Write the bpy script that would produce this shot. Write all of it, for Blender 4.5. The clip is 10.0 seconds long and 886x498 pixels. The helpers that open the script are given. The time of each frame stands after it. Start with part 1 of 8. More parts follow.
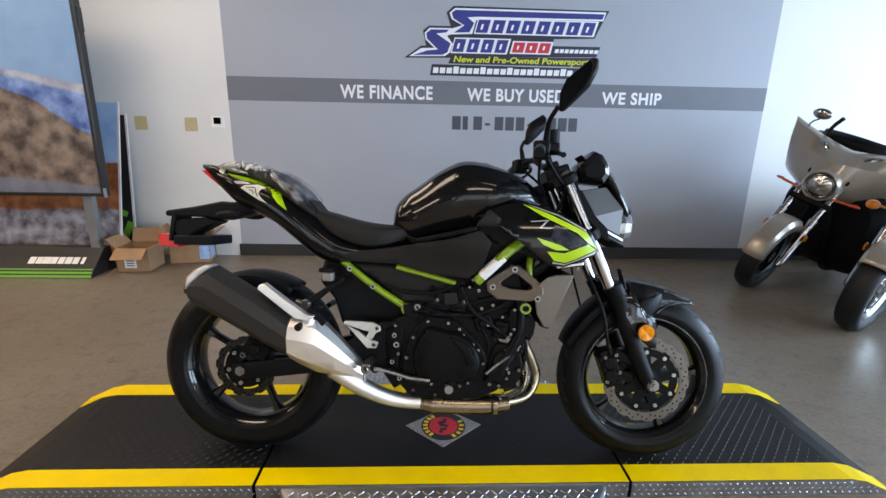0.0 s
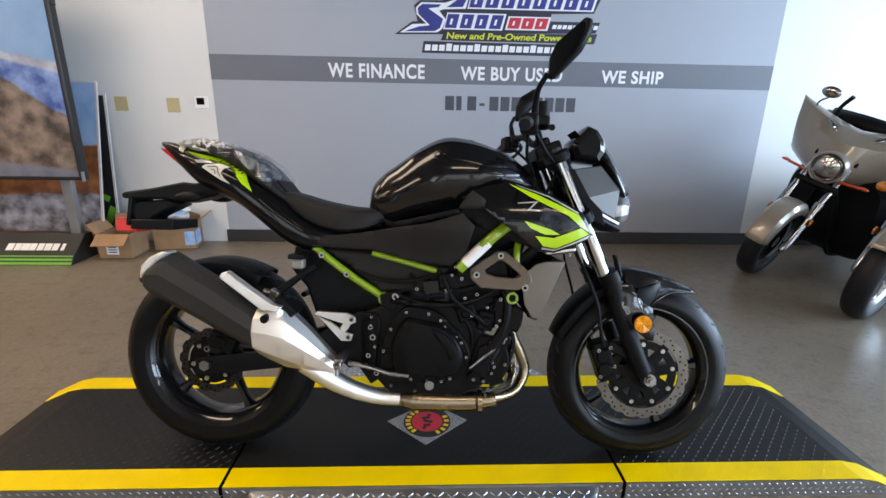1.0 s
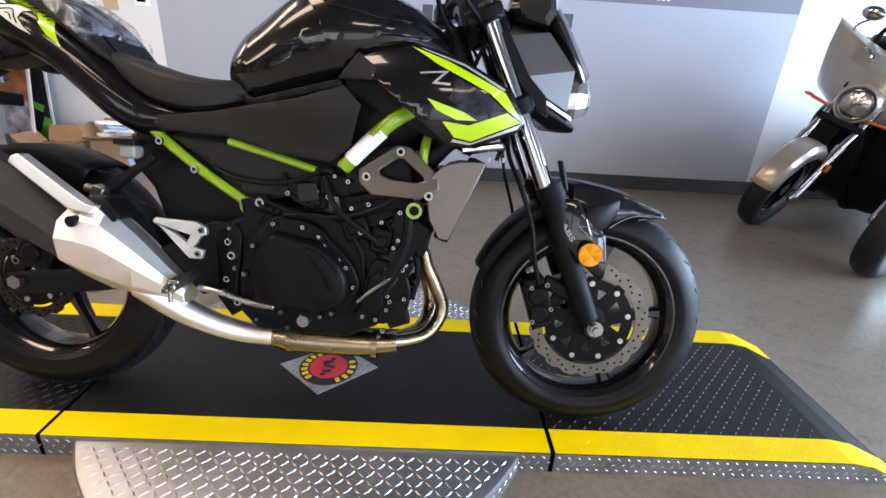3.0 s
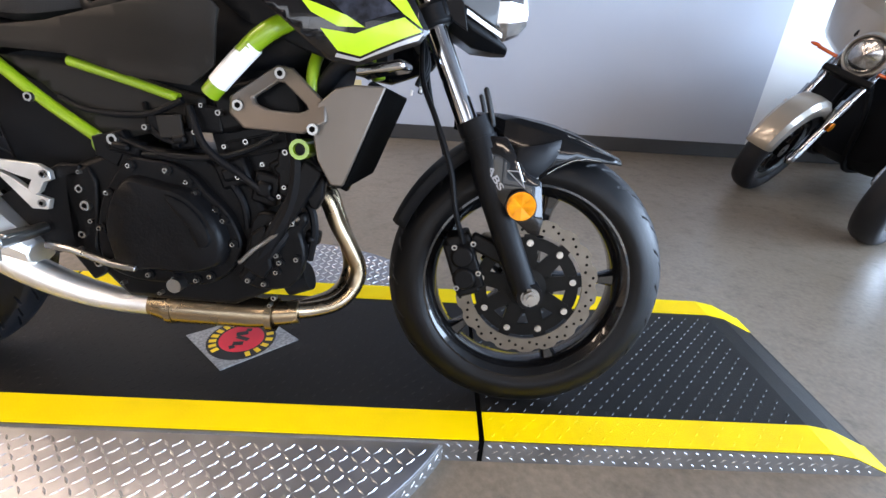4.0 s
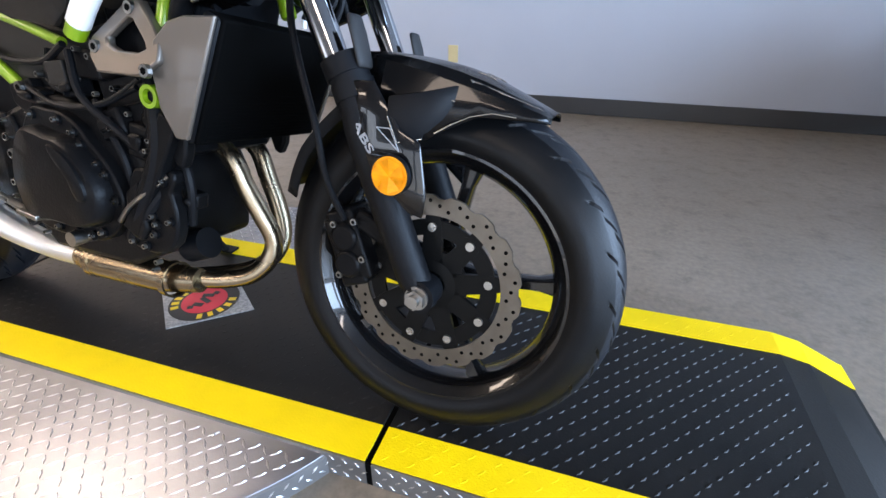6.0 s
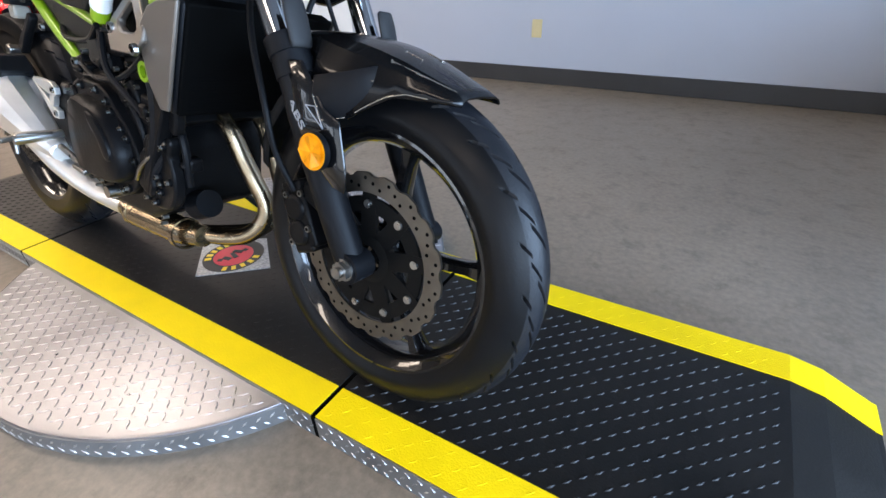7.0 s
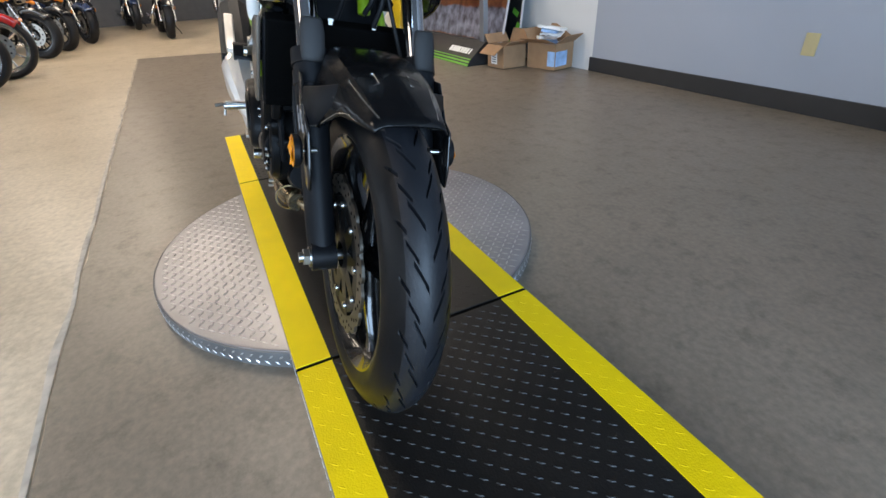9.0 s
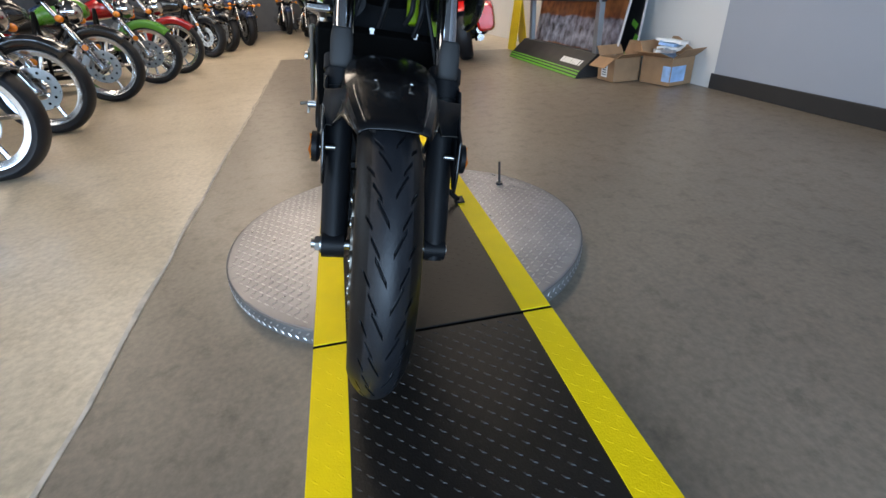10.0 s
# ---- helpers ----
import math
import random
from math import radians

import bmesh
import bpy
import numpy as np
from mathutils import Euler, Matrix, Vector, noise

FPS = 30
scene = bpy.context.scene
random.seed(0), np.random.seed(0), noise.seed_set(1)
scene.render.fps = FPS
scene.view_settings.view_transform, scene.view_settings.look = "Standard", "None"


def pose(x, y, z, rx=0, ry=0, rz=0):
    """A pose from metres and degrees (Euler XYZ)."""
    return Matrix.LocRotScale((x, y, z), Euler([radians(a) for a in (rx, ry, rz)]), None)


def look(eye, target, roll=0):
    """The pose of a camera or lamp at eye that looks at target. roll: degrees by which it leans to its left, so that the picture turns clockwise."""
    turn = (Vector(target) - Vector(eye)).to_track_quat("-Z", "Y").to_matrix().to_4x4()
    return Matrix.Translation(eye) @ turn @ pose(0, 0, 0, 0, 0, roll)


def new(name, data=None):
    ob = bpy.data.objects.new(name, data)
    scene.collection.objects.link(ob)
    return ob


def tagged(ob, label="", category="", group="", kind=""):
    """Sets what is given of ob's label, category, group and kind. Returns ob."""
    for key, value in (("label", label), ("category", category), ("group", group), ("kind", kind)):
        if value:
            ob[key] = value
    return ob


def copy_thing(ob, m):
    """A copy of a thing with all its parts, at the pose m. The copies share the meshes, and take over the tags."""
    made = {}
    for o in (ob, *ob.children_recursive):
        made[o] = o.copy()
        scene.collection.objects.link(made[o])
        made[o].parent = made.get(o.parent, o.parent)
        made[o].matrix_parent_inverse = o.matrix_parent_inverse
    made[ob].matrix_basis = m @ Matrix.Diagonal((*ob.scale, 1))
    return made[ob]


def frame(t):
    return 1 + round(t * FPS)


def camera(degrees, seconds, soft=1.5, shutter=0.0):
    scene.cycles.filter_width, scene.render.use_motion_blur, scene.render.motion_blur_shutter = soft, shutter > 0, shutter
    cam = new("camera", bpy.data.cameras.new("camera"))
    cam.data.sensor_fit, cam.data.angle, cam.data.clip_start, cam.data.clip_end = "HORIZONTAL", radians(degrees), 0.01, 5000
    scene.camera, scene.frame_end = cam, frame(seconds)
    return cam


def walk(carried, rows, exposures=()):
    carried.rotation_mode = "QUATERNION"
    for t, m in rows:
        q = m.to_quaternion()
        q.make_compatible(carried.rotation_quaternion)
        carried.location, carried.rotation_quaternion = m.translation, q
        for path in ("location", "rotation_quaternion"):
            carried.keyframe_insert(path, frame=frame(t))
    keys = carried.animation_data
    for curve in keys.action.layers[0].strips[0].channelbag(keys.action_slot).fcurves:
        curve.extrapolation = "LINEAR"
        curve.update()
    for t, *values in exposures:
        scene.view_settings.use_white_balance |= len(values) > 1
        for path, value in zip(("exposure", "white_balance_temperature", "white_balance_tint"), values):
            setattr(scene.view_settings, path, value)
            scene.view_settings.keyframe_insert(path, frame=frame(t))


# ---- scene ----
# ---------------------------------------------------------------- camera
cam = camera(87.6, 10.0)
PATH = [
    (0, (-0.073, -1.404, 1.19), (0.005, 0.529, 0.684), 1.1),
    (0.5, (-0.059, -1.357, 1.177), (0.016, 0.571, 0.65), 0.9),
    (1, (-0.007, -1.288, 1.156), (0.071, 0.629, 0.591), 1.0),
    (1.5, (0.085, -1.209, 1.119), (0.157, 0.691, 0.5), 1.6),
    (2, (0.139, -1.152, 1.065), (0.192, 0.73, 0.392), 2.5),
    (2.5, (0.209, -1.077, 1.009), (0.271, 0.792, 0.298), 3.4),
    (4, (0.486, -0.828, 0.849), (0.55, 0.966, -0.034), 3.9),
    (4.5, (0.617, -0.775, 0.831), (0.588, 1.006, -0.079), 3.4),
    (5, (0.729, -0.72, 0.802), (0.508, 1.036, -0.13), 2.1),
    (6.5, (1.011, -0.528, 0.778), (0.311, 1.037, -0.252), -1.1),
    (7, (1.146, -0.484, 0.783), (0.243, 0.951, -0.278), -2.2),
    (7.5, (1.228, -0.402, 0.774), (0.156, 0.912, -0.287), -2.0),
    (8, (1.283, -0.314, 0.775), (-0.005, 0.79, -0.285), -1.7),
    (8.5, (1.346, -0.232, 0.792), (-0.079, 0.699, -0.259), -2.7),
    (9, (1.439, -0.137, 0.801), (-0.117, 0.581, -0.229), -3.3),
    (9.5, (1.528, -0.053, 0.813), (-0.132, 0.442, -0.187), -3.5),
    (10, (1.526, 0.039, 0.796), (-0.191, 0.342, -0.183), -3.5),
]
walk(cam, [(t, look(eye, target, roll)) for t, eye, target, roll in PATH], [(0, -0.14, 7800, 19), (1, -0.06, 7850, 19), (2.5, 0.27, 7750, 21), (4.5, 0.66, 7450, 23), (6.5, 0.62, 7000, 20), (8, 0.3, 7000, 17), (9, 0.02, 7050, 15), (10, -0.09, 7050, 15)])

# ---------------------------------------------------------------- light
world = bpy.data.worlds.new("world")
scene.world = world
world.use_nodes = True
wn = world.node_tree.nodes
sky = wn.new("ShaderNodeTexSky")
sky.sky_type, sky.sun_disc = "NISHITA", False
sky.sun_elevation, sky.sun_rotation = radians(38), radians(140)
wn["Background"].inputs["Strength"].default_value = 0.12
world.node_tree.links.new(sky.outputs[0], wn["Background"].inputs["Color"])

sun = new("sun", bpy.data.lights.new("sun", "SUN"))
sun.data.energy, sun.data.angle, sun.data.color = 2.0, radians(0.5), (1.0, 0.95, 0.88)
sun.matrix_world = look((6, -12, 9), (0, 0, 0))


def area(name, eye, target, sx, sy, watts, colour):
    lamp = new(name, bpy.data.lights.new(name, "AREA"))
    lamp.data.shape, lamp.data.size, lamp.data.size_y = "RECTANGLE", sx, sy
    lamp.data.energy, lamp.data.color = watts, colour
    lamp.matrix_world = look(eye, target)
    return lamp


# daylight in the openings of the shop front (south) and of the east side
for wx in (-8.0, -4.0, 0.0, 4.0):
    area("window_light", (wx, -8.9, 1.7), (wx, 0, 1.5), 3.4, 2.6, 110 if wx < -2 else 45, (0.66, 0.83, 1.0))
for wy in (-6.8, -2.6, 0.4):
    area("window_light", (7.4, wy, 1.7), (0, wy, 1.4), 3.4 if wy < 0 else 2.6, 2.6, 490 if wy < 0 else 550, (0.42, 0.68, 1.0))

# ---------------------------------------------------------------- tools
from mathutils.bvhtree import BVHTree


def link_mesh(name, bm, material, parent=None, label="", angle=35.0, modifiers=()):
    """One mesh object from a bmesh, under a thing or a part."""
    mesh = bpy.data.meshes.new(name)
    bmesh.ops.recalc_face_normals(bm, faces=bm.faces[:])
    bm.to_mesh(mesh)
    bm.free()
    for m in (material if isinstance(material, (list, tuple)) else [material]):
        mesh.materials.append(m)
    if max((p.material_index for p in mesh.polygons), default=0) >= len(mesh.materials):
        mesh.materials.append(DARKGAP)
    if angle > 0:
        mesh.polygons.foreach_set("use_smooth", [True] * len(mesh.polygons))
        mesh.set_sharp_from_angle(angle=radians(angle))
    ob = new(name, mesh)
    if parent is not None:
        ob.parent = parent
    if label:
        ob["label"] = label
    for kind, settings in modifiers:
        m = ob.modifiers.new(kind.lower(), kind)
        for key, value in settings.items():
            setattr(m, key, value)
    return ob


def part(name, bm, material, parent, label="", angle=35.0, modifiers=()):
    return link_mesh(name, bm, material, parent, label, angle, modifiers)


def empty(name, m=None):
    ob = new(name)
    if m is not None:
        ob.matrix_world = m
    return ob


BEVEL = lambda w, n=2: ("BEVEL", {"width": w, "segments": n, "limit_method": "ANGLE", "angle_limit": radians(40)})
SOLID = lambda w, o=-1.0: ("SOLIDIFY", {"thickness": w, "offset": o})


def box(bm, sx, sy, sz, cx=0, cy=0, cz=0, rx=0, ry=0, rz=0):
    m = pose(cx, cy, cz, rx, ry, rz) @ Matrix.Diagonal((sx, sy, sz, 1))
    return bmesh.ops.create_cube(bm, size=1, matrix=m)["verts"]


def rod(bm, a, b, r, r2=None, seg=14, caps=True):
    a, b = Vector(a), Vector(b)
    turn = (b - a).to_track_quat("Z", "Y").to_matrix().to_4x4()
    m = Matrix.Translation((a + b) / 2) @ turn
    return bmesh.ops.create_cone(bm, cap_ends=caps, segments=seg, radius1=r, radius2=r if r2 is None else r2, depth=(b - a).length, matrix=m)["verts"]


def ball(bm, c, r, sx=1, sy=1, sz=1, seg=16):
    m = Matrix.Translation(c) @ Matrix.Diagonal((sx, sy, sz, 1))
    return bmesh.ops.create_uvsphere(bm, u_segments=seg, v_segments=max(6, seg // 2), radius=r, matrix=m)["verts"]


def rings(bm, loops, closed=False, cap=True):
    """Skin over rows of points with the same count each."""
    rows = [[bm.verts.new(p) for p in loop] for loop in loops]
    n = len(rows[0])
    pairs = list(zip(rows, rows[1:])) + ([(rows[-1], rows[0])] if closed else [])
    for a, b in pairs:
        for i in range(n):
            bm.faces.new((a[i], a[(i + 1) % n], b[(i + 1) % n], b[i]))
    if cap and not closed:
        bm.faces.new(rows[0][::-1])
        bm.faces.new(rows[-1])


def smooth_line(points, steps=6):
    """A Catmull-Rom line through the points."""
    pts = [Vector(p) for p in points]
    pts = [2 * pts[0] - pts[1]] + pts + [2 * pts[-1] - pts[-2]]
    out = []
    for p0, p1, p2, p3 in zip(pts, pts[1:], pts[2:], pts[3:]):
        for k in range(steps):
            t = k / steps
            out.append(0.5 * (2 * p1 + (p2 - p0) * t + (2 * p0 - 5 * p1 + 4 * p2 - p3) * t * t + (3 * p1 - p0 - 3 * p2 + p3) * t ** 3))
    return out + [pts[-2]]


def tube(bm, points, radius, seg=10, steps=6, cap=True):
    """A pipe along a smooth line; radius is a number or one value a point."""
    line = smooth_line(points, steps) if steps > 1 else [Vector(p) for p in points]
    if isinstance(radius, (int, float)):
        rads = [radius] * len(line)
    else:
        rads = [float(v) for v in np.interp(np.linspace(0, len(points) - 1, len(line)), range(len(points)), radius)]
    loops, side = [], None
    for i, p in enumerate(line):
        way = (line[min(i + 1, len(line) - 1)] - line[max(i - 1, 0)]).normalized()
        if side is None:
            side = way.orthogonal().normalized()
        side = (side - way * side.dot(way)).normalized()
        up = way.cross(side)
        loops.append([p + rads[i] * (math.cos(a) * side + math.sin(a) * up) for a in (2 * math.pi * k / seg for k in range(seg))])
    rings(bm, loops, cap=cap)


def lathe(bm, profile, centre=(0, 0, 0), seg=64, axis="Y", closed=True):
    """A ring turned round an axis; profile: (radius, along) pairs."""
    c = Vector(centre)
    loops = []
    for k in range(seg):
        a = 2 * math.pi * k / seg
        ca, sa = math.cos(a), math.sin(a)
        if axis == "Y":
            loops.append([c + Vector((r * ca, h, r * sa)) for r, h in profile])
        elif axis == "Z":
            loops.append([c + Vector((r * ca, r * sa, h)) for r, h in profile])
        else:
            loops.append([c + Vector((h, r * ca, r * sa)) for r, h in profile])
    rows = [[bm.verts.new(p) for p in loop] for loop in loops]
    n = len(profile)
    for a, b in zip(rows, rows[1:] + rows[:1]):
        for i in range(n if closed else n - 1):
            bm.faces.new((a[i], a[(i + 1) % n], b[(i + 1) % n], b[i]))
    if not closed:
        for i, flip in ((0, True), (n - 1, False)):
            if profile[i][0] > 1e-6:
                loop = [row[i] for row in rows]
                bm.faces.new(loop[::-1] if flip else loop)


def loft_x(bm, stations, n=28, power=2.6, steps=4):
    """A body along x: stations (x, z_low, z_high, half_width[, y_mid]); rounded oblong sections."""
    st = [tuple(s) + ((0.0,) if len(s) == 4 else ()) for s in stations]
    if steps > 1:
        flat = np.array(st)
        u = np.linspace(0, len(st) - 1, (len(st) - 1) * steps + 1)
        rows = []
        for t in u:
            i = min(int(t), len(st) - 2)
            f = t - i
            p0, p1, p2, p3 = flat[max(i - 1, 0)], flat[i], flat[i + 1], flat[min(i + 2, len(st) - 1)]
            m1, m2 = (p2 - p0) / 2, (p3 - p1) / 2
            rows.append((2 * f ** 3 - 3 * f * f + 1) * p1 + (f ** 3 - 2 * f * f + f) * m1 + (-2 * f ** 3 + 3 * f * f) * p2 + (f ** 3 - f * f) * m2)
    else:
        rows = st
    loops = []
    for x, zl, zh, hw, ym in rows:
        loop = []
        for k in range(n):
            a = 2 * math.pi * k / n
            ca, sa = math.cos(a), math.sin(a)
            loop.append((x, ym + hw * math.copysign(abs(ca) ** (2 / power), ca), (zl + zh) / 2 + (zh - zl) / 2 * math.copysign(abs(sa) ** (2 / power), sa)))
        loops.append(loop)
    rings(bm, loops)


def prism(bm, outline, y0, y1):
    """A plate cut from the x-z outline, from y0 to y1."""
    a = [bm.verts.new((x, y0, z)) for x, z in outline]
    b = [bm.verts.new((x, y1, z)) for x, z in outline]
    bm.faces.new(a)
    bm.faces.new(b[::-1])
    n = len(a)
    for i in range(n):
        bm.faces.new((a[i], b[i], b[(i + 1) % n], a[(i + 1) % n]))


def skin(outline, depth, step=0.02, cuts=()):
    """A sheet with the x-z outline whose y follows depth(x, z)."""
    bm = bmesh.new()
    bm.faces.new([bm.verts.new((x, 0, z)) for x, z in outline])
    xs, zs = [p[0] for p in outline], [p[1] for p in outline]
    for axis, lo, hi in ((0, min(xs), max(xs)), (2, min(zs), max(zs))):
        k = math.ceil((hi - lo) / step)
        for i in range(1, k):
            co, no = Vector((0, 0, 0)), Vector((0, 0, 0))
            co[axis], no[axis] = lo + (hi - lo) * i / k, 1
            bmesh.ops.bisect_plane(bm, geom=bm.verts[:] + bm.edges[:] + bm.faces[:], plane_co=co, plane_no=no)
    for axis, at in cuts:
        co, no = Vector((0, 0, 0)), Vector((0, 0, 0))
        co[axis], no[axis] = at, 1
        bmesh.ops.bisect_plane(bm, geom=bm.verts[:] + bm.edges[:] + bm.faces[:], plane_co=co, plane_no=no)
    for v in bm.verts:
        v.co.y = depth(v.co.x, v.co.z)
    return bm


def on_body(*obs, side=-1, lift=0.0015, fallback=0.1):
    """The depth function of the outer surface of parts that lie in one thing's coordinates."""
    trees = []
    for o in obs:
        bm = bmesh.new()
        bm.from_mesh(o.data)
        trees.append(BVHTree.FromBMesh(bm))
        bm.free()

    def depth(x, z):
        best = None
        for tree in trees:
            place, _, _, far = tree.ray_cast(Vector((x, side * 1.0, z)), Vector((0, -side, 0)))
            if place is not None and (best is None or far < best[1]):
                best = (place.y, far)
        return (best[0] + side * lift) if best else side * fallback

    return depth


def mirrored(bm):
    """The same shape on the other side of y = 0."""
    for v in bm.verts:
        v.co.y = -v.co.y
    bmesh.ops.reverse_faces(bm, faces=bm.faces[:])
    return bm


def bolt(bm, p, r=0.006, out=(0, -1, 0), h=0.005):
    p, out = Vector(p), Vector(out).normalized()
    rod(bm, p, p + out * h, r, r * 0.92, seg=10)
    inner = rod(bm, p + out * h, p + out * (h + 0.0006), r * 0.52, r * 0.52, seg=6)
    for f in {f for v in inner for f in v.link_faces}:
        f.material_index = 1


def letters(text, size, m, material, parent=None, name="lettering", width=None, bold=0.0, depth=0.001, shear=0.0, label="", kind="", gap=1.0):
    """Words as flat mesh letters; m places the baseline's left end; width fits the line to that length."""
    cu = bpy.data.curves.new(name, "FONT")
    cu.body, cu.size, cu.offset, cu.extrude, cu.shear, cu.space_character = text, size, bold, depth, shear, gap
    tmp = bpy.data.objects.new(name, cu)
    scene.collection.objects.link(tmp)
    bpy.context.view_layer.update()
    mesh = bpy.data.meshes.new_from_object(tmp)
    scene.collection.objects.unlink(tmp)
    bpy.data.objects.remove(tmp)
    xs = [v.co.x for v in mesh.vertices]
    k = width / (max(xs) - min(xs)) if width else 1.0
    mesh.transform(Matrix.Diagonal((k, 1, 1, 1)) @ Matrix.Translation((-min(xs), 0, 0)))
    mesh.materials.clear()
    mesh.materials.append(material)
    ob = new(name, mesh)
    ob.parent = parent
    ob.matrix_world = m
    if label:
        tagged(ob, label, "lettering", kind=kind)
    return ob

# ---------------------------------------------------------------- materials
def mat(name, base, rough=0.5, metal=0.0, var=0.12, scale=6.0, bump=0.0, bump_scale=80.0, coat=0.0, rough_var=0.08, spec=0.5, stretch=(1, 1, 1), detail=6.0):
    """A surface with stains at one scale and grain at another."""
    m = bpy.data.materials.new(name)
    m.use_nodes = True
    nt, b = m.node_tree, m.node_tree.nodes["Principled BSDF"]
    add, join = nt.nodes.new, nt.links.new
    tc, mp = add("ShaderNodeTexCoord"), add("ShaderNodeMapping")
    mp.inputs["Scale"].default_value = stretch
    join(tc.outputs["Object"], mp.inputs["Vector"])
    n1, n2 = add("ShaderNodeTexNoise"), add("ShaderNodeTexNoise")
    n1.inputs["Scale"].default_value, n1.inputs["Detail"].default_value = scale, detail
    n2.inputs["Scale"].default_value, n2.inputs["Detail"].default_value = bump_scale, 3.0
    join(mp.outputs[0], n1.inputs["Vector"])
    join(mp.outputs[0], n2.inputs["Vector"])
    ramp = add("ShaderNodeValToRGB")
    ramp.color_ramp.elements[0].position, ramp.color_ramp.elements[1].position = 0.3, 0.7
    ramp.color_ramp.elements[0].color = (*[max(0, c * (1 - var)) for c in base], 1)
    ramp.color_ramp.elements[1].color = (*[min(1, c * (1 + var)) for c in base], 1)
    join(n1.outputs["Fac"], ramp.inputs["Fac"])
    join(ramp.outputs["Color"], b.inputs["Base Color"])
    rr = add("ShaderNodeMapRange")
    rr.inputs["To Min"].default_value, rr.inputs["To Max"].default_value = max(0.02, rough - rough_var), min(1, rough + rough_var)
    join(n1.outputs["Fac"], rr.inputs["Value"])
    join(rr.outputs[0], b.inputs["Roughness"])
    b.inputs["Metallic"].default_value = metal
    b.inputs["Coat Weight"].default_value = coat
    b.inputs["Coat Roughness"].default_value = 0.04
    b.inputs["Specular IOR Level"].default_value = spec
    if bump:
        bp = add("ShaderNodeBump")
        bp.inputs["Strength"].default_value, bp.inputs["Distance"].default_value = bump, 0.002
        join(n2.outputs["Fac"], bp.inputs["Height"])
        join(bp.outputs[0], b.inputs["Normal"])
    return m


GLOSS = mat("black_gloss_paint", (0.004, 0.004, 0.0045), 0.25, spec=0.10, var=0.1, coat=0.7, rough_var=0.05)
SATIN = mat("black_satin_plastic", (0.0044, 0.0049, 0.0060), 0.46, spec=0.12, var=0.2, bump=0.15, bump_scale=400)
GREYPLASTIC = mat("charcoal_plastic", (0.0115, 0.0104, 0.0092), 0.55, spec=0.22, var=0.12, bump=0.12, bump_scale=500)
VINYL = mat("seat_vinyl", (0.009, 0.0085, 0.0085), 0.55, spec=0.28, var=0.15, bump=0.35, bump_scale=600)
RUBBER = mat("tyre_rubber", (0.0072, 0.0080, 0.0104), 0.48, spec=0.30, var=0.2, scale=14, bump=0.2, bump_scale=250, rough_var=0.1)
SIDEWALL = mat("clean_black_side_wall", (0.0036, 0.0038, 0.0044), 0.38, spec=0.16, var=0.2, scale=14, bump=0.1, bump_scale=250, rough_var=0.1)
ENGINE = mat("black_engine_paint", (0.0042, 0.0042, 0.0046), 0.36, metal=0.0, spec=0.09, var=0.3, scale=12, bump=0.25, bump_scale=220, rough_var=0.12)
WHEELBLACK = mat("black_wheel_paint", (0.004, 0.004, 0.0045), 0.25, spec=0.2, var=0.15, coat=0.8)
CHROME = mat("chrome", (0.42, 0.42, 0.43), 0.12, metal=1.0, var=0.05, rough_var=0.05)
# mirror glass with the dark of its reflection put into the colour
DARKMIRROR = mat("dark_reflection_glass", (0.07, 0.08, 0.09), 0.06, metal=1.0, var=0.05, rough_var=0.02)
STEEL = mat("bright_steel", (0.28, 0.275, 0.265), 0.3, metal=1.0, var=0.12, scale=20, rough_var=0.1)
BRUSHED = mat("brushed_steel", (0.88, 0.87, 0.85), 0.40, metal=1.0, var=0.08, scale=3, bump=0.08, bump_scale=300, rough_var=0.08, stretch=(1, 6, 6))
PIPE = mat("heat_tinted_steel", (0.33, 0.26, 0.175), 0.28, metal=1.0, var=0.2, scale=7, rough_var=0.08)
ROTOR = mat("brake_rotor_steel", (0.15, 0.132, 0.112), 0.42, metal=1.0, var=0.15, scale=30, rough_var=0.1, bump=0.1, bump_scale=300)
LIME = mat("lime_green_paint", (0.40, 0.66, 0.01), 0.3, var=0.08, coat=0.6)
# darker copy of the lime for the frame tubes, their shade in the colour
LIMESHADED = mat("lime_green_shaded_tube", (0.185, 0.315, 0.008), 0.32, var=0.12, coat=0.4)
TITAN = mat("titanium_grey_paint", (0.128, 0.108, 0.090), 0.42, metal=0.5, var=0.08, coat=0.2)
WHITE = mat("white_print", (0.78, 0.78, 0.76), 0.4, var=0.06)
SILVERTAPE = mat("silver_print", (0.45, 0.46, 0.48), 0.35, metal=0.4, var=0.1)
AMBER = mat("amber_reflector", (0.80, 0.27, 0.003), 0.3, var=0.2, scale=60, coat=0.15, spec=0.2, bump=0.2, bump_scale=260)
REDLENS = mat("red_lens", (0.70, 0.012, 0.008), 0.3, spec=0.2, var=0.1, coat=0.2)
MUFFLER = mat("matt_black_muffler", (0.012, 0.0115, 0.0115), 0.5, var=0.1, bump=0.1, bump_scale=500)
CASTALU = mat("cast_aluminium", (0.62, 0.61, 0.58), 0.4, metal=0.8, var=0.1, scale=20)
DARKGAP = mat("dark_gap", (0.002, 0.002, 0.002), 0.8, spec=0.02)


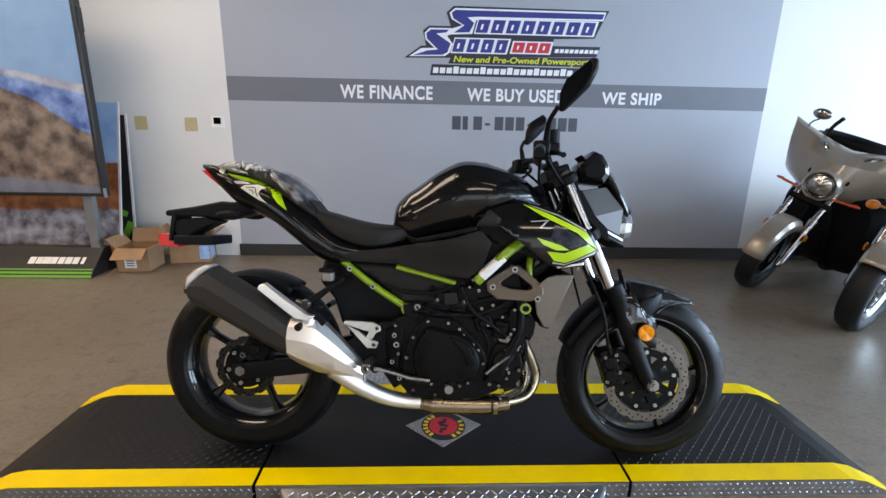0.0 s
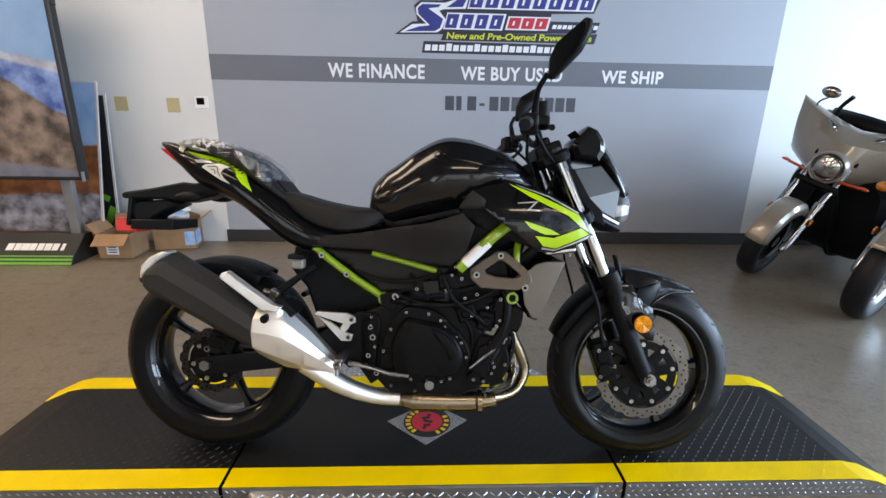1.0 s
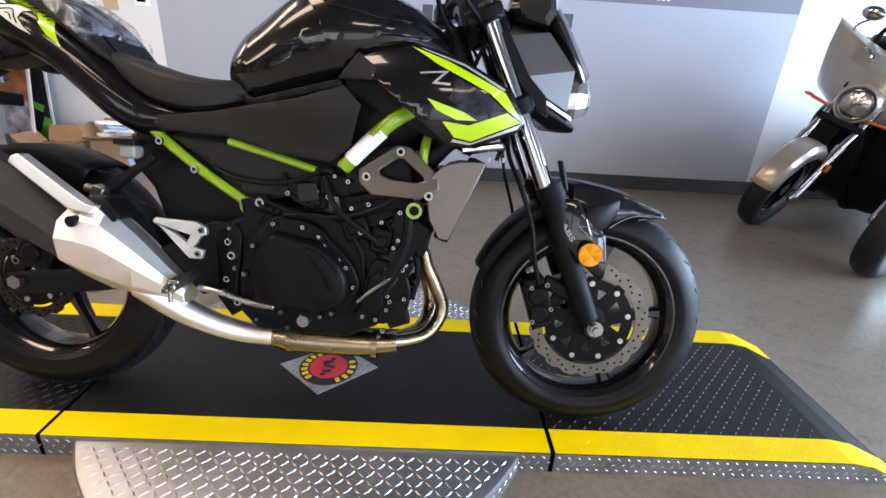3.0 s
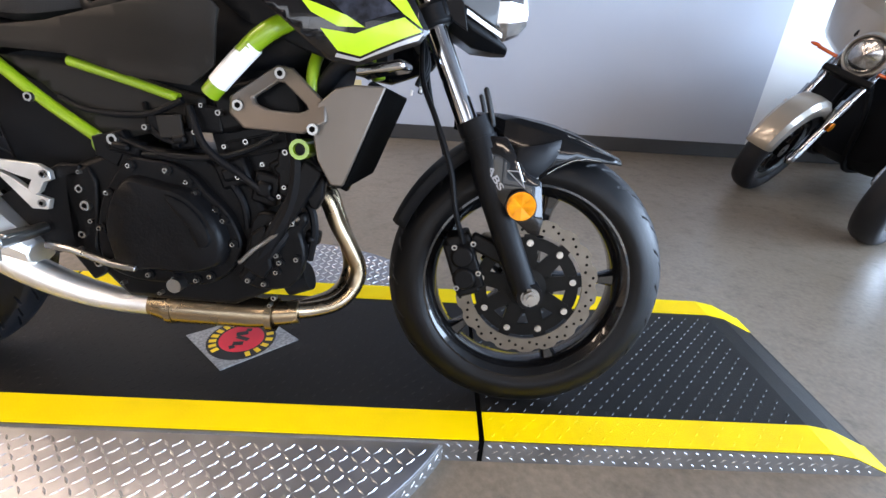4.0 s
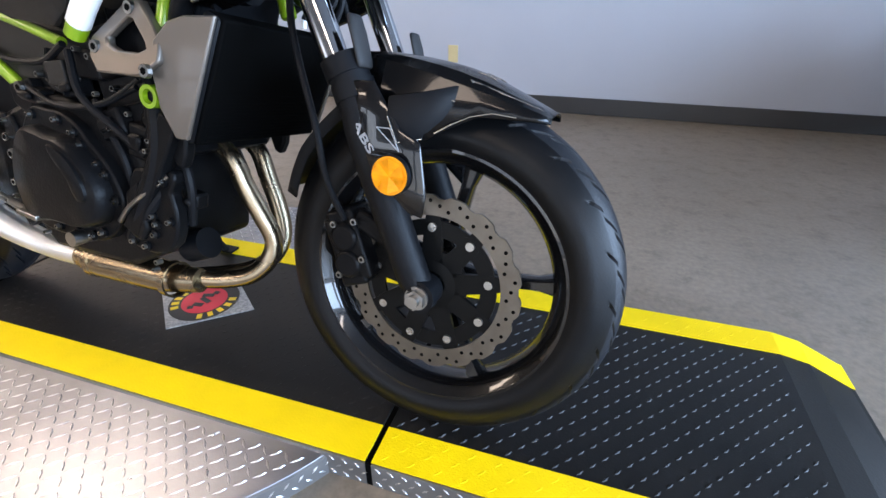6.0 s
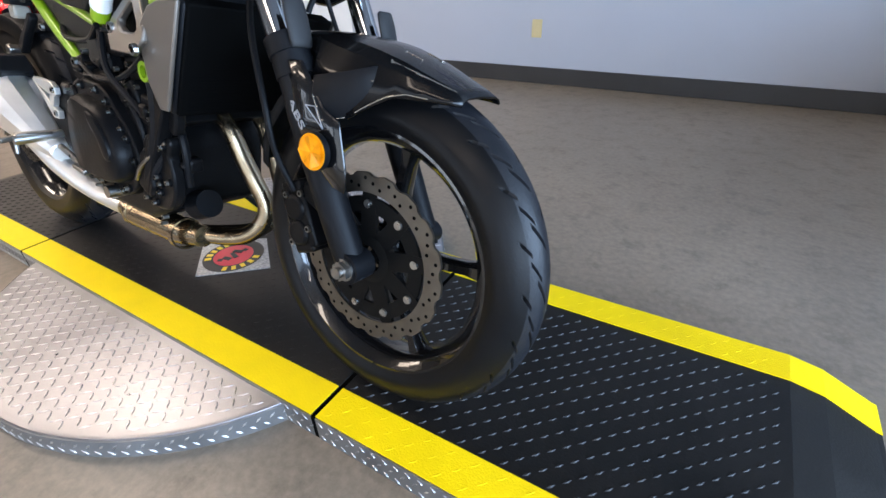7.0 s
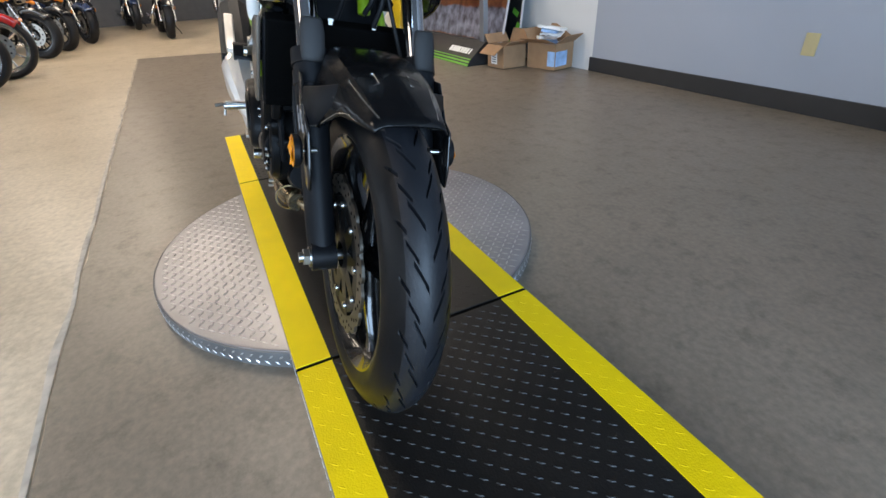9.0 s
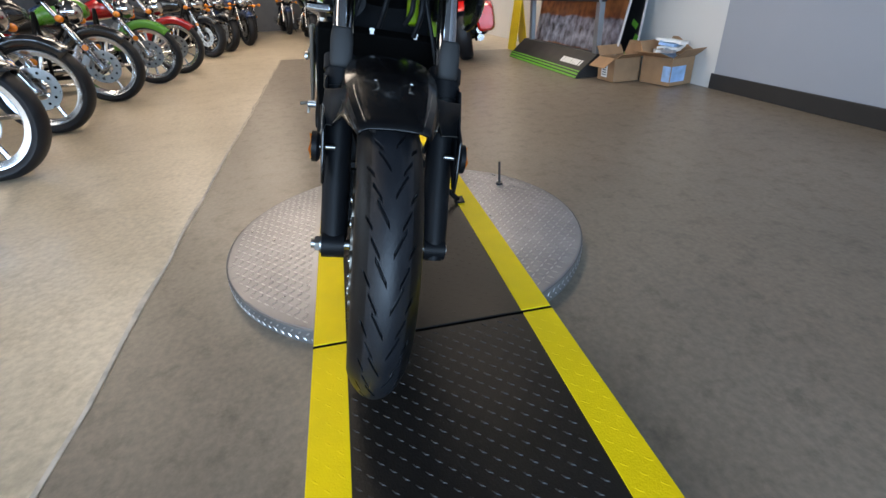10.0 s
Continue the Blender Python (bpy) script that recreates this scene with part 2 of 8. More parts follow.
def clear(name, tint, rough=0.02, ior=1.45, bump=0.0, bump_scale=30.0):
    m = bpy.data.materials.new(name)
    m.use_nodes = True
    nt, b = m.node_tree, m.node_tree.nodes["Principled BSDF"]
    b.inputs["Base Color"].default_value = (*tint, 1)
    b.inputs["Transmission Weight"].default_value = 1.0
    b.inputs["Roughness"].default_value = rough
    b.inputs["IOR"].default_value = ior
    if bump:
        n, bp = nt.nodes.new("ShaderNodeTexNoise"), nt.nodes.new("ShaderNodeBump")
        n.inputs["Scale"].default_value = bump_scale
        bp.inputs["Strength"].default_value, bp.inputs["Distance"].default_value = bump, 0.01
        nt.links.new(n.outputs["Fac"], bp.inputs["Height"])
        nt.links.new(bp.outputs[0], b.inputs["Normal"])
    return m


GLASS = clear("clear_glass", (0.95, 0.97, 0.97))


def film(name, tint, rough, low, high, bump_scale, white=0.0):
    """Thin crumpled plastic: clear, with a gloss that comes and goes with the creases."""
    m = bpy.data.materials.new(name)
    m.use_nodes = True
    nt, b = m.node_tree, m.node_tree.nodes["Principled BSDF"]
    add, join = nt.nodes.new, nt.links.new
    tc, n1, n2 = add("ShaderNodeTexCoord"), add("ShaderNodeTexNoise"), add("ShaderNodeTexVoronoi")
    n1.inputs["Scale"].default_value, n1.inputs["Detail"].default_value, n1.inputs["Distortion"].default_value = bump_scale, 4.0, 1.5
    n2.inputs["Scale"].default_value = bump_scale * 0.7
    join(tc.outputs["Object"], n1.inputs["Vector"])
    join(n1.outputs["Color"], n2.inputs["Vector"])
    bp = add("ShaderNodeBump")
    bp.inputs["Strength"].default_value, bp.inputs["Distance"].default_value = 0.9, 0.02
    join(n1.outputs["Fac"], bp.inputs["Height"])
    join(bp.outputs["Normal"], b.inputs["Normal"])
    b.inputs["Base Color"].default_value = (*tint, 1)
    b.inputs["Roughness"].default_value = rough
    b.inputs["Metallic"].default_value = 1.0 - white
    rr = add("ShaderNodeMapRange")
    rr.inputs["From Min"].default_value, rr.inputs["From Max"].default_value = 0.38, 0.66
    rr.inputs["To Min"].default_value, rr.inputs["To Max"].default_value = low, high
    join(n1.outputs["Fac"], rr.inputs["Value"])
    tr, mix = add("ShaderNodeBsdfTransparent"), add("ShaderNodeMixShader")
    join(rr.outputs[0], mix.inputs[0])
    join(tr.outputs[0], mix.inputs[1])
    join(b.outputs[0], mix.inputs[2])
    join(mix.outputs[0], nt.nodes["Material Output"].inputs["Surface"])
    return m


WRAP = film("clear_plastic_wrap", (0.80, 0.86, 0.95), 0.12, 0.0, 0.10, 24)
WRAPPOCKET = film("clear_plastic_pocket", (0.85, 0.90, 0.98), 0.10, 0.02, 0.62, 26)
WRAPFOLD = film("crumpled_plastic_fold", (0.80, 0.78, 0.74), 0.20, 0.10, 0.95, 34, white=0.75)
TAILBLACK = mat("black_tail_paint", (0.003, 0.003, 0.0035), 0.30, spec=0.08, var=0.1, coat=0.45, rough_var=0.05)

# place
YELLOW = mat("safety_yellow_rubber", (0.90, 0.64, 0.003), 0.55, spec=0.2, var=0.06, scale=9, bump=0.35, bump_scale=260)
MATBLACK = mat("black_rubber_deck", (0.0078, 0.0071, 0.0066), 0.48, spec=0.28, var=0.3, scale=5, bump=0.25, bump_scale=200, rough_var=0.12)
TREADLUG = mat("polished_tread_lug", (0.62, 0.62, 0.63), 0.30, metal=1.0, var=0.1, scale=20)
TREADPLATE = mat("aluminium_tread_plate", (0.37, 0.37, 0.39), 0.43, metal=1.0, var=0.14, scale=7, bump=0.08, bump_scale=200, rough_var=0.10)
SKIRTSTEEL = mat("grey_tread_skirt", (0.20, 0.195, 0.19), 0.45, metal=0.6, var=0.2, scale=10, bump=0.1)
WALLGREY = mat("grey_wall_paint", (0.323, 0.346, 0.390), 0.6, var=0.03, scale=1.2, bump=0.08, bump_scale=180)
WALLDARK = mat("dark_grey_wall_band", (0.130, 0.14, 0.164), 0.6, var=0.05, scale=3)
WALLWHITE = mat("white_wall_paint", (0.65, 0.65, 0.64), 0.6, var=0.03, scale=1.2, bump=0.08, bump_scale=180)
BASEBOARD = mat("black_vinyl_baseboard", (0.022, 0.021, 0.021), 0.5, var=0.15)
CEILING = mat("white_ceiling", (0.7, 0.7, 0.68), 0.8, var=0.04)
CARD = mat("brown_cardboard", (0.33, 0.19, 0.10), 0.8, var=0.14, scale=9, bump=0.15, bump_scale=120)
BEIGE = mat("beige_plate", (0.46, 0.38, 0.20), 0.5, var=0.05)
SIGNBLACK = mat("black_sign_base", (0.012, 0.012, 0.013), 0.5, var=0.1)
SIGNGREEN = mat("green_sign_stripe", (0.13, 0.42, 0.04), 0.5, var=0.06)
POSTGREY = mat("grey_metal_post", (0.26, 0.28, 0.30), 0.4, metal=0.6, var=0.08)


def floor_material(name, a, b, c, rough, gloss_var, scale, grit=7.0):
    """Concrete: broad stains, mottling, dark specks and pits."""
    m = bpy.data.materials.new(name)
    m.use_nodes = True
    nt, p = m.node_tree, m.node_tree.nodes["Principled BSDF"]
    add, join = nt.nodes.new, nt.links.new
    tc = add("ShaderNodeTexCoord")

    def noise_at(s, d=6.0, r=0.6):
        n = add("ShaderNodeTexNoise")
        n.inputs["Scale"].default_value, n.inputs["Detail"].default_value, n.inputs["Roughness"].default_value = s, d, r
        join(tc.outputs["Object"], n.inputs["Vector"])
        return n

    big, mid, fine = noise_at(scale), noise_at(scale * grit, 8.0, 0.7), noise_at(scale * 60, 3.0)
    mix = add("ShaderNodeMix")
    mix.data_type = "RGBA"
    ramp = add("ShaderNodeValToRGB")
    e = ramp.color_ramp.elements
    e[0].position, e[0].color, e[1].position, e[1].color = 0.32, (*a, 1), 0.68, (*b, 1)
    join(big.outputs["Fac"], ramp.inputs["Fac"])
    spots = add("ShaderNodeValToRGB")
    e = spots.color_ramp.elements
    e[0].position, e[0].color, e[1].position, e[1].color = 0.52, (0, 0, 0, 1), 0.79, (1, 1, 1, 1)
    join(mid.outputs["Fac"], spots.inputs["Fac"])
    join(spots.outputs["Color"], mix.inputs["Factor"])
    join(ramp.outputs["Color"], mix.inputs["A"])
    mix.inputs["B"].default_value = (*c, 1)
    dots = add("ShaderNodeMapRange")
    dots.inputs["From Min"].default_value, dots.inputs["From Max"].default_value = 0.3, 0.7
    dots.inputs["To Min"].default_value, dots.inputs["To Max"].default_value = 0.82, 1.15
    join(fine.outputs["Fac"], dots.inputs["Value"])
    times = add("ShaderNodeMix")
    times.data_type, times.blend_type = "RGBA", "MULTIPLY"
    times.inputs["Factor"].default_value = 1.0
    join(mix.outputs["Result"], times.inputs["A"])
    join(dots.outputs[0], times.inputs["B"])
    join(times.outputs["Result"], p.inputs["Base Color"])
    rr = add("ShaderNodeMapRange")
    rr.inputs["To Min"].default_value, rr.inputs["To Max"].default_value = rough - gloss_var, rough + gloss_var
    join(mid.outputs["Fac"], rr.inputs["Value"])
    join(rr.outputs[0], p.inputs["Roughness"])
    bp = add("ShaderNodeBump")
    bp.inputs["Strength"].default_value, bp.inputs["Distance"].default_value = 0.25, 0.002
    join(fine.outputs["Fac"], bp.inputs["Height"])
    join(bp.outputs[0], p.inputs["Normal"])
    return m


FLOORGREY = floor_material("worn_grey_floor", (0.162, 0.133, 0.101), (0.222, 0.183, 0.141), (0.092, 0.075, 0.056), 0.35, 0.11, 0.9, 13.0)
FLOORTAN = floor_material("polished_tan_concrete", (0.40, 0.332, 0.240), (0.53, 0.452, 0.340), (0.32, 0.266, 0.192), 0.32, 0.1, 0.7)
CARRIERBLACK = mat("black_disc_carrier_paint", (0.004, 0.004, 0.004), 0.32, spec=0.10, var=0.15)
BRIGHTBOLT = mat("bright_plated_bolt", (0.40, 0.39, 0.37), 0.28, metal=1.0, var=0.12, scale=30)

# ---------------------------------------------------------------- the setting
NORTH, SOUTH, EAST, WEST, HIGH = 2.85, -9.0, 7.5, -14.0, 3.6


def slab(name, lo, hi, material, label, category="wall"):
    bm = bmesh.new()
    box(bm, *[b - a for a, b in zip(lo, hi)], *[(a + b) / 2 for a, b in zip(lo, hi)])
    ob = link_mesh(name, bm, material, angle=0)
    return tagged(ob, label, category, kind="structure")


slab("floor", (WEST, SOUTH, -0.2), (EAST, NORTH, -0.004), FLOORTAN, "polished tan concrete showroom floor with faint stains", "floor")

# the darker grey floor area, a few millimetres up, with a worn edge along the aisle
bm = bmesh.new()
rng = random.Random(5)
edge, x = [], EAST
while x > -6.2:
    edge.append((x, -0.640 + 0.032 * (x - 0.9) + rng.uniform(-0.006, 0.006)))
    x -= rng.uniform(0.05, 0.16)
edge.append((-6.25, -0.640 + 0.032 * (-6.25 - 0.9)))
outline = [(-5.2, NORTH), (EAST, NORTH)] + edge
low = [bm.verts.new((px, py, -0.003)) for px, py in outline]
top = [bm.verts.new((px, py, 0.0)) for px, py in outline]
bm.faces.new(top)
for i in range(len(low)):
    j = (i + 1) % len(low)
    bm.faces.new((low[i], low[j], top[j], top[i]))
bmesh.ops.triangulate(bm, faces=[f for f in bm.faces if len(f.verts) > 4])
tagged(link_mesh("floor_grey_area", bm, FLOORGREY, angle=0), "worn dark grey floor area with scuffs and specks", "floor", kind="structure")

# paler worn strip where the two floors meet
bm = bmesh.new()
prev = None
for i, (px, py) in enumerate(edge[::2]):
    w = 0.012 + 0.014 * noise.noise(Vector((px * 3, 0, 0)))
    cur = (bm.verts.new((px, py - 0.004, 0.0005)), bm.verts.new((px, py - 0.010 - abs(w), -0.0030)))
    if prev:
        bm.faces.new((prev[0], cur[0], cur[1], prev[1]))
    prev = cur
TRIM = mat("worn_floor_edge", (0.40, 0.36, 0.31), 0.7, var=0.3, scale=15)
tagged(link_mesh("trim_floor_edge", bm, TRIM, angle=0), "pale worn edge between the two floors", "floor edge", kind="structure")

# north wall: white, with the grey painted field in its middle, built butted end to end
DARKCEIL = mat("dark_ceiling_paint", (0.09, 0.09, 0.095), 0.8, var=0.1)
GX0, GX1 = -1.783, 2.972
slab("wall_north_west", (WEST, NORTH, -0.2), (GX0, NORTH + 0.2, HIGH), WALLWHITE, "plain white painted showroom wall")
slab("wall_north_grey", (GX0, NORTH, -0.2), (GX1, NORTH + 0.2, HIGH), WALLGREY, "pale grey painted wall with a darker band and lettering")
slab("wall_north_east", (GX1, NORTH, -0.2), (EAST, NORTH + 0.2, HIGH), WALLWHITE, "plain white painted showroom wall")
slab("wall_west", (WEST - 0.2, SOUTH, -0.2), (WEST, NORTH, HIGH), DARKCEIL, "dark grey painted end wall of the showroom")
slab("ceiling", (WEST, SOUTH, HIGH), (EAST, NORTH, HIGH + 0.2), DARKCEIL, "dark grey open showroom ceiling", "ceiling")


def glazed_wall(name, along, at, spans, lo, hi, span_all):
    """A wall with openings, with a frame and a pane in each."""
    def put(a0, a1, z0, z1, nm):
        if along == "x":
            return slab(nm, (a0, at - 0.2, z0), (a1, at, z1), WALLWHITE, "white wall round the shop windows")
        return slab(nm, (at, a0, z0), (at + 0.2, a1, z1), WALLWHITE, "white wall round the shop windows")
    put(span_all[0], span_all[1], -0.2, lo, name + "_low")
    put(span_all[0], span_all[1], hi, HIGH, name + "_high")
    edges = [span_all[0]] + [v for s in spans for v in s] + [span_all[1]]
    for i in range(0, len(edges), 2):
        put(edges[i], edges[i + 1], lo, hi, name + "_pier")
    for k, (a0, a1) in enumerate(spans):
        bm = bmesh.new()
        mid, w, h = (a0 + a1) / 2, a1 - a0, hi - lo
        for dx, dz, sw, sh in ((-w / 2 + 0.03, 0, 0.06, h), (w / 2 - 0.03, 0, 0.06, h), (0, -h / 2 + 0.03, w - 0.12, 0.06), (0, h / 2 - 0.03, w - 0.12, 0.06), (0, 0, 0.05, h - 0.12)):
            if along == "x":
                box(bm, sw, 0.08, sh, mid + dx, at - 0.1, (lo + hi) / 2 + dz)
            else:
                box(bm, 0.08, sw, sh, at + 0.1, mid + dx, (lo + hi) / 2 + dz)
        ob = tagged(link_mesh(f"window_{name[5:]}_{k + 1}", bm, POSTGREY, angle=0), "large shop window in a grey metal frame", "window", kind="structure")
        bm = bmesh.new()
        if along == "x":
            box(bm, w - 0.12, 0.008, h - 0.12, mid, at - 0.1, (lo + hi) / 2)
        else:
            box(bm, 0.008, w - 0.12, h - 0.12, at + 0.1, mid, (lo + hi) / 2)
        pane = part("pane", bm, GLASS, ob, angle=0)
        pane.visible_shadow = False


glazed_wall("wall_south", "x", SOUTH, [(-9.8, -6.2), (-5.8, -2.2), (-1.8, 1.8), (2.2, 5.8)], 0.35, 3.0, (WEST, EAST))
glazed_wall("wall_east", "y", EAST, [(-8.6, -5.0), (-4.4, -0.8), (-0.5, 2.3)], 0.35, 3.0, (SOUTH, NORTH))

# ground outside
bm = bmesh.new()
box(bm, 400, 400, 0.1, 0, 0, -0.27)
ASPHALT = mat("outside_asphalt", (0.055, 0.055, 0.055), 0.85, var=0.2, scale=0.6, bump=0.2)
tagged(link_mesh("ground", bm, ASPHALT, angle=0), "grey asphalt car park outside the shop", "ground", kind="structure")

# black vinyl baseboard along the north wall
bm = bmesh.new()
box(bm, GX1 - GX0 + 0.12, 0.012, 0.112, (GX0 + GX1) / 2 + 0.04, NORTH - 0.006, 0.056)
tagged(link_mesh("baseboard", bm, BASEBOARD, angle=0, modifiers=[BEVEL(0.004)]), "black vinyl baseboard at the foot of the grey wall", "baseboard", kind="structure")
bm = bmesh.new()
box(bm, EAST - GX1 - 0.1, 0.012, 0.112, (EAST + GX1 + 0.1) / 2, NORTH - 0.006, 0.056)
tagged(link_mesh("baseboard", bm, BASEBOARD, angle=0, modifiers=[BEVEL(0.004)]), "black vinyl baseboard at the foot of the white wall", "baseboard", kind="structure")

# darker band
slab("trim_wall_band", (GX0, NORTH - 0.002, 1.391), (GX1, NORTH, 1.588), WALLDARK, "darker grey painted band across the grey wall", "wall band")

# unseen ceiling lights: long strip fittings over the floor, several added for brightness
LAMP = bpy.data.materials.new("lamp_diffuser")
LAMP.use_nodes = True
LAMP.node_tree.nodes["Principled BSDF"].inputs["Emission Color"].default_value = (1.0, 0.90, 0.76, 1)
LAMP.node_tree.nodes["Principled BSDF"].inputs["Emission Strength"].default_value = 12.0
LAMP.node_tree.nodes["Principled BSDF"].inputs["Base Color"].default_value = (0.9, 0.9, 0.9, 1)


def ceiling_light():
    root = tagged(empty("ceiling_light"), "unseen long white ceiling light with a glowing diffuser", "ceiling light", "ceiling lights")
    bm = bmesh.new()
    for sx, sy, cx, cy in ((2.44, 0.03, 0, -0.285), (2.44, 0.03, 0, 0.285), (0.03, 0.54, -1.205, 0), (0.03, 0.54, 1.205, 0)):
        box(bm, sx, sy, 0.06, cx, cy, -0.03)
    part("housing", bm, CEILING, root, angle=0)
    bm = bmesh.new()
    box(bm, 2.38, 0.54, 0.02, 0, 0, -0.03)
    part("diffuser", bm, LAMP, root, angle=0)
    return root


light = ceiling_light()
# none seen: some follow reflections on the plate, the western ones only add light
spots = [(-2.2, -0.3), (-3.5, 1.2), (-6.0, 2.25), (-9.4, 0.6), (-6.0, -2.0), (-8.2, -1.8), (-10.2, -1.8), (-9.0, -3.6), (-4.2, -3.6), (0.8, -3.6), (5.4, -5.2)]
light.matrix_world = pose(*spots[0], HIGH)
for lx, ly in spots[1:]:
    copy_thing(light, pose(lx, ly, HIGH))

# ---------------------------------------------------------------- on the wall
LETTERWHITE = mat("white_lettering", (0.76, 0.77, 0.80), 0.5, var=0.02)
LETTERGREY = mat("dark_grey_lettering", (0.05, 0.055, 0.075), 0.5, var=0.04)
BLUE = mat("royal_blue_print", (0.018, 0.028, 0.20), 0.45, var=0.1)
NAVY = mat("black_blue_print", (0.012, 0.012, 0.03), 0.45, var=0.08)
RED = mat("red_print", (0.55, 0.02, 0.04), 0.45, var=0.06)
YELLOWPRINT = mat("yellow_green_print", (0.58, 0.62, 0.03), 0.45, var=0.05)
FLAT = pose(0, 0, 0, 90, 0, 0)


def wall_words(text, x0, x1, z, cap, material, y=NORTH - 0.004, bold=0.0040, shear=0.0, label=""):
    return letters(text, (cap - 0.0096) / 0.69, pose(x0, y, z) @ FLAT, material, name="wall_lettering", width=x1 - x0, bold=bold, shear=shear, label=label, gap=1.10)


wall_words("WE FINANCE", -0.820, -0.018, 1.431, 0.115, LETTERWHITE, label="white capital letters WE FINANCE on the grey wall band")
wall_words("WE BUY USED", 0.283, 1.148, 1.429, 0.110, LETTERWHITE, label="white capital letters WE BUY USED on the grey wall band")
wall_words("WE SHIP", 1.481, 2.020, 1.426, 0.105, LETTERWHITE, label="white capital letters WE SHIP on the grey wall band")


def bars(name, spans, z0, z1, material, label, y=NORTH, out=0.003):
    root = tagged(empty(name, pose(spans[0][0], y, z0)), label, "lettering")
    for a, b in spans:
        bm = bmesh.new()
        box(bm, b - a, out, z1 - z0, (a + b) / 2 - spans[0][0], -out / 2, (z1 - z0) / 2)
        part("bar", bm, material, root, angle=0)
    return root


number = bars("number_line", [(0.158 + k * 0.0952, 0.158 + k * 0.0952 + w) for k, w in ((0, 0.076), (1, 0.045), (2, 0.076), (4, 0.076), (5, 0.076), (6, 0.076), (8, 0.076), (9, 0.076), (10, 0.076), (11, 0.076))],
              1.180, 1.296, LETTERGREY, "dark grey bars of a number line on the wall")
for k in (3, 7):
    bm = bmesh.new()
    box(bm, 0.045, 0.003, 0.022, 0.030 + k * 0.0952, -0.0015, 0.050)
    part("short_bar", bm, LETTERGREY, number, angle=0)


def flat_shape(outline, lift, material, parent, name):
    bm = bmesh.new()
    a = [bm.verts.new((px, -lift, pz)) for px, pz in outline]
    b = [bm.verts.new((px, -lift + 0.001, pz)) for px, pz in outline]
    bm.faces.new(a)
    for i in range(len(a)):
        j = (i + 1) % len(a)
        bm.faces.new((a[i], b[i], b[j], a[j]))
    return part(name, bm, material, parent, angle=0)


def shop_logo():
    """The shop's mark as plain slanted shapes in its colours."""
    root = tagged(empty("wall_logo", pose(-0.008, NORTH, 0.014)), "blue, white and red slanted shop mark on the wall", "logo")
    flat_shape([(-0.258, 1.754), (-0.114, 1.853), (-0.071, 1.855), (-0.098, 1.971), (-0.048, 2.011), (0.136, 2.012), (0.10, 2.116), (0.157, 2.168), (1.481, 2.163), (1.407, 2.016), (1.376, 1.943), (1.025, 1.932), (1.016, 1.877), (1.435, 1.878), (1.405, 1.795), (0.14, 1.762)], 0.003, NAVY, root, "backing")
    flat_shape([(-0.215, 1.768), (-0.113, 1.833), (0.0, 1.838), (-0.079, 1.906), (-0.084, 1.955), (-0.042, 1.995), (0.149, 1.995), (0.235, 2.020), (0.143, 2.066), (0.124, 2.114), (0.168, 2.152), (1.456, 2.150), (1.436, 2.082), (0.40, 2.076), (0.349, 2.06), (0.320, 1.955), (0.138, 1.947), (0.105, 1.935), (0.158, 1.873), (0.132, 1.803), (0.091, 1.775)], 0.0045, LETTERWHITE, root, "outline_shape")
    flat_shape([(0.142, 2.116), (0.175, 2.138), (1.442, 2.136), (1.427, 2.094), (0.36, 2.090), (0.276, 2.082), (0.334, 2.040), (0.296, 1.967), (0.165, 1.962), (0.250, 2.020), (0.158, 2.072)], 0.006, BLUE, root, "blue_shape")
    flat_shape([(-0.180, 1.777), (-0.06, 1.816), (0.030, 1.826), (-0.064, 1.910), (-0.069, 1.953), (-0.030, 1.982), (0.120, 1.982), (0.100, 1.962), (0.016, 1.951), (0.138, 1.876), (0.112, 1.806), (0.07, 1.784)], 0.006, BLUE, root, "blue_shape")
    # the letters of the two rows as plain slanted blocks with a slot each
    for k in range(8):
        a = 0.345 + k * 0.129
        flat_shape([(a - 0.012, 1.956), (a + 0.118, 1.956), (a + 0.152, 2.078), (a + 0.022, 2.078)], 0.0046, LETTERWHITE, root, "outline_shape")
        flat_shape([(a, 1.966), (a + 0.102, 1.966), (a + 0.130, 2.068), (a + 0.028, 2.068)], 0.006, BLUE, root, "blue_block")
        flat_shape([(a + 0.042, 1.990), (a + 0.060, 1.990), (a + 0.072, 2.034), (a + 0.054, 2.034)], 0.007, LETTERWHITE, root, "slot")
    for k in range(4):
        a = 0.150 + k * 0.121
        flat_shape([(a - 0.012, 1.800), (a + 0.110, 1.800), (a + 0.142, 1.924), (a + 0.022, 1.924)], 0.0046, LETTERWHITE, root, "outline_shape")
        flat_shape([(a, 1.810), (a + 0.095, 1.810), (a + 0.122, 1.914), (a + 0.028, 1.914)], 0.006, BLUE, root, "blue_block")
        flat_shape([(a + 0.040, 1.836), (a + 0.058, 1.836), (a + 0.070, 1.880), (a + 0.052, 1.880)], 0.007, LETTERWHITE, root, "slot")
    flat_shape([(0.648, 1.806), (1.000, 1.806), (1.022, 1.908), (0.672, 1.908)], 0.0046, LETTERWHITE, root, "outline_shape")
    for k in range(3):
        a = 0.665 + k * 0.112
        flat_shape([(a, 1.816), (a + 0.096, 1.816), (a + 0.116, 1.898), (a + 0.020, 1.898)], 0.006, RED, root, "red_block")
        flat_shape([(a + 0.040, 1.840), (a + 0.056, 1.840), (a + 0.064, 1.872), (a + 0.048, 1.872)], 0.007, LETTERWHITE, root, "slot")
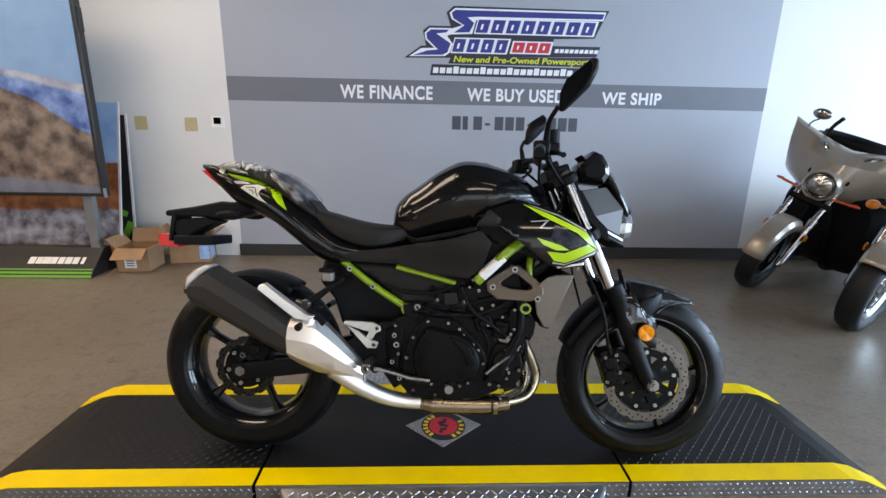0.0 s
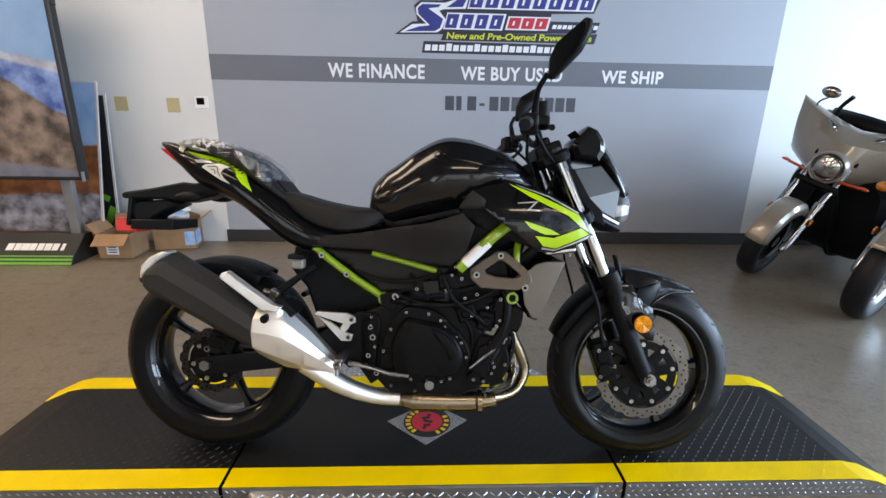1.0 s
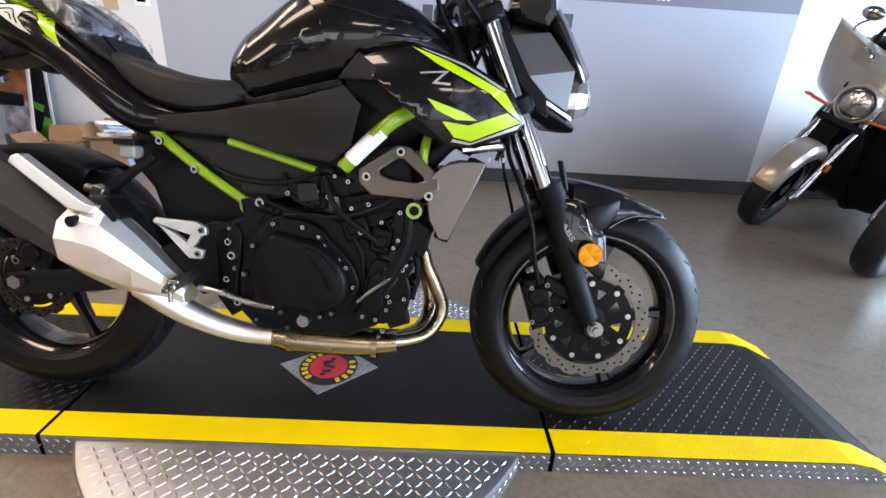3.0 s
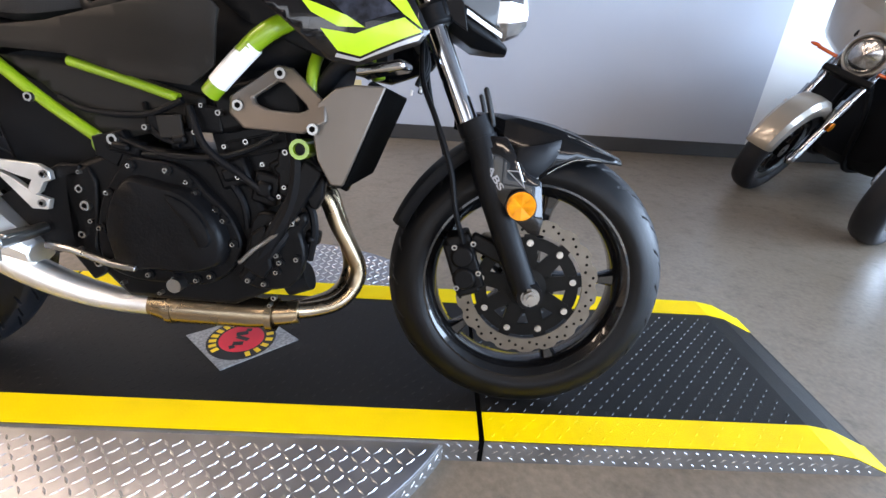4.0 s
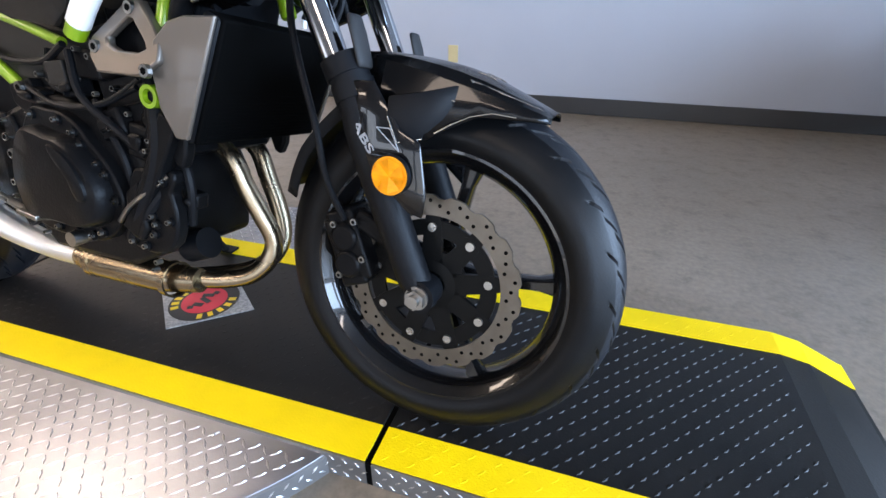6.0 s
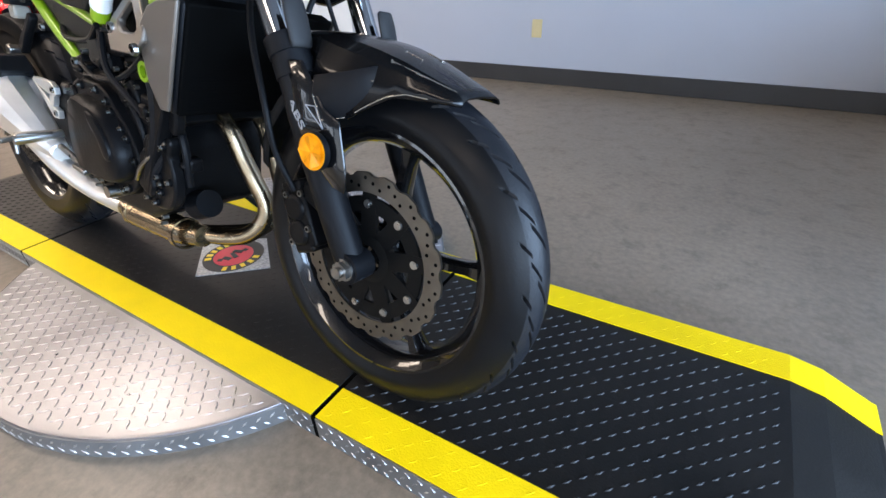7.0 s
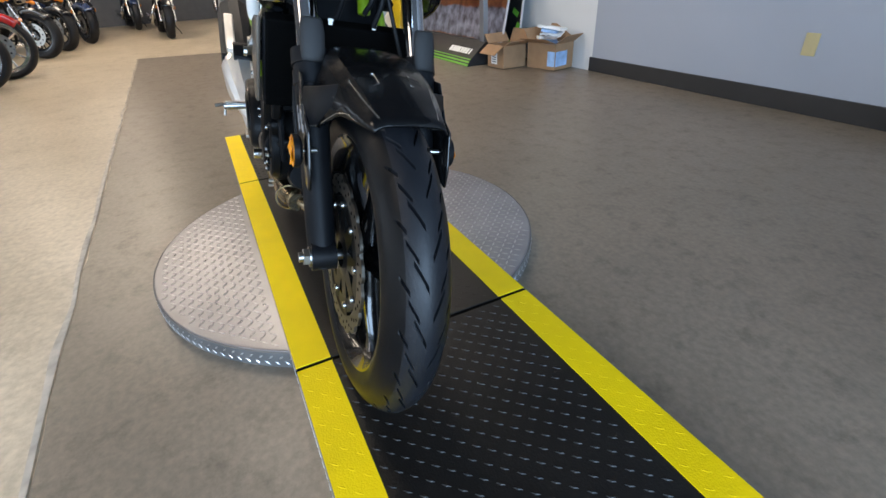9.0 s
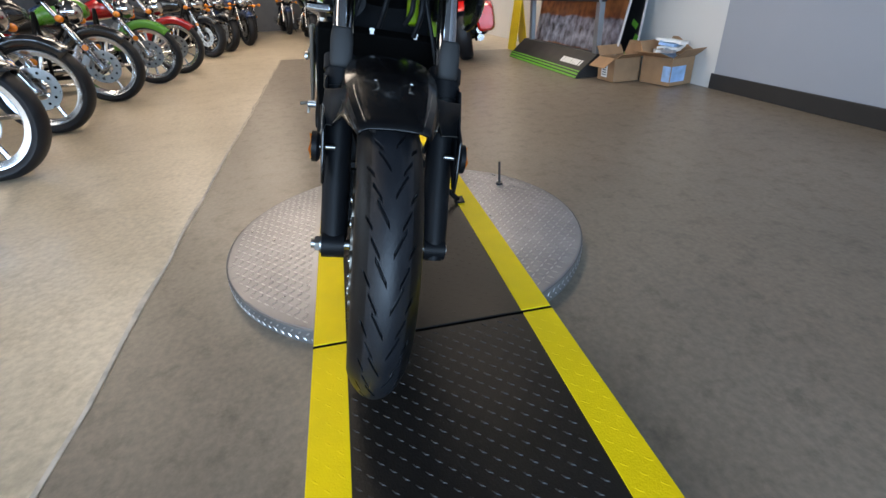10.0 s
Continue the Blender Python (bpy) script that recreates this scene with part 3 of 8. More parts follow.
    for k in range(9):
        a = 1.036 + k * 0.043
        flat_shape([(a, 1.822), (a + 0.033, 1.822), (a + 0.041, 1.852), (a + 0.008, 1.852)], 0.0046, LETTERWHITE, root, "white_bar")
    flat_shape([(0.12, 1.716), (1.40, 1.712), (1.42, 1.790), (0.14, 1.765)], 0.0032, NAVY, root, "backing")
    flat_shape([(-0.035, 1.618), (1.25, 1.612), (1.26, 1.702), (-0.02, 1.708)], 0.003, NAVY, root, "backing")
    for k in range(21):
        a = -0.012 + k * 0.0585
        flat_shape([(a, 1.636), (a + 0.046, 1.636), (a + 0.052, 1.682 + 0.010 * (k % 4 == 3)), (a + 0.006, 1.682 + 0.010 * (k % 4 == 3))], 0.0046, LETTERWHITE, root, "white_bar")
    return root


shop_logo()
letters("New and Pre-Owned Powersports", 0.068, pose(0.158, NORTH - 0.0045, 1.744) @ FLAT, YELLOWPRINT, name="wall_lettering", width=1.21, bold=0.0015, shear=0.15,
        label="yellow-green words New and Pre-Owned Powersports below the mark")


def wall_plate(name, x, z, w, h, material, label, category, screws=2):
    root = tagged(empty(name, pose(x, NORTH, z)), label, category)
    bm = bmesh.new()
    box(bm, w, 0.007, h, 0, -0.0035, 0)
    part("plate", bm, material, root, modifiers=[BEVEL(0.002)])
    for k in range(screws):
        bm = bmesh.new()
        rod(bm, (0, -0.007, (k - 0.5) * h * 0.55), (0, -0.0085, (k - 0.5) * h * 0.55), 0.004, seg=10)
        part("screw", bm, STEEL, root)
    return root


for px, pz in ((-2.545, 1.186), (-2.120, 1.181)):
    wall_plate("blank_wall_plate", px, pz, 0.105, 0.115, BEIGE, "square beige blank wall plate on the white wall", "wall plate")
th = wall_plate("thermostat", -1.888, 1.208, 0.11, 0.095, WHITE, "white wall thermostat with a dark screen", "thermostat", 0)
bm = bmesh.new()
box(bm, 0.062, 0.006, 0.055, -0.005, -0.009, 0.008)
part("screen", bm, DARKGAP, th, modifiers=[BEVEL(0.002)])
ou = wall_plate("wall_outlet", -0.116, 0.360, 0.072, 0.115, BEIGE, "beige wall socket with a cover plate on the grey wall", "wall socket", 0)
for dz in (-0.026, 0.026):
    bm = bmesh.new()
    rod(bm, (0, -0.007, dz), (0, -0.009, dz), 0.016, seg=16)
    part("socket", bm, BEIGE, ou)


# ---------------------------------------------------------------- display sign beside the wall
def picture_material(name, layers, scale, ground):
    """A printed landscape: bands whose edges are drawn by noise, from the top down."""
    m = bpy.data.materials.new(name)
    m.use_nodes = True
    nt, p = m.node_tree, m.node_tree.nodes["Principled BSDF"]
    add, join = nt.nodes.new, nt.links.new
    tc, sep = add("ShaderNodeTexCoord"), add("ShaderNodeSeparateXYZ")
    join(tc.outputs["Object"], sep.inputs[0])
    n1, n2 = add("ShaderNodeTexNoise"), add("ShaderNodeTexNoise")
    n1.inputs["Scale"].default_value, n1.inputs["Detail"].default_value = scale, 5
    n2.inputs["Scale"].default_value, n2.inputs["Detail"].default_value = scale * 3, 10
    for n in (n1, n2):
        join(tc.outputs["Object"], n.inputs["Vector"])
    last = None
    for k, (dark, pale, level, slope, jag) in enumerate(layers):
        col = add("ShaderNodeValToRGB")
        col.color_ramp.elements[0].position, col.color_ramp.elements[1].position = 0.35, 0.66
        col.color_ramp.elements[0].color, col.color_ramp.elements[1].color = (*dark, 1), (*pale, 1)
        join((n2 if k else n1).outputs["Fac"], col.inputs["Fac"])
        if last is None:
            last = col.outputs["Color"]
            continue
        tilt, jagn, total, cut = add("ShaderNodeMath"), add("ShaderNodeMath"), add("ShaderNodeMath"), add("ShaderNodeMapRange")
        tilt.operation = jagn.operation = "MULTIPLY_ADD"
        tilt.inputs[1].default_value = slope
        join(sep.outputs["X"], tilt.inputs[0])
        join(sep.outputs["Z"], tilt.inputs[2])
        jagn.inputs[1].default_value = jag
        join(n1.outputs["Fac"], jagn.inputs[0])
        join(tilt.outputs[0], jagn.inputs[2])
        cut.inputs["From Min"].default_value, cut.inputs["From Max"].default_value = level + 0.01, level - 0.01
        join(jagn.outputs[0], cut.inputs["Value"])
        mx = add("ShaderNodeMix")
        mx.data_type = "RGBA"
        join(cut.outputs[0], mx.inputs["Factor"])
        join(last, mx.inputs["A"])
        join(col.outputs["Color"], mx.inputs["B"])
        last = mx.outputs["Result"]
    join(last, p.inputs["Base Color"])
    p.inputs["Roughness"].default_value = 0.35
    return m


MOUNTAIN = picture_material("mountain_picture", [
    ((0.15, 0.28, 0.46), (0.20, 0.34, 0.53), 0, 0, 0),
    ((0.20, 0.21, 0.28), (0.40, 0.41, 0.46), 1.00, 0.194, 0.10),
    ((0.03, 0.075, 0.25), (0.20, 0.31, 0.56), 0.79, 0.25, 0.10),
    ((0.040, 0.030, 0.024), (0.25, 0.185, 0.150), -0.302, 0.588, 0.18),
    ((0.11, 0.12, 0.16), (0.16, 0.175, 0.22), 0.475, 0.1, 0.04)], 3.0, 0)
CANYON = picture_material("canyon_picture", [
    ((0.13, 0.30, 0.58), (0.36, 0.53, 0.76), 0, 0, 0),
    ((0.16, 0.045, 0.015), (0.42, 0.15, 0.05), 0.94, 0.0, 0.12),
    ((0.045, 0.035, 0.035), (0.36, 0.37, 0.44), 0.52, 0.0, 0.10),
    ((0.24, 0.08, 0.02), (0.55, 0.24, 0.07), 0.23, 0.0, 0.10),
    ((0.05, 0.03, 0.02), (0.16, 0.10, 0.07), 0.13, 0.0, 0.06)], 3.0, 0)


def display_sign():
    root = tagged(empty("display_sign", pose(-0.058, 0.03, 0)), "large mountain picture screen on grey posts over a black base", "display sign")
    x0, x1 = -4.5, -2.62
    bm = bmesh.new()  # wedge base
    prof = [(2.10, 0.0), (2.13, 0.055), (2.30, 0.20), (2.37, 0.20), (2.40, 0.0)]
    rings(bm, [[(px, py, pz) for py, pz in prof] for px in (x0, x1)])
    base = part("base", bm, SIGNBLACK, root, "black wedge base", modifiers=[BEVEL(0.004)])
    for z, h in ((0.014, 0.018), (0.040, 0.016), (0.062, 0.010)):
        bm = bmesh.new()
        y = 2.10 + (z / 0.055 * 0.03 if z < 0.055 else 0.03 + (z - 0.055) / 0.145 * 0.17)
        box(bm, x1 - x0 - 0.01, 0.003, h, (x0 + x1) / 2, y - 0.002, z, -28 if z < 0.055 else -49)
        part("stripe", bm, SIGNGREEN, base, "green stripe", angle=0)
    for k, w in enumerate((0.05, 0.045, 0.06, 0.045, 0.045, 0.05, 0.045, 0.025)):
        bm = bmesh.new()
        box(bm, w, 0.002, 0.062, x1 - 0.50 + k * 0.056, 2.196, 0.118, -49)
        part("maker_mark_bar", bm, WHITE, base, "white bar of the maker's mark", angle=0)
    for px in (-4.25, -2.63):
        bm = bmesh.new()
        box(bm, 0.075, 0.05, 1.7, px - 0.06, 2.325, 1.04)
        part("post", bm, POSTGREY, root, "grey metal post", modifiers=[BEVEL(0.004)])
    bm = bmesh.new()
    box(bm, 2.02, 0.07, 1.78, -3.49, 2.24, 1.52)
    part("screen_case", bm, SIGNBLACK, root, "black screen case", modifiers=[BEVEL(0.01)])
    bm = bmesh.new()
    box(bm, 1.965, 0.006, 1.725, -3.49, 2.203, 1.52)
    part("picture", bm, MOUNTAIN, root, "picture of blue and brown mountains under a blue sky", angle=0)
    bm = bmesh.new()
    box(bm, 0.016, 0.02, 0.07, -2.475, 2.20, 0.66)
    part("corner_clip", bm, POSTGREY, root, modifiers=[BEVEL(0.002)])
    bm = bmesh.new()
    box(bm, 0.016, 0.04, 0.16, -2.472, 2.235, 1.89)
    part("side_box", bm, SIGNBLACK, root, modifiers=[BEVEL(0.004)])
    return root


display_sign()

# a printed panel that leans behind the sign
PALEEDGE = mat("pale_board_edge", (0.62, 0.56, 0.54), 0.6, var=0.08)
bm = bmesh.new()
box(bm, 1.95, 0.012, 1.365, 0, 0, 0.6825)
panel = empty("picture_panel", pose(-3.628, 2.455, 0.004, -11.5, 0, 0))
part("print", bm, CANYON, panel, angle=0)
for sx, sz, px, pz in ((1.97, 0.010, 0, 1.370), (0.016, 1.365, 0.983, 0.6825), (0.016, 1.365, -0.983, 0.6825)):
    bm = bmesh.new()
    box(bm, sx, 0.016, sz, px, 0, pz)
    part("edge_strip", bm, PALEEDGE, panel, "pale board edge", angle=0)
tagged(panel, "printed canyon landscape panel leaning behind the sign", "picture panel")

# a second printed board that leans behind it, flat against the wall
board = tagged(empty("printed_board", pose(-3.10, 2.672, 0.004, -6.0, 0, 0)), "black printed board with a pale edge leaning on the wall", "board")
bm = bmesh.new()
box(bm, 0.90, 0.010, 1.25, 0, 0, 0.625)
part("print", bm, SIGNBLACK, board, angle=0)
for sx, sz, px, pz in ((0.016, 1.25, 0.457, 0.625), (0.93, 0.012, 0, 1.256)):
    bm = bmesh.new()
    box(bm, sx, 0.014, sz, px, 0, pz)
    part("edge_strip", bm, PALEEDGE, board, "pale board edge", angle=0)
for sx, sz, px, pz in ((0.10, 0.05, 0.36, 0.42), (0.06, 0.16, 0.40, 0.26), (0.14, 0.03, 0.34, 0.14)):
    bm = bmesh.new()
    box(bm, sx, 0.002, sz, px, -0.0062, pz, 0, 24, 0)
    part("green_print", bm, SIGNGREEN, board, "dim green printed shape", angle=0)


def cardboard_box(m, w, d, h, label, flaps):
    root = tagged(empty("cardboard_box", m), label, "box")
    bm = bmesh.new()
    t = 0.006
    for sx, sy, sz, cx, cy, cz in ((w, t, h, 0, -d / 2 + t / 2, h / 2), (w, t, h, 0, d / 2 - t / 2, h / 2), (t, d - 2 * t, h, -w / 2 + t / 2, 0, h / 2), (t, d - 2 * t, h, w / 2 - t / 2, 0, h / 2), (w - 2 * t, d - 2 * t, t, 0, 0, t / 2)):
        box(bm, sx, sy, sz, cx, cy, cz)
    part("body", bm, CARD, root, angle=0)
    for side, ang, ln in flaps:
        bm = bmesh.new()
        if side in "ns":
            box(bm, w - 0.01, ln, 0.005, 0, ln / 2, 0)
            fl = part("flap", bm, CARD, root, angle=0)
            fl.matrix_local = pose(0, (d / 2 if side == "n" else -d / 2), h + 0.004, 0, 0, 0 if side == "n" else 180) @ pose(0, 0, 0, ang, 0, 0)
        else:
            box(bm, ln, d - 0.01, 0.005, ln / 2, 0, 0)
            fl = part("flap", bm, CARD, root, angle=0)
            fl.matrix_local = pose((w / 2 if side == "e" else -w / 2), 0, h + 0.004, 0, 0, 0 if side == "e" else 180) @ pose(0, 0, 0, 0, -ang, 0)
    return root


bx1 = cardboard_box(pose(-2.462, 2.432, 0.004, 0, 0, 3), 0.25, 0.25, 0.19, "small open brown cardboard box with a white label", [("n", 70, 0.12), ("s", -35, 0.12), ("e", 25, 0.10), ("w", 50, 0.10)])
bm = bmesh.new()
box(bm, 0.09, 0.002, 0.10, -0.02, -0.1265, 0.08)
part("label", bm, WHITE, bx1, "white paper label with grey bars", angle=0)
for k in range(4):
    bm = bmesh.new()
    box(bm, 0.06, 0.001, 0.008, -0.02, -0.1281, 0.05 + k * 0.02)
    part("print_bar", bm, LETTERGREY, bx1, angle=0)
bx2 = cardboard_box(pose(-2.150, 2.690, 0.004, 0, 0, 12), 0.32, 0.24, 0.21, "open brown cardboard box with a blue and white print", [("n", 62, 0.14), ("s", 20, 0.14), ("e", 35, 0.12), ("w", 60, 0.12)])
LIGHTBLUE = mat("light_blue_print", (0.30, 0.47, 0.72), 0.5, var=0.25, scale=14)
bm = bmesh.new()
box(bm, 0.002, 0.15, 0.12, 0.1615, -0.04, 0.09)
part("print", bm, LIGHTBLUE, bx2, "light blue print", angle=0)
bm = bmesh.new()
box(bm, 0.08, 0.002, 0.12, 0.115, -0.1215, 0.09)
part("print", bm, LIGHTBLUE, bx2, "light blue print", angle=0)
rng = random.Random(8)
for k in range(7):  # packets heaped in the box
    bm = bmesh.new()
    w, d = rng.uniform(0.14, 0.26), rng.uniform(0.08, 0.14)
    box(bm, w, d, 0.022)
    bmesh.ops.subdivide_edges(bm, edges=bm.edges[:], cuts=3, use_grid_fill=True)
    for v in bm.verts:
        v.co += 0.012 * noise.noise_vector(v.co * 14 + Vector((k, 0, 0)))
    pk = link_mesh("packet", bm, [WHITE, LIGHTBLUE, WHITE, SILVERTAPE][k % 4])
    pk.matrix_world = pose(-2.15 + rng.uniform(-0.06, 0.06), 2.69 + rng.uniform(-0.03, 0.03), 0.200 + 0.021 * k, rng.uniform(-9, 9), rng.uniform(-9, 9), rng.uniform(0, 180))
    tagged(pk, "crumpled white and blue paper packet in the cardboard box", "packet", "packets in the box")

# ---------------------------------------------------------------- the display turntable
LUGRUBBER = mat("worn_lug_rubber", (0.012, 0.012, 0.012), 0.44, spec=0.30, var=0.3, scale=40)
STEELGREY = mat("lug_steel", (0.36, 0.36, 0.36), 0.35, metal=0.9, var=0.15, scale=30)

def lug_field(name, points, turn, normal, across, length, width, height, material, parent):
    """Many small raised lens-shaped lugs joined in one mesh."""
    n, u, v = Vector(normal), Vector(across), Vector(normal).cross(Vector(across))
    verts, faces = [], []
    for (px, py, pz), a in zip(points, turn):
        d = u * math.cos(a) + v * math.sin(a)
        s = n.cross(d)
        c, k = Vector((px, py, pz)), len(verts)
        for q in (c - d * length / 2, c - s * width / 2, c + d * length / 2, c + s * width / 2):
            verts.append(q - n * 0.0005)
        for q in (c - d * length * 0.26, c - s * width * 0.16, c + d * length * 0.26, c + s * width * 0.16):
            verts.append(q + n * height)
        faces += [(k + i, k + (i + 1) % 4, k + 4 + (i + 1) % 4, k + 4 + i) for i in range(4)] + [(k + 4, k + 5, k + 6, k + 7)]
    mesh = bpy.data.meshes.new(name)
    mesh.from_pydata([tuple(q) for q in verts], [], faces)
    mesh.materials.append(material)
    mesh.update()
    ob = new(name, mesh)
    ob.parent = parent
    return tagged(ob, kind="stuff")


TY0, TY1, TOP = -0.131, 0.474, 0.060
SEAM, BEND, TIP = 0.62, 1.385, 1.548
STRIPE = 0.0775
table = tagged(empty("display_turntable", pose(0, 0, 0)), "round tread plate turntable with a black yellow-edged runway", "turntable")

# round plate
CY, RAD = (TY0 + TY1) / 2 + 0.006, 0.621
bm = bmesh.new()
lathe(bm, [(0.0, 0.050), (RAD - 0.012, 0.050), (RAD - 0.004, 0.047), (RAD, 0.040), (RAD, 0.0), (0.0, 0.0)], (0, CY, 0), 128, "Z", closed=False)
plate = part("round_plate", bm, TREADPLATE, table, "bright aluminium tread plate disc", angle=30)
bm = bmesh.new()
lathe(bm, [(RAD - 0.002, 0.0), (RAD + 0.0012, 0.0), (RAD + 0.0012, 0.0445), (RAD - 0.002, 0.0465)], (0, CY, 0), 128, "Z")
part("plate_rim", bm, SKIRTSTEEL, plate, "grey tread plate rim of the disc")
pts, ang = [], []
for i in range(-29, 30):
    for j in range(-29, 30):
        px, py = i * 0.0225, j * 0.0225
        if math.hypot(px, py) < RAD - 0.02 and not (TY0 - 0.012 < py + CY < TY1 + 0.012):
            pts.append((px, py + CY, 0.050))
            ang.append(radians(45 if (i + j) % 2 else -45))
lug_field("tread_lug_pattern", pts, ang, (0, 0, 1), (1, 0, 0), 0.0275, 0.0068, 0.0017, TREADLUG, plate)
verts, faces = [], []
for k in range(150):
    for row, z in enumerate((0.013, 0.030)):
        a = 2 * math.pi * (k + 0.5 * row) / 150
        n = Vector((math.cos(a), math.sin(a), 0))
        tvec = Vector((-math.sin(a), math.cos(a), 0))
        s = 1 if row else -1
        d = (tvec * 0.75 + Vector((0, 0, 0.66 * s))).normalized()
        w = n.cross(d)
        c = Vector((0, CY, z)) + n * (RAD + 0.001)
        b = len(verts)
        verts += [c - d * 0.010 - n * 0.0005, c - w * 0.0035 - n * 0.0005, c + d * 0.010 - n * 0.0005, c + w * 0.0035 - n * 0.0005, c - d * 0.004 + n * 0.0014, c + d * 0.004 + n * 0.0014]
        faces += [(b, b + 1, b + 4), (b + 1, b + 5, b + 4), (b + 1, b + 2, b + 5), (b + 2, b + 3, b + 5), (b + 3, b + 4, b + 5), (b + 3, b, b + 4)]
mesh = bpy.data.meshes.new("rim_lug_pattern")
mesh.from_pydata([tuple(v) for v in verts], [], faces)
mesh.materials.append(TREADLUG)
ob = new("rim_lug_pattern", mesh)
ob.parent = plate
tagged(ob, kind="stuff")


def deck(name, x0, x1, ramp, raised):
    """One length of the runway; ramp: +1 or -1 where its far end slopes to the floor."""
    if ramp > 0:
        line = [(x0, TOP), (BEND, TOP), (BEND + 0.06, TOP - 0.012), (TIP - 0.01, 0.004), (TIP, 0.001)]
    elif ramp < 0:
        line = [(x1, TOP), (-BEND, TOP), (-BEND - 0.06, TOP - 0.012), (-TIP + 0.01, 0.004), (-TIP, 0.001)]
    else:
        line = [(x0, TOP), (x1, TOP)]
    foot = [(p[0], 0.0) for p in (line[-1], line[0])]
    bm = bmesh.new()
    prism(bm, line + foot, TY0, TY1)
    body = part(name, bm, MATBLACK, table, "black rubber deck", angle=0, modifiers=[BEVEL(0.0015, 1)])
    for y0, y1 in ((TY0 - 0.001, TY0 + STRIPE), (TY1 - STRIPE, TY1 + 0.001)):
        bm = bmesh.new()
        up = [(px, pz + 0.0022) for px, pz in line]
        dn = [(px, pz + 0.0002) for px, pz in line]
        prism(bm, up + dn[::-1], y0, y1)
        part("edge_stripe", bm, YELLOW, body, "yellow rubber edge stripe", angle=0)
    for y0, y1, side in ((TY0 - 0.0035, TY0 - 0.0005, -1), (TY1 + 0.0005, TY1 + 0.0035, 1)):
        bm = bmesh.new()
        prism(bm, [(px, pz - 0.002) for px, pz in line] + [(p[0], -0.001) for p in foot], y0, y1)
        sk = part("skirt", bm, SKIRTSTEEL, body, "grey tread plate skirt", angle=0)
        pts, ang = [], []
        lo, hi = min(p[0] for p in line), max(p[0] for p in line)
        xx, k = lo + 0.012, 0
        while xx < hi - 0.01:
            topz = np.interp(xx, *zip(*sorted(line)))
            for row, z in enumerate((0.011, 0.029, 0.047)):
                if z < topz - 0.010:
                    pts.append((xx + (0.0125 if row % 2 else 0), y0 if side < 0 else y1, z))
                    ang.append(radians(40 if row % 2 else -40))
            xx += 0.025
        lug_field("skirt_lug_pattern", pts, ang, (0, side, 0), (1, 0, 0), 0.017, 0.006, 0.0013, STEELGREY, sk)
    pts, ang = [], []
    lo, hi = (x0, BEND - 0.01) if ramp > 0 else (-BEND + 0.01, x1) if ramp < 0 else (x0, x1)
    i = 0
    yy = TY0 + STRIPE + 0.012
    while yy < TY1 - STRIPE - 0.010:
        xx = lo + 0.018 + (0.0205 if i % 2 else 0)
        while xx < hi - 0.012:
            pts.append((xx, yy, TOP))
            ang.append(radians(48))
            xx += 0.041
        yy += 0.0205
        i += 1
    lug_field("deck_lug_pattern", pts, ang, (0, 0, 1), (1, 0, 0), 0.0205, 0.0060, raised, LUGRUBBER if ramp else MATBLACK, body)
    if ramp:  # the stripes carry the same low lugs
        pts = []
        for base in (TY0 + 0.014, TY1 - STRIPE + 0.016):
            for row in range(3):
                xx = lo + 0.020 + (0.024 if row % 2 else 0)
                while xx < hi - 0.012:
                    pts.append((xx, base + row * 0.0235, TOP + 0.0022))
                    xx += 0.048
        lug_field("stripe_lug_pattern", pts, [radians(48)] * len(pts), (0, 0, 1), (1, 0, 0), 0.0240, 0.0068, 0.0005, YELLOW, body)
    return body



deck("middle_deck", -SEAM + 0.006, SEAM - 0.006, 0, 0.0005)
deck("end_deck", SEAM + 0.006, TIP, 1, 0.0020)
deck("end_deck", -TIP, -SEAM - 0.006, -1, 0.0020)
for sx in (-SEAM, SEAM):
    bm = bmesh.new()
    box(bm, 0.011, TY1 - TY0 + 0.006, TOP - 0.002, sx, (TY0 + TY1) / 2, (TOP - 0.002) / 2)
    part("joint_strip", bm, DARKGAP, table, "black rubber joint strip", angle=0)

# diamond badge plate on the middle deck
BADGE = mat("grey_glitter_badge", (0.32, 0.33, 0.34), 0.4, metal=0.5, var=0.4, scale=140, rough_var=0.15)
bm = bmesh.new()
corner = [(-0.142, 0.172), (0.0, 0.045), (0.152, 0.176), (0.012, 0.285)]
a = [bm.verts.new((px, py, TOP + 0.0006)) for px, py in corner]
b = [bm.verts.new((px, py, TOP + 0.003)) for px, py in corner]
bm.faces.new(a)
bm.faces.new(b)
for i in range(4):
    bm.faces.new((a[i], a[(i + 1) % 4], b[(i + 1) % 4], b[i]))
badge = part("badge_plate", bm, BADGE, table, "grey diamond badge with a red round mark", angle=0)
bm = bmesh.new()
rod(bm, (0.005, 0.168, TOP + 0.003), (0.005, 0.168, TOP + 0.0038), 0.086, seg=48)
part("badge_rim", bm, SIGNBLACK, badge, "black disc")
bm = bmesh.new()
rod(bm, (0.005, 0.168, TOP + 0.0038), (0.005, 0.168, TOP + 0.0046), 0.056, seg=48)
part("badge_disc", bm, RED, badge, "red disc")
bm = bmesh.new()
for px, py, sx, sy, rz in ((0.0, 0.188, 0.03, 0.014, 20), (0.008, 0.168, 0.034, 0.013, -18), (0.004, 0.146, 0.026, 0.014, 10), (-0.006, 0.13, 0.014, 0.012, 30), (0.012, 0.205, 0.014, 0.012, 0)):
    box(bm, sx, sy, 0.001, px, py, TOP + 0.0051, 0, 0, rz)
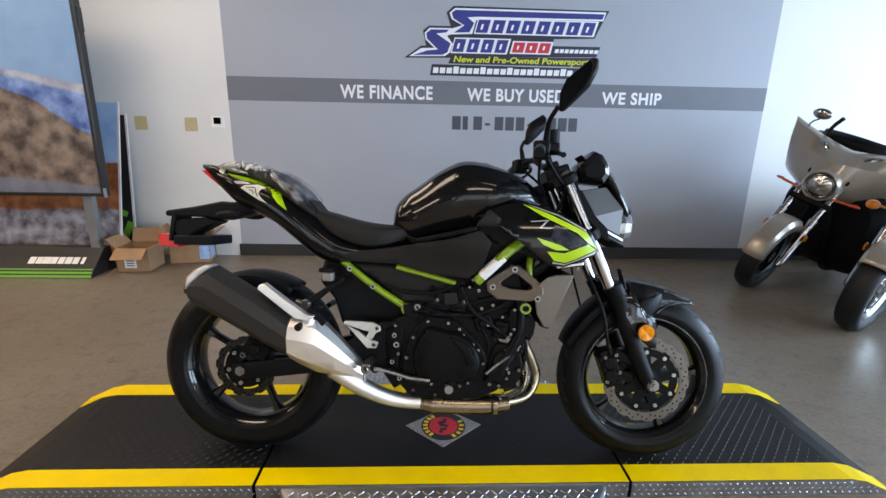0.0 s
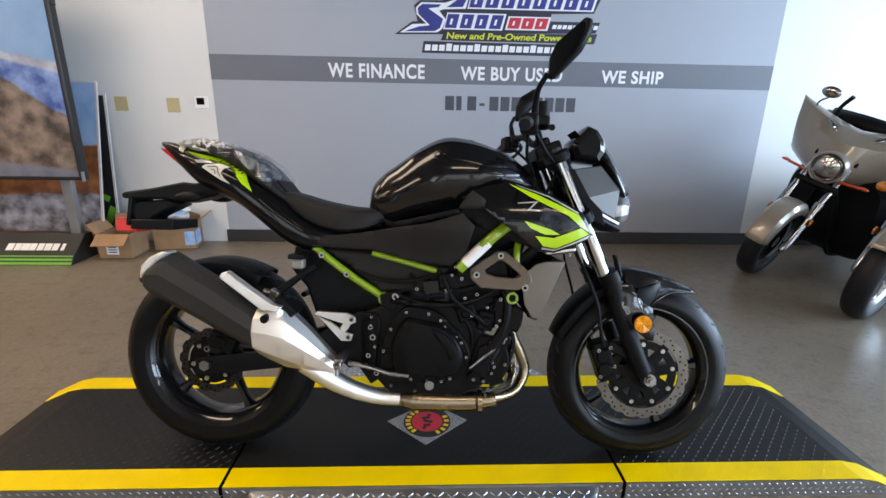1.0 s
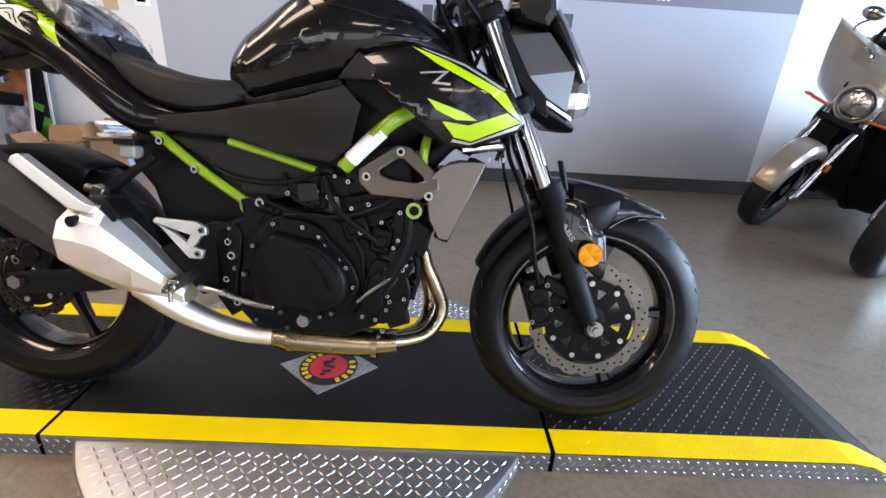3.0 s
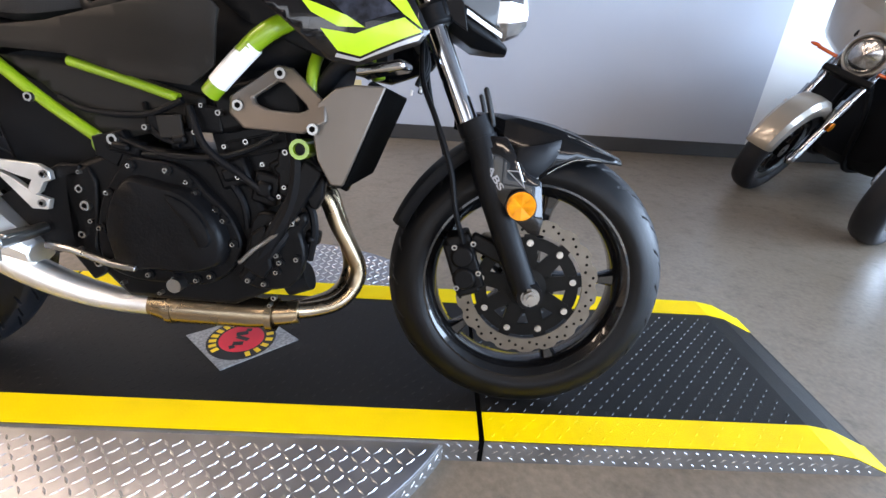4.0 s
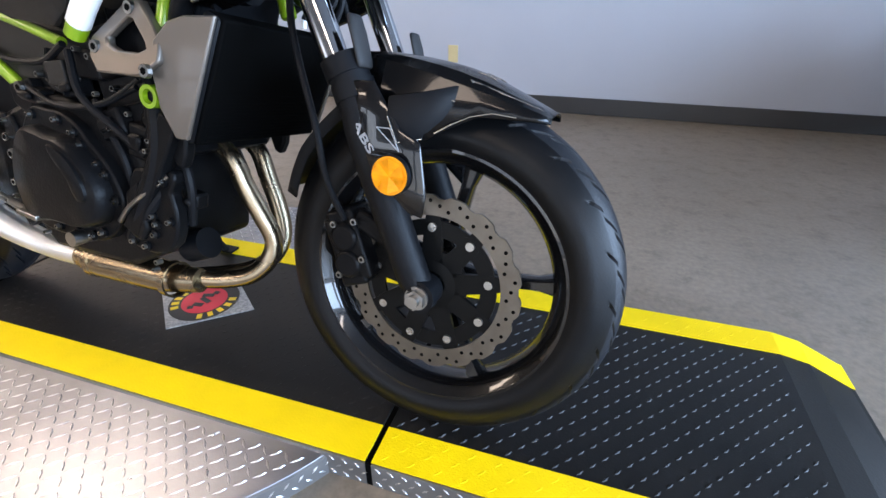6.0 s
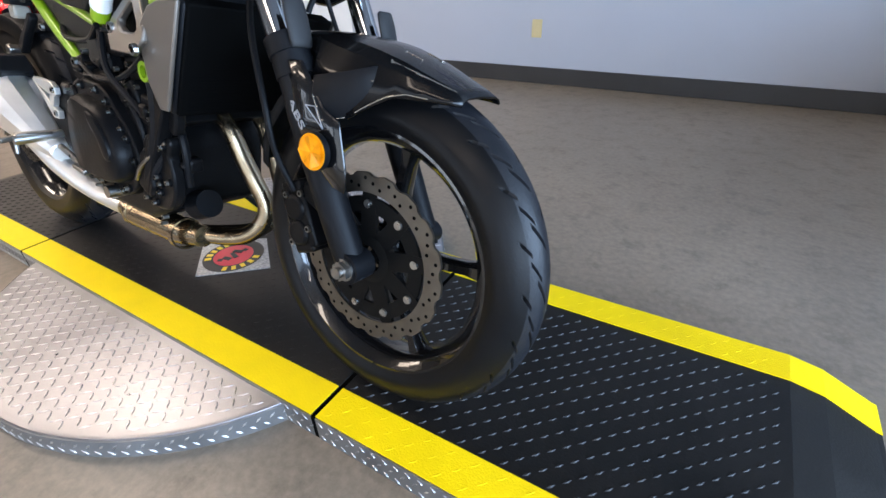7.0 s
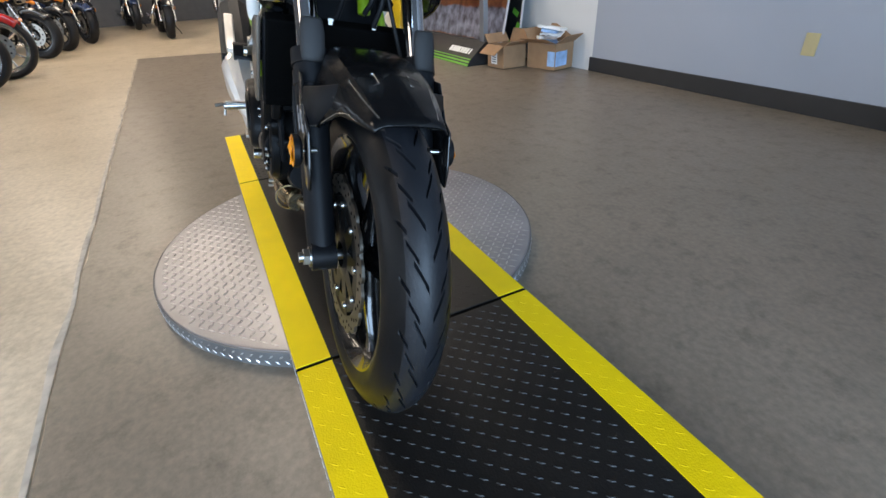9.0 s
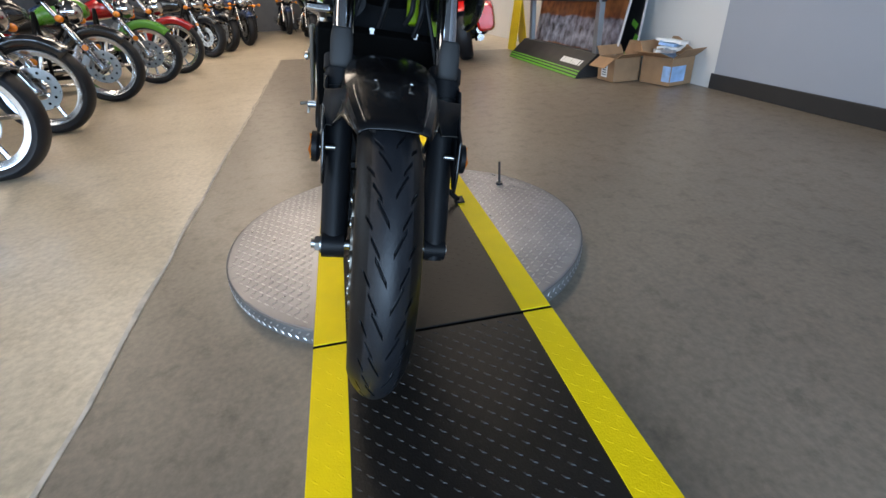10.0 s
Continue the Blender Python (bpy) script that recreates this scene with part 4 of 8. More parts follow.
part("badge_mark", bm, SIGNBLACK, badge, "black mark")
GOLD = mat("gold_print", (0.75, 0.50, 0.02), 0.45, var=0.05)
for k in range(12):
    arc = radians(125 + k * 17) if k < 7 else radians(-58 + (k - 7) * 20)
    bm = bmesh.new()
    cx, cy = 0.005 + 0.071 * math.cos(arc), 0.168 + 0.071 * math.sin(arc)
    box(bm, 0.012, 0.018, 0.0008, cx, cy, TOP + 0.0043, 0, 0, math.degrees(arc) - 90)
    part("print_bar", bm, GOLD, badge, angle=0)

# lock pin at the back of the plate
bm = bmesh.new()
rod(bm, (-0.27, 0.620, 0.050), (-0.27, 0.620, 0.150), 0.005, seg=10)
rod(bm, (-0.27, 0.620, 0.050), (-0.27, 0.620, 0.058), 0.014, seg=14)
part("lock_pin", bm, SIGNBLACK, table, "thin black lock pin standing on the plate")

# ---------------------------------------------------------------- the motorcycle on the turntable
bike = tagged(empty("motorcycle", pose(0.009, 0.034, 0.0622, -11.0, 0, -3.0) @ Matrix.Scale(0.985, 4)), "black and lime-green naked motorcycle leaning on its side stand", "motorcycle")
FX, FZ, RX, RZ = 0.696, 0.299, -0.698, 0.322  # axles


def ramp_value(v, pairs):
    return float(np.interp(v, [p[0] for p in pairs], [p[1] for p in pairs]))


def tyre_mesh(bm, cx, cz, R, hw, rim, seg=840, pitch=22):
    """A tyre with slanting tread grooves sunk into it."""
    half = [(0.0, R), (0.1, R - 0.0004), (0.2, R - 0.0016), (0.3, R - 0.0038), (0.4, R - 0.0068), (0.5, R - 0.0108), (0.6, R - 0.0160), (0.7, R - 0.0226), (0.8, R - 0.0308), (0.9, R - 0.0410), (0.97, R - 0.0500)]
    fine = [(u, ramp_value(u, half)) for u in np.linspace(-0.93, 0.93, 44)]
    fine = [(u, ramp_value(abs(u), half)) for u, _ in fine]
    side = [(0.99, R - 0.056), (0.985, R - 0.064), (0.93, rim + 0.008), (0.86, rim + 0.001), (0.80, rim - 0.004)]
    prof = [(-u, r) for u, r in side[::-1]] + fine + side
    loops, tread = [], range(len(side), len(side) + len(fine))
    circ = 2 * math.pi
    step = circ / pitch
    for k in range(seg):
        turn = circ * k / seg
        loop = []
        for i, (u, r) in enumerate(prof):
            a = turn + 1.35 * step * min(0.93, abs(u))
            if i in tread:
                s = 1 if u > 0 else -1
                au = abs(u)
                a = turn + 1.35 * step * au
                ph = (a + (0.5 * step if s > 0 else 0)) % step / step
                deep = 0.0
                for c0, sl, lo, hi, w in ((0.05, 1.35, 0.07, 0.40, 0.046), (0.50, 1.35, 0.28, 0.54, 0.040), (0.00, 1.35, 0.50, 0.68, 0.042)):
                    mid = c0 + sl * (au - lo)
                    d = abs((ph - mid + 0.5) % 1 - 0.5)
                    if lo < au < hi and d < w:
                        deep = max(deep, 0.0078 * min(1, (w - d) / (0.22 * w)) * min(1, (au - lo) / 0.03, (hi - au) / 0.04))
                r = r - deep
            loop.append((cx + r * math.cos(a), u * hw, cz + r * math.sin(a)))
        loops.append(loop)
    rows = [[bm.verts.new(p) for p in loop] for loop in loops]
    n = len(prof)
    for a, b in zip(rows, rows[1:] + rows[:1]):
        for i in range(n - 1):
            f = bm.faces.new((a[i], a[i + 1], b[i + 1], b[i]))
            f.material_index = 0 if abs(prof[i][0] + prof[i + 1][0]) < 1.16 else 1


def alloy(name, cx, cz, rim, hw, label, spokes=5):
    """A cast wheel: rim, with hub and spokes under it."""
    w, bm = hw, bmesh.new()
    lathe(bm, [(rim + 0.006, -w), (rim + 0.006, -w + 0.006), (rim - 0.010, -w + 0.012), (rim - 0.018, -w * 0.5), (rim - 0.018, w * 0.5), (rim - 0.010, w - 0.012), (rim + 0.006, w - 0.006), (rim + 0.006, w),
               (rim - 0.004, w + 0.001), (rim - 0.016, w - 0.010), (rim - 0.026, w * 0.5), (rim - 0.027, 0), (rim - 0.026, -w * 0.5), (rim - 0.016, -w + 0.010), (rim - 0.004, -w - 0.001)], (cx, 0, cz), 96)
    wheel = part(name, bm, WHEELBLACK, bike, label, angle=40)
    bm = bmesh.new()
    lathe(bm, [(0.012, -0.045), (0.034, -0.045), (0.040, -0.030), (0.040, 0.030), (0.034, 0.045), (0.012, 0.045)], (cx, 0, cz), 32)
    part("hub", bm, WHEELBLACK, wheel)
    for k in range(spokes):
        ang = 2 * math.pi * k / spokes + 0.10
        rad = Vector((math.cos(ang), 0, math.sin(ang)))
        tan = Vector((-math.sin(ang), 0, math.cos(ang)))
        pts = []
        for r, wide, deep in ((0.030, 0.026, 0.026), (0.070, 0.017, 0.022), (0.120, 0.0115, 0.018), (0.165, 0.0115, 0.016), (rim - 0.018, 0.020, 0.020)):
            c = Vector((cx, 0, cz)) + rad * r
            pts.append([c + tan * wide * a + Vector((0, deep * b, 0)) for a, b in ((0.55, 1), (1, 0.4), (1, -0.4), (0.55, -1), (-0.55, -1), (-1, -0.4), (-1, 0.4), (-0.55, 1))])
        bm = bmesh.new()
        rings(bm, pts)
        part("spoke", bm, WHEELBLACK, wheel)
    return wheel


def rotor(cx, cz, y, R, inner, waves, parent, bolts, bolt_r, metal=ROTOR):
    bm = bmesh.new()
    seg = waves * 10
    outer = []
    for k in range(seg):
        a = 2 * math.pi * k / seg
        ph = (k % 10) / 10
        outer.append((a, R - (0.0055 if 0.15 < ph < 0.5 else 0.002 if ph in (0.1, 0.5) else 0.0)))
    rows = []
    for a, r in outer:
        ca, sa = math.cos(a), math.sin(a)
        rows.append([bm.verts.new((cx + q * ca, yy, cz + q * sa)) for q, yy in ((r, y - 0.0025), (r, y + 0.0025), (inner, y + 0.0025), (inner, y - 0.0025))])
    for a, b in zip(rows, rows[1:] + rows[:1]):
        for i in range(4):
            bm.faces.new((a[i], a[(i + 1) % 4], b[(i + 1) % 4], b[i]))
    disc = part("brake_disc", bm, metal, parent, "drilled wavy steel brake disc", angle=30)
    bm = bmesh.new()
    for k in range(waves * 3):
        a = 2 * math.pi * k / (waves * 3)
        r = inner + (R - inner) * (0.30, 0.5, 0.72)[k % 3]
        rod(bm, (cx + r * math.cos(a), y - 0.0029, cz + r * math.sin(a)), (cx + r * math.cos(a), y + 0.0029, cz + r * math.sin(a)), 0.0032, seg=8)
    tagged(part("drilling", bm, DARKGAP, parent, angle=0), kind="stuff")
    for k in range(bolts):
        a = 2 * math.pi * k / bolts + 0.2
        pts = []
        for r, w in ((0.035, 0.018), (bolt_r, 0.015), (inner + 0.006, 0.011)):
            c, tv = Vector((cx + r * math.cos(a), 0, cz + r * math.sin(a))), Vector((-math.sin(a), 0, math.cos(a)))
            pts.append([c + tv * w + Vector((0, y + 0.006, 0)), c - tv * w + Vector((0, y + 0.006, 0)), c - tv * w + Vector((0, y - 0.001, 0)), c + tv * w + Vector((0, y - 0.001, 0))])
        bm = bmesh.new()
        rings(bm, pts)
        part("carrier_arm", bm, CARRIERBLACK, parent, "black disc carrier arm")
    bm = bmesh.new()
    lathe(bm, [(0.025, y + 0.02), (0.060, y + 0.012), (0.060, y + 0.002), (0.025, y - 0.004)], (cx, 0, cz), 40)
    part("disc_carrier", bm, CARRIERBLACK, parent, "black disc carrier")
    bm = bmesh.new()
    lathe(bm, [(bolt_r - 0.014, y + 0.005), (bolt_r + 0.012, y + 0.005), (bolt_r + 0.012, y - 0.0005), (bolt_r - 0.014, y - 0.0005)], (cx, 0, cz), 60)
    part("carrier_ring", bm, CARRIERBLACK, parent, "black carrier ring")
    for k in range(bolts):
        a = 2 * math.pi * k / bolts + 0.2
        bm = bmesh.new()
        p = (cx + bolt_r * math.cos(a), y - 0.001, cz + bolt_r * math.sin(a))
        rod(bm, p, (p[0], y - 0.0045, p[2]), 0.0074, 0.0070, seg=16)
        rod(bm, (p[0], y - 0.0045, p[2]), (p[0], y - 0.0055, p[2]), 0.004, seg=6)
        part("disc_bolt", bm, BRIGHTBOLT, parent, "bright steel bolt")
    return disc


# front wheel
fwheel = alloy("front_wheel", FX, FZ, 0.219, 0.046, "gloss black cast alloy wheel")
bm = bmesh.new()
tyre_mesh(bm, FX, FZ, 0.299, 0.0545, 0.219)
part("tyre", bm, [RUBBER, SIDEWALL], fwheel, "black road tyre with slanting grooves", angle=25)
rotor(FX, FZ, -0.055, 0.150, 0.117, 18, fwheel, 9, 0.098)
bm = bmesh.new()
rod(bm, (FX, -0.118, FZ), (FX, 0.140, FZ), 0.010)
rod(bm, (FX, -0.126, FZ), (FX, -0.116, FZ), 0.0165, 0.0165, seg=6)
rod(bm, (FX, -0.134, FZ), (FX, -0.126, FZ), 0.0095)
lathe(bm, [(0.0, -0.1165), (0.019, -0.1165), (0.019, -0.113), (0.0, -0.113)], (FX, 0, FZ), 24, closed=False)
part("axle", bm, STEEL, fwheel, "bright steel axle and nut")

# rear wheel
rwheel = alloy("rear_wheel", RX, RZ, 0.224, 0.060, "gloss black cast alloy wheel")
bm = bmesh.new()
tyre_mesh(bm, RX, RZ, 0.322, 0.075, 0.224, pitch=23)
part("tyre", bm, [RUBBER, SIDEWALL], rwheel, "wide black road tyre", angle=25)
rotor(RX, RZ, -0.088, 0.106, 0.080, 14, rwheel, 6, 0.062, mat("dark_rotor_steel", (0.035, 0.033, 0.031), 0.5, metal=1.0, var=0.2, scale=30))
bm = bmesh.new()
rod(bm, (RX, -0.140, RZ), (RX, 0.140, RZ), 0.010)
rod(bm, (RX, -0.142, RZ), (RX, -0.128, RZ), 0.017, 0.017, seg=6)
part("axle", bm, STEEL, rwheel, "bright steel axle and nut")
bm = bmesh.new()
lathe(bm, [(0.03, 0.085), (0.095, 0.085), (0.095, 0.091), (0.03, 0.091)], (RX, 0, RZ), 60)
part("sprocket", bm, STEEL, rwheel)

# fork: x along the leg at height z
LEG = lambda z: 0.692 - 0.445 * (z - 0.295)
LEGGREY = mat("grey_moulded_plastic", (0.014, 0.014, 0.0145), 0.6, spec=0.3, var=0.12, bump=0.1, bump_scale=400)
LEGS = ((-1, -0.091, -0.133), (1, 0.114, 0.153))  # side, leg, reflector face
for s, y, ry in LEGS:
    bm = bmesh.new()
    tube(bm, [(LEG(0.275) + 0.002, y, 0.275), (LEG(0.31), y, 0.31), (LEG(0.40), y, 0.40), (LEG(0.52) + 0.003, y, 0.52), (LEG(0.570) + 0.012, y, 0.570), (LEG(0.628) + 0.014, y, 0.628)], [0.019, 0.026, 0.027, 0.028, 0.0295, 0.030], 20, 4)
    rod(bm, (FX, y - 0.022, FZ), (FX, y + 0.022, FZ), 0.0265 if s < 0 else 0.022, seg=24)
    tube(bm, [(LEG(0.580) + 0.013, y, 0.580), (LEG(0.602) + 0.014, y, 0.602)], 0.0320, 20, 1)
    tube(bm, [(LEG(0.610) + 0.013, y, 0.610), (LEG(0.634) + 0.012, y, 0.634)], 0.0330, 20, 1)
    leg = part("fork_leg", bm, SATIN, bike, "satin black fork leg")
    bm = bmesh.new()
    rod(bm, (LEG(0.62), y, 0.62), (LEG(1.0), y, 1.0), 0.0205, seg=24)
    part("fork_tube", bm, CHROME, leg, "chromed fork tube")
    bm = bmesh.new()
    rod(bm, (0.655, ry + s * 0.001, 0.484), (0.655, ry + s * 0.004, 0.484), 0.0270, seg=32)
    fan = [bm.verts.new((0.655 + 0.0245 * math.cos(k * math.pi / 4), ry + s * (0.0042 if k % 2 else 0.0085), 0.484 + 0.0245 * math.sin(k * math.pi / 4))) for k in range(8)]
    mid = bm.verts.new((0.655, ry + s * 0.0052, 0.484))
    for k in range(8):
        bm.faces.new((mid, fan[k], fan[(k + 1) % 8]))
    part("reflector", bm, AMBER, leg, "round amber reflector", angle=5)
    bm = bmesh.new()
    lathe(bm, [(0.0, ry - s * 0.011), (0.022, ry - s * 0.011), (0.0285, ry - s * 0.006), (0.0285, ry + s * 0.0035), (0.0, ry + s * 0.0035)], (0.655, 0, 0.484), 32, closed=False)
    part("reflector_housing", bm, SATIN, leg, "black cup of the reflector")
    bm = bmesh.new()
    rod(bm, (0.652, y + s * 0.004, 0.484), (0.655, ry - s * 0.010, 0.484), 0.0048)
    part("reflector_bolt", bm, STEEL, leg, "bright bolt of the reflector")
    bm = bmesh.new()
    box(bm, 0.03, 0.004, 0.055, 0.645, y + s * 0.024, 0.500, 0, 20, 0)
    part("reflector_stay", bm, SATIN, leg)
    bm = bmesh.new()  # curved guard plate in front of the tube
    loops = []
    for z, w, dx in ((0.622, 0.018, 0.044), (0.632, 0.020, 0.047), (0.650, 0.0205, 0.050), (0.668, 0.0205, 0.053), (0.686, 0.018, 0.055), (0.690, 0.013, 0.055)):
        loops.append([bm.verts.new((LEG(z) + dx + 0.004 - 0.005 * u * u, y + w * u, z)) for u in (-1, -0.6, -0.2, 0.2, 0.6, 1)])
    for p0, p1 in zip(loops, loops[1:]):
        for i in range(5):
            bm.faces.new((p0[i], p0[i + 1], p1[i + 1], p1[i]))
    part("leg_guard", bm, LEGGREY, leg, "grey plastic guard before the fork tube", modifiers=[SOLID(0.006, 0.0), BEVEL(0.002, 1)])
bm = bmesh.new()
for z, th in ((0.80, 0.036), (0.985, 0.030)):
    box(bm, 0.085, 0.255, th, LEG(z) - 0.012, 0.012, z, 0, -24, 0)
    for s, y, ry in LEGS:
        rod(bm, (LEG(z - th / 2), y, z - th / 2), (LEG(z + th / 2), y, z + th / 2), 0.034, seg=24)
part("fork_yoke", bm, SATIN, bike, "black fork yokes", modifiers=[BEVEL(0.006)])
for s, y, ry in LEGS:
    bm = bmesh.new()
    rod(bm, (LEG(1.0), y, 1.0), (LEG(1.012), y, 1.012), 0.019, 0.016, seg=8)
    part("fork_cap", bm, STEEL, bike)
# clamp of the handlebar over the upper yoke, with the switch cables' holder
bm = bmesh.new()
box(bm, 0.085, 0.135, 0.045, 0.362, 0.0, 1.010, 0, -20, 0)
box(bm, 0.060, 0.100, 0.050, 0.405, 0.0, 0.985, 0, -20, 0)
for y in (-0.045, 0.045):
    rod(bm, (0.368, y, 0.985), (0.345, y, 1.050), 0.018, seg=16)
part("handlebar_clamp", bm, SATIN, bike, "black handlebar clamp", modifiers=[BEVEL(0.008, 2)])
bm = bmesh.new()
box(bm, 0.030, 0.150, 0.075, 0.425, 0.0, 0.945, 0, -25, 0)
part("cable_guide", bm, SATIN, bike, "black cable guide before the yoke", modifiers=[BEVEL(0.010, 2)])
# frame head between the legs, with cable clips
# added black panel that darkens the open gap behind the fork
bm = bmesh.new()
box(bm, 0.02, 0.20, 0.30, 0.292, 0.010, 0.750, 0, 14, 0)
part("dark_backing", bm, SATIN, bike, "added black panel filling the dark gap behind the fork", modifiers=[BEVEL(0.012, 2)])
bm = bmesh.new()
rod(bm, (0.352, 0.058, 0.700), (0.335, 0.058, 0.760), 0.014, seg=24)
part("frame_head", bm, LIMESHADED, bike, "lime green lower frame head", modifiers=[BEVEL(0.004)])
for cx, cy, cz in ((0.449, -0.034, 0.682), (0.421, 0.062, 0.681)):
    bm = bmesh.new()
    box(bm, 0.005, 0.008, 0.012, cx, cy, cz)
    box(bm, 0.004, 0.011, 0.004, cx + 0.002, cy, cz + 0.003)
    part("cable_clip", bm, WHITE, bike, "small white cable clip", modifiers=[BEVEL(0.001)])
for cy, dz in ((-0.02, 0.0), (0.035, 0.012), (0.055, -0.01)):
    bm = bmesh.new()
    tube(bm, [(0.44, cy, 0.69 + dz), (0.455, cy + 0.012, 0.74), (0.43, cy * 0.6 + 0.02, 0.82), (0.40, cy - 0.03, 0.93)], 0.0055, 8)
    part("control_cable", bm, SATIN, bike, "black control cable")

# front mudguard: a broad flat-topped blade with deep sides at the fork, and a narrow rear arch
bm = bmesh.new()
loops = []
GUARD = [  # x, top, shoulder half width and height, edge half width and height
    (0.520, 0.640, 0.045, 0.636, 0.062, 0.612), (0.560, 0.646, 0.056, 0.641, 0.068, 0.606), (0.598, 0.647, 0.064, 0.639, 0.074, 0.598), (0.616, 0.646, 0.072, 0.634, 0.100, 0.566), (0.650, 0.643, 0.077, 0.627, 0.104, 0.540),
    (0.690, 0.637, 0.077, 0.618, 0.098, 0.532), (0.715, 0.632, 0.074, 0.611, 0.088, 0.548), (0.757, 0.619, 0.069, 0.600, 0.078, 0.568), (0.800, 0.600, 0.061, 0.587, 0.068, 0.568), (0.832, 0.586, 0.054, 0.578, 0.059, 0.567), (0.852, 0.576, 0.048, 0.571, 0.053, 0.565)]
for x, zt, ws, zs, we, ze in GUARD:
    half = [(0, zt), (ws * 0.45, zt - 0.001), (ws * 0.8, zt - (zt - zs) * 0.35), (ws, zs), (ws + (we - ws) * 0.35, zs + (ze - zs) * 0.35), (we, ze)]
    loops.append([bm.verts.new((x, -y, z)) for y, z in half[::-1]] + [bm.verts.new((x, y, z)) for y, z in half[1:]])
for a, b in zip(loops, loops[1:]):
    for i in range(10):
        bm.faces.new((a[i], a[i + 1], b[i + 1], b[i]))
# bright metal whose pale colour puts window glints along the mudguard's black edges
EDGEGLINT = mat("edge_glint_metal", (0.36, 0.34, 0.31), 0.24, metal=0.9, var=0.15, rough_var=0.06)
GUARDGLOSS = mat("polished_black_guard", (0.0032, 0.0032, 0.0036), 0.24, spec=0.10, var=0.1, coat=0.22, rough_var=0.05)
fender = part("front_mudguard", bm, GUARDGLOSS, bike, "gloss black broad front mudguard with creased sides", angle=20, modifiers=[SOLID(0.0035, 1.0)])
bm = bmesh.new()
loops = []
for k in range(15):
    a = radians(158 - 50 * k / 14)
    rad, c = Vector((math.cos(a), 0, math.sin(a))), Vector((FX, 0, FZ)) + Vector((math.cos(a), 0, math.sin(a))) * (0.314 + 0.018 * (k / 14) ** 2)
    w = 0.044 + 0.022 * min(1, k / 5)
    loops.append([bm.verts.new(c + Vector((0, y * w, 0)) - rad * d) for y, d in ((-1.03, 0.030), (-0.96, 0.010), (-0.6, 0.001), (0, 0), (0.6, 0.001), (0.96, 0.010), (1.03, 0.030))])
for a, b in zip(loops, loops[1:]):
    for i in range(6):
        bm.faces.new((a[i], a[i + 1], b[i + 1], b[i]))
part("guard_rear_arch", bm, SATIN, fender, "black rear arch of the mudguard", modifiers=[SOLID(0.003, 1.0)])
at_fender = on_body(fender, lift=0.0045, fallback=0.075)
for s in (-1, 1):
    for nm, m, outline in (("guard_recess", DARKGAP, [(0.645, 0.547), (0.647, 0.561), (0.667, 0.581), (0.688, 0.592), (0.724, 0.585), (0.711, 0.576), (0.656, 0.553)]),):
        bm = skin(outline, at_fender, 0.012)
        if s > 0:
            mirrored(bm)
        part(nm, bm, m, fender)
    # leg plate with the three letters
    outline = [(0.578, 0.606), (0.618, 0.606), (0.660, 0.545), (0.690, 0.530), (0.702, 0.458), (0.698, 0.425), (0.676, 0.430), (0.636, 0.464), (0.598, 0.508), (0.566, 0.575)]
    bm = skin(outline, lambda x, z, s=s: -0.1145 if s < 0 else 0.1385, 0.05)
    part("leg_plate", bm, GLOSS, fender, "satin black plate beside the fork leg", modifiers=[SOLID(0.006, 0.0), BEVEL(0.002, 1)])
# wings of the mudguard that reach round the front of the legs
for s, out in ((-1, 0.118), (1, 0.141)):
    rim = [(0.640, out - 0.004, 0.588), (0.640, out, 0.562), (0.655, out, 0.528)]
    fold = [(0.690, 0.098, 0.598), (0.696, 0.096, 0.572), (0.692, 0.096, 0.536)]
    inner = [(0.738, 0.066, 0.612), (0.730, 0.076, 0.584), (0.714, 0.086, 0.558)]
    bm = bmesh.new()
    rows = [[bm.verts.new((x, s * y, z)) for x, y, z in row] for row in (rim, fold, inner)]
    for a, b in zip(rows, rows[1:]):
        for k in range(2):
            bm.faces.new((a[k], a[k + 1], b[k + 1], b[k]))
    part("guard_wing", bm, SATIN, fender, "satin black wing of the mudguard", angle=15, modifiers=[SOLID(0.004, 0.0), BEVEL(0.0015, 1)])
    # bright rods along rim and fold imitate glints on the black wing
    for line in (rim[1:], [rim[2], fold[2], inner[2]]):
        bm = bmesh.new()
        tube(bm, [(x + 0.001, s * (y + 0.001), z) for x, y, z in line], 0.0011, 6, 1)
        part("bevel_glint_line", bm, EDGEGLINT, fender, "bright line for the glint on a mudguard bevel")
# bright rods that put glints along the bevels of the shoulder's facets
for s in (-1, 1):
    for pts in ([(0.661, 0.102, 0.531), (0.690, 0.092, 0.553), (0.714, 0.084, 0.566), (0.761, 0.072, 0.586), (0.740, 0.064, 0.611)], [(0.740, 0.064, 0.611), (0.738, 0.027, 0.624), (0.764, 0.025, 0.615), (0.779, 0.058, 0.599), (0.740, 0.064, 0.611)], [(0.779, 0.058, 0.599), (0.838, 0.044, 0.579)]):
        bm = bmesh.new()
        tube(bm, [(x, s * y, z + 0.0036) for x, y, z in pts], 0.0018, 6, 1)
        part("bevel_glint_line", bm, EDGEGLINT, fender, "bright line for the glint on a mudguard bevel")
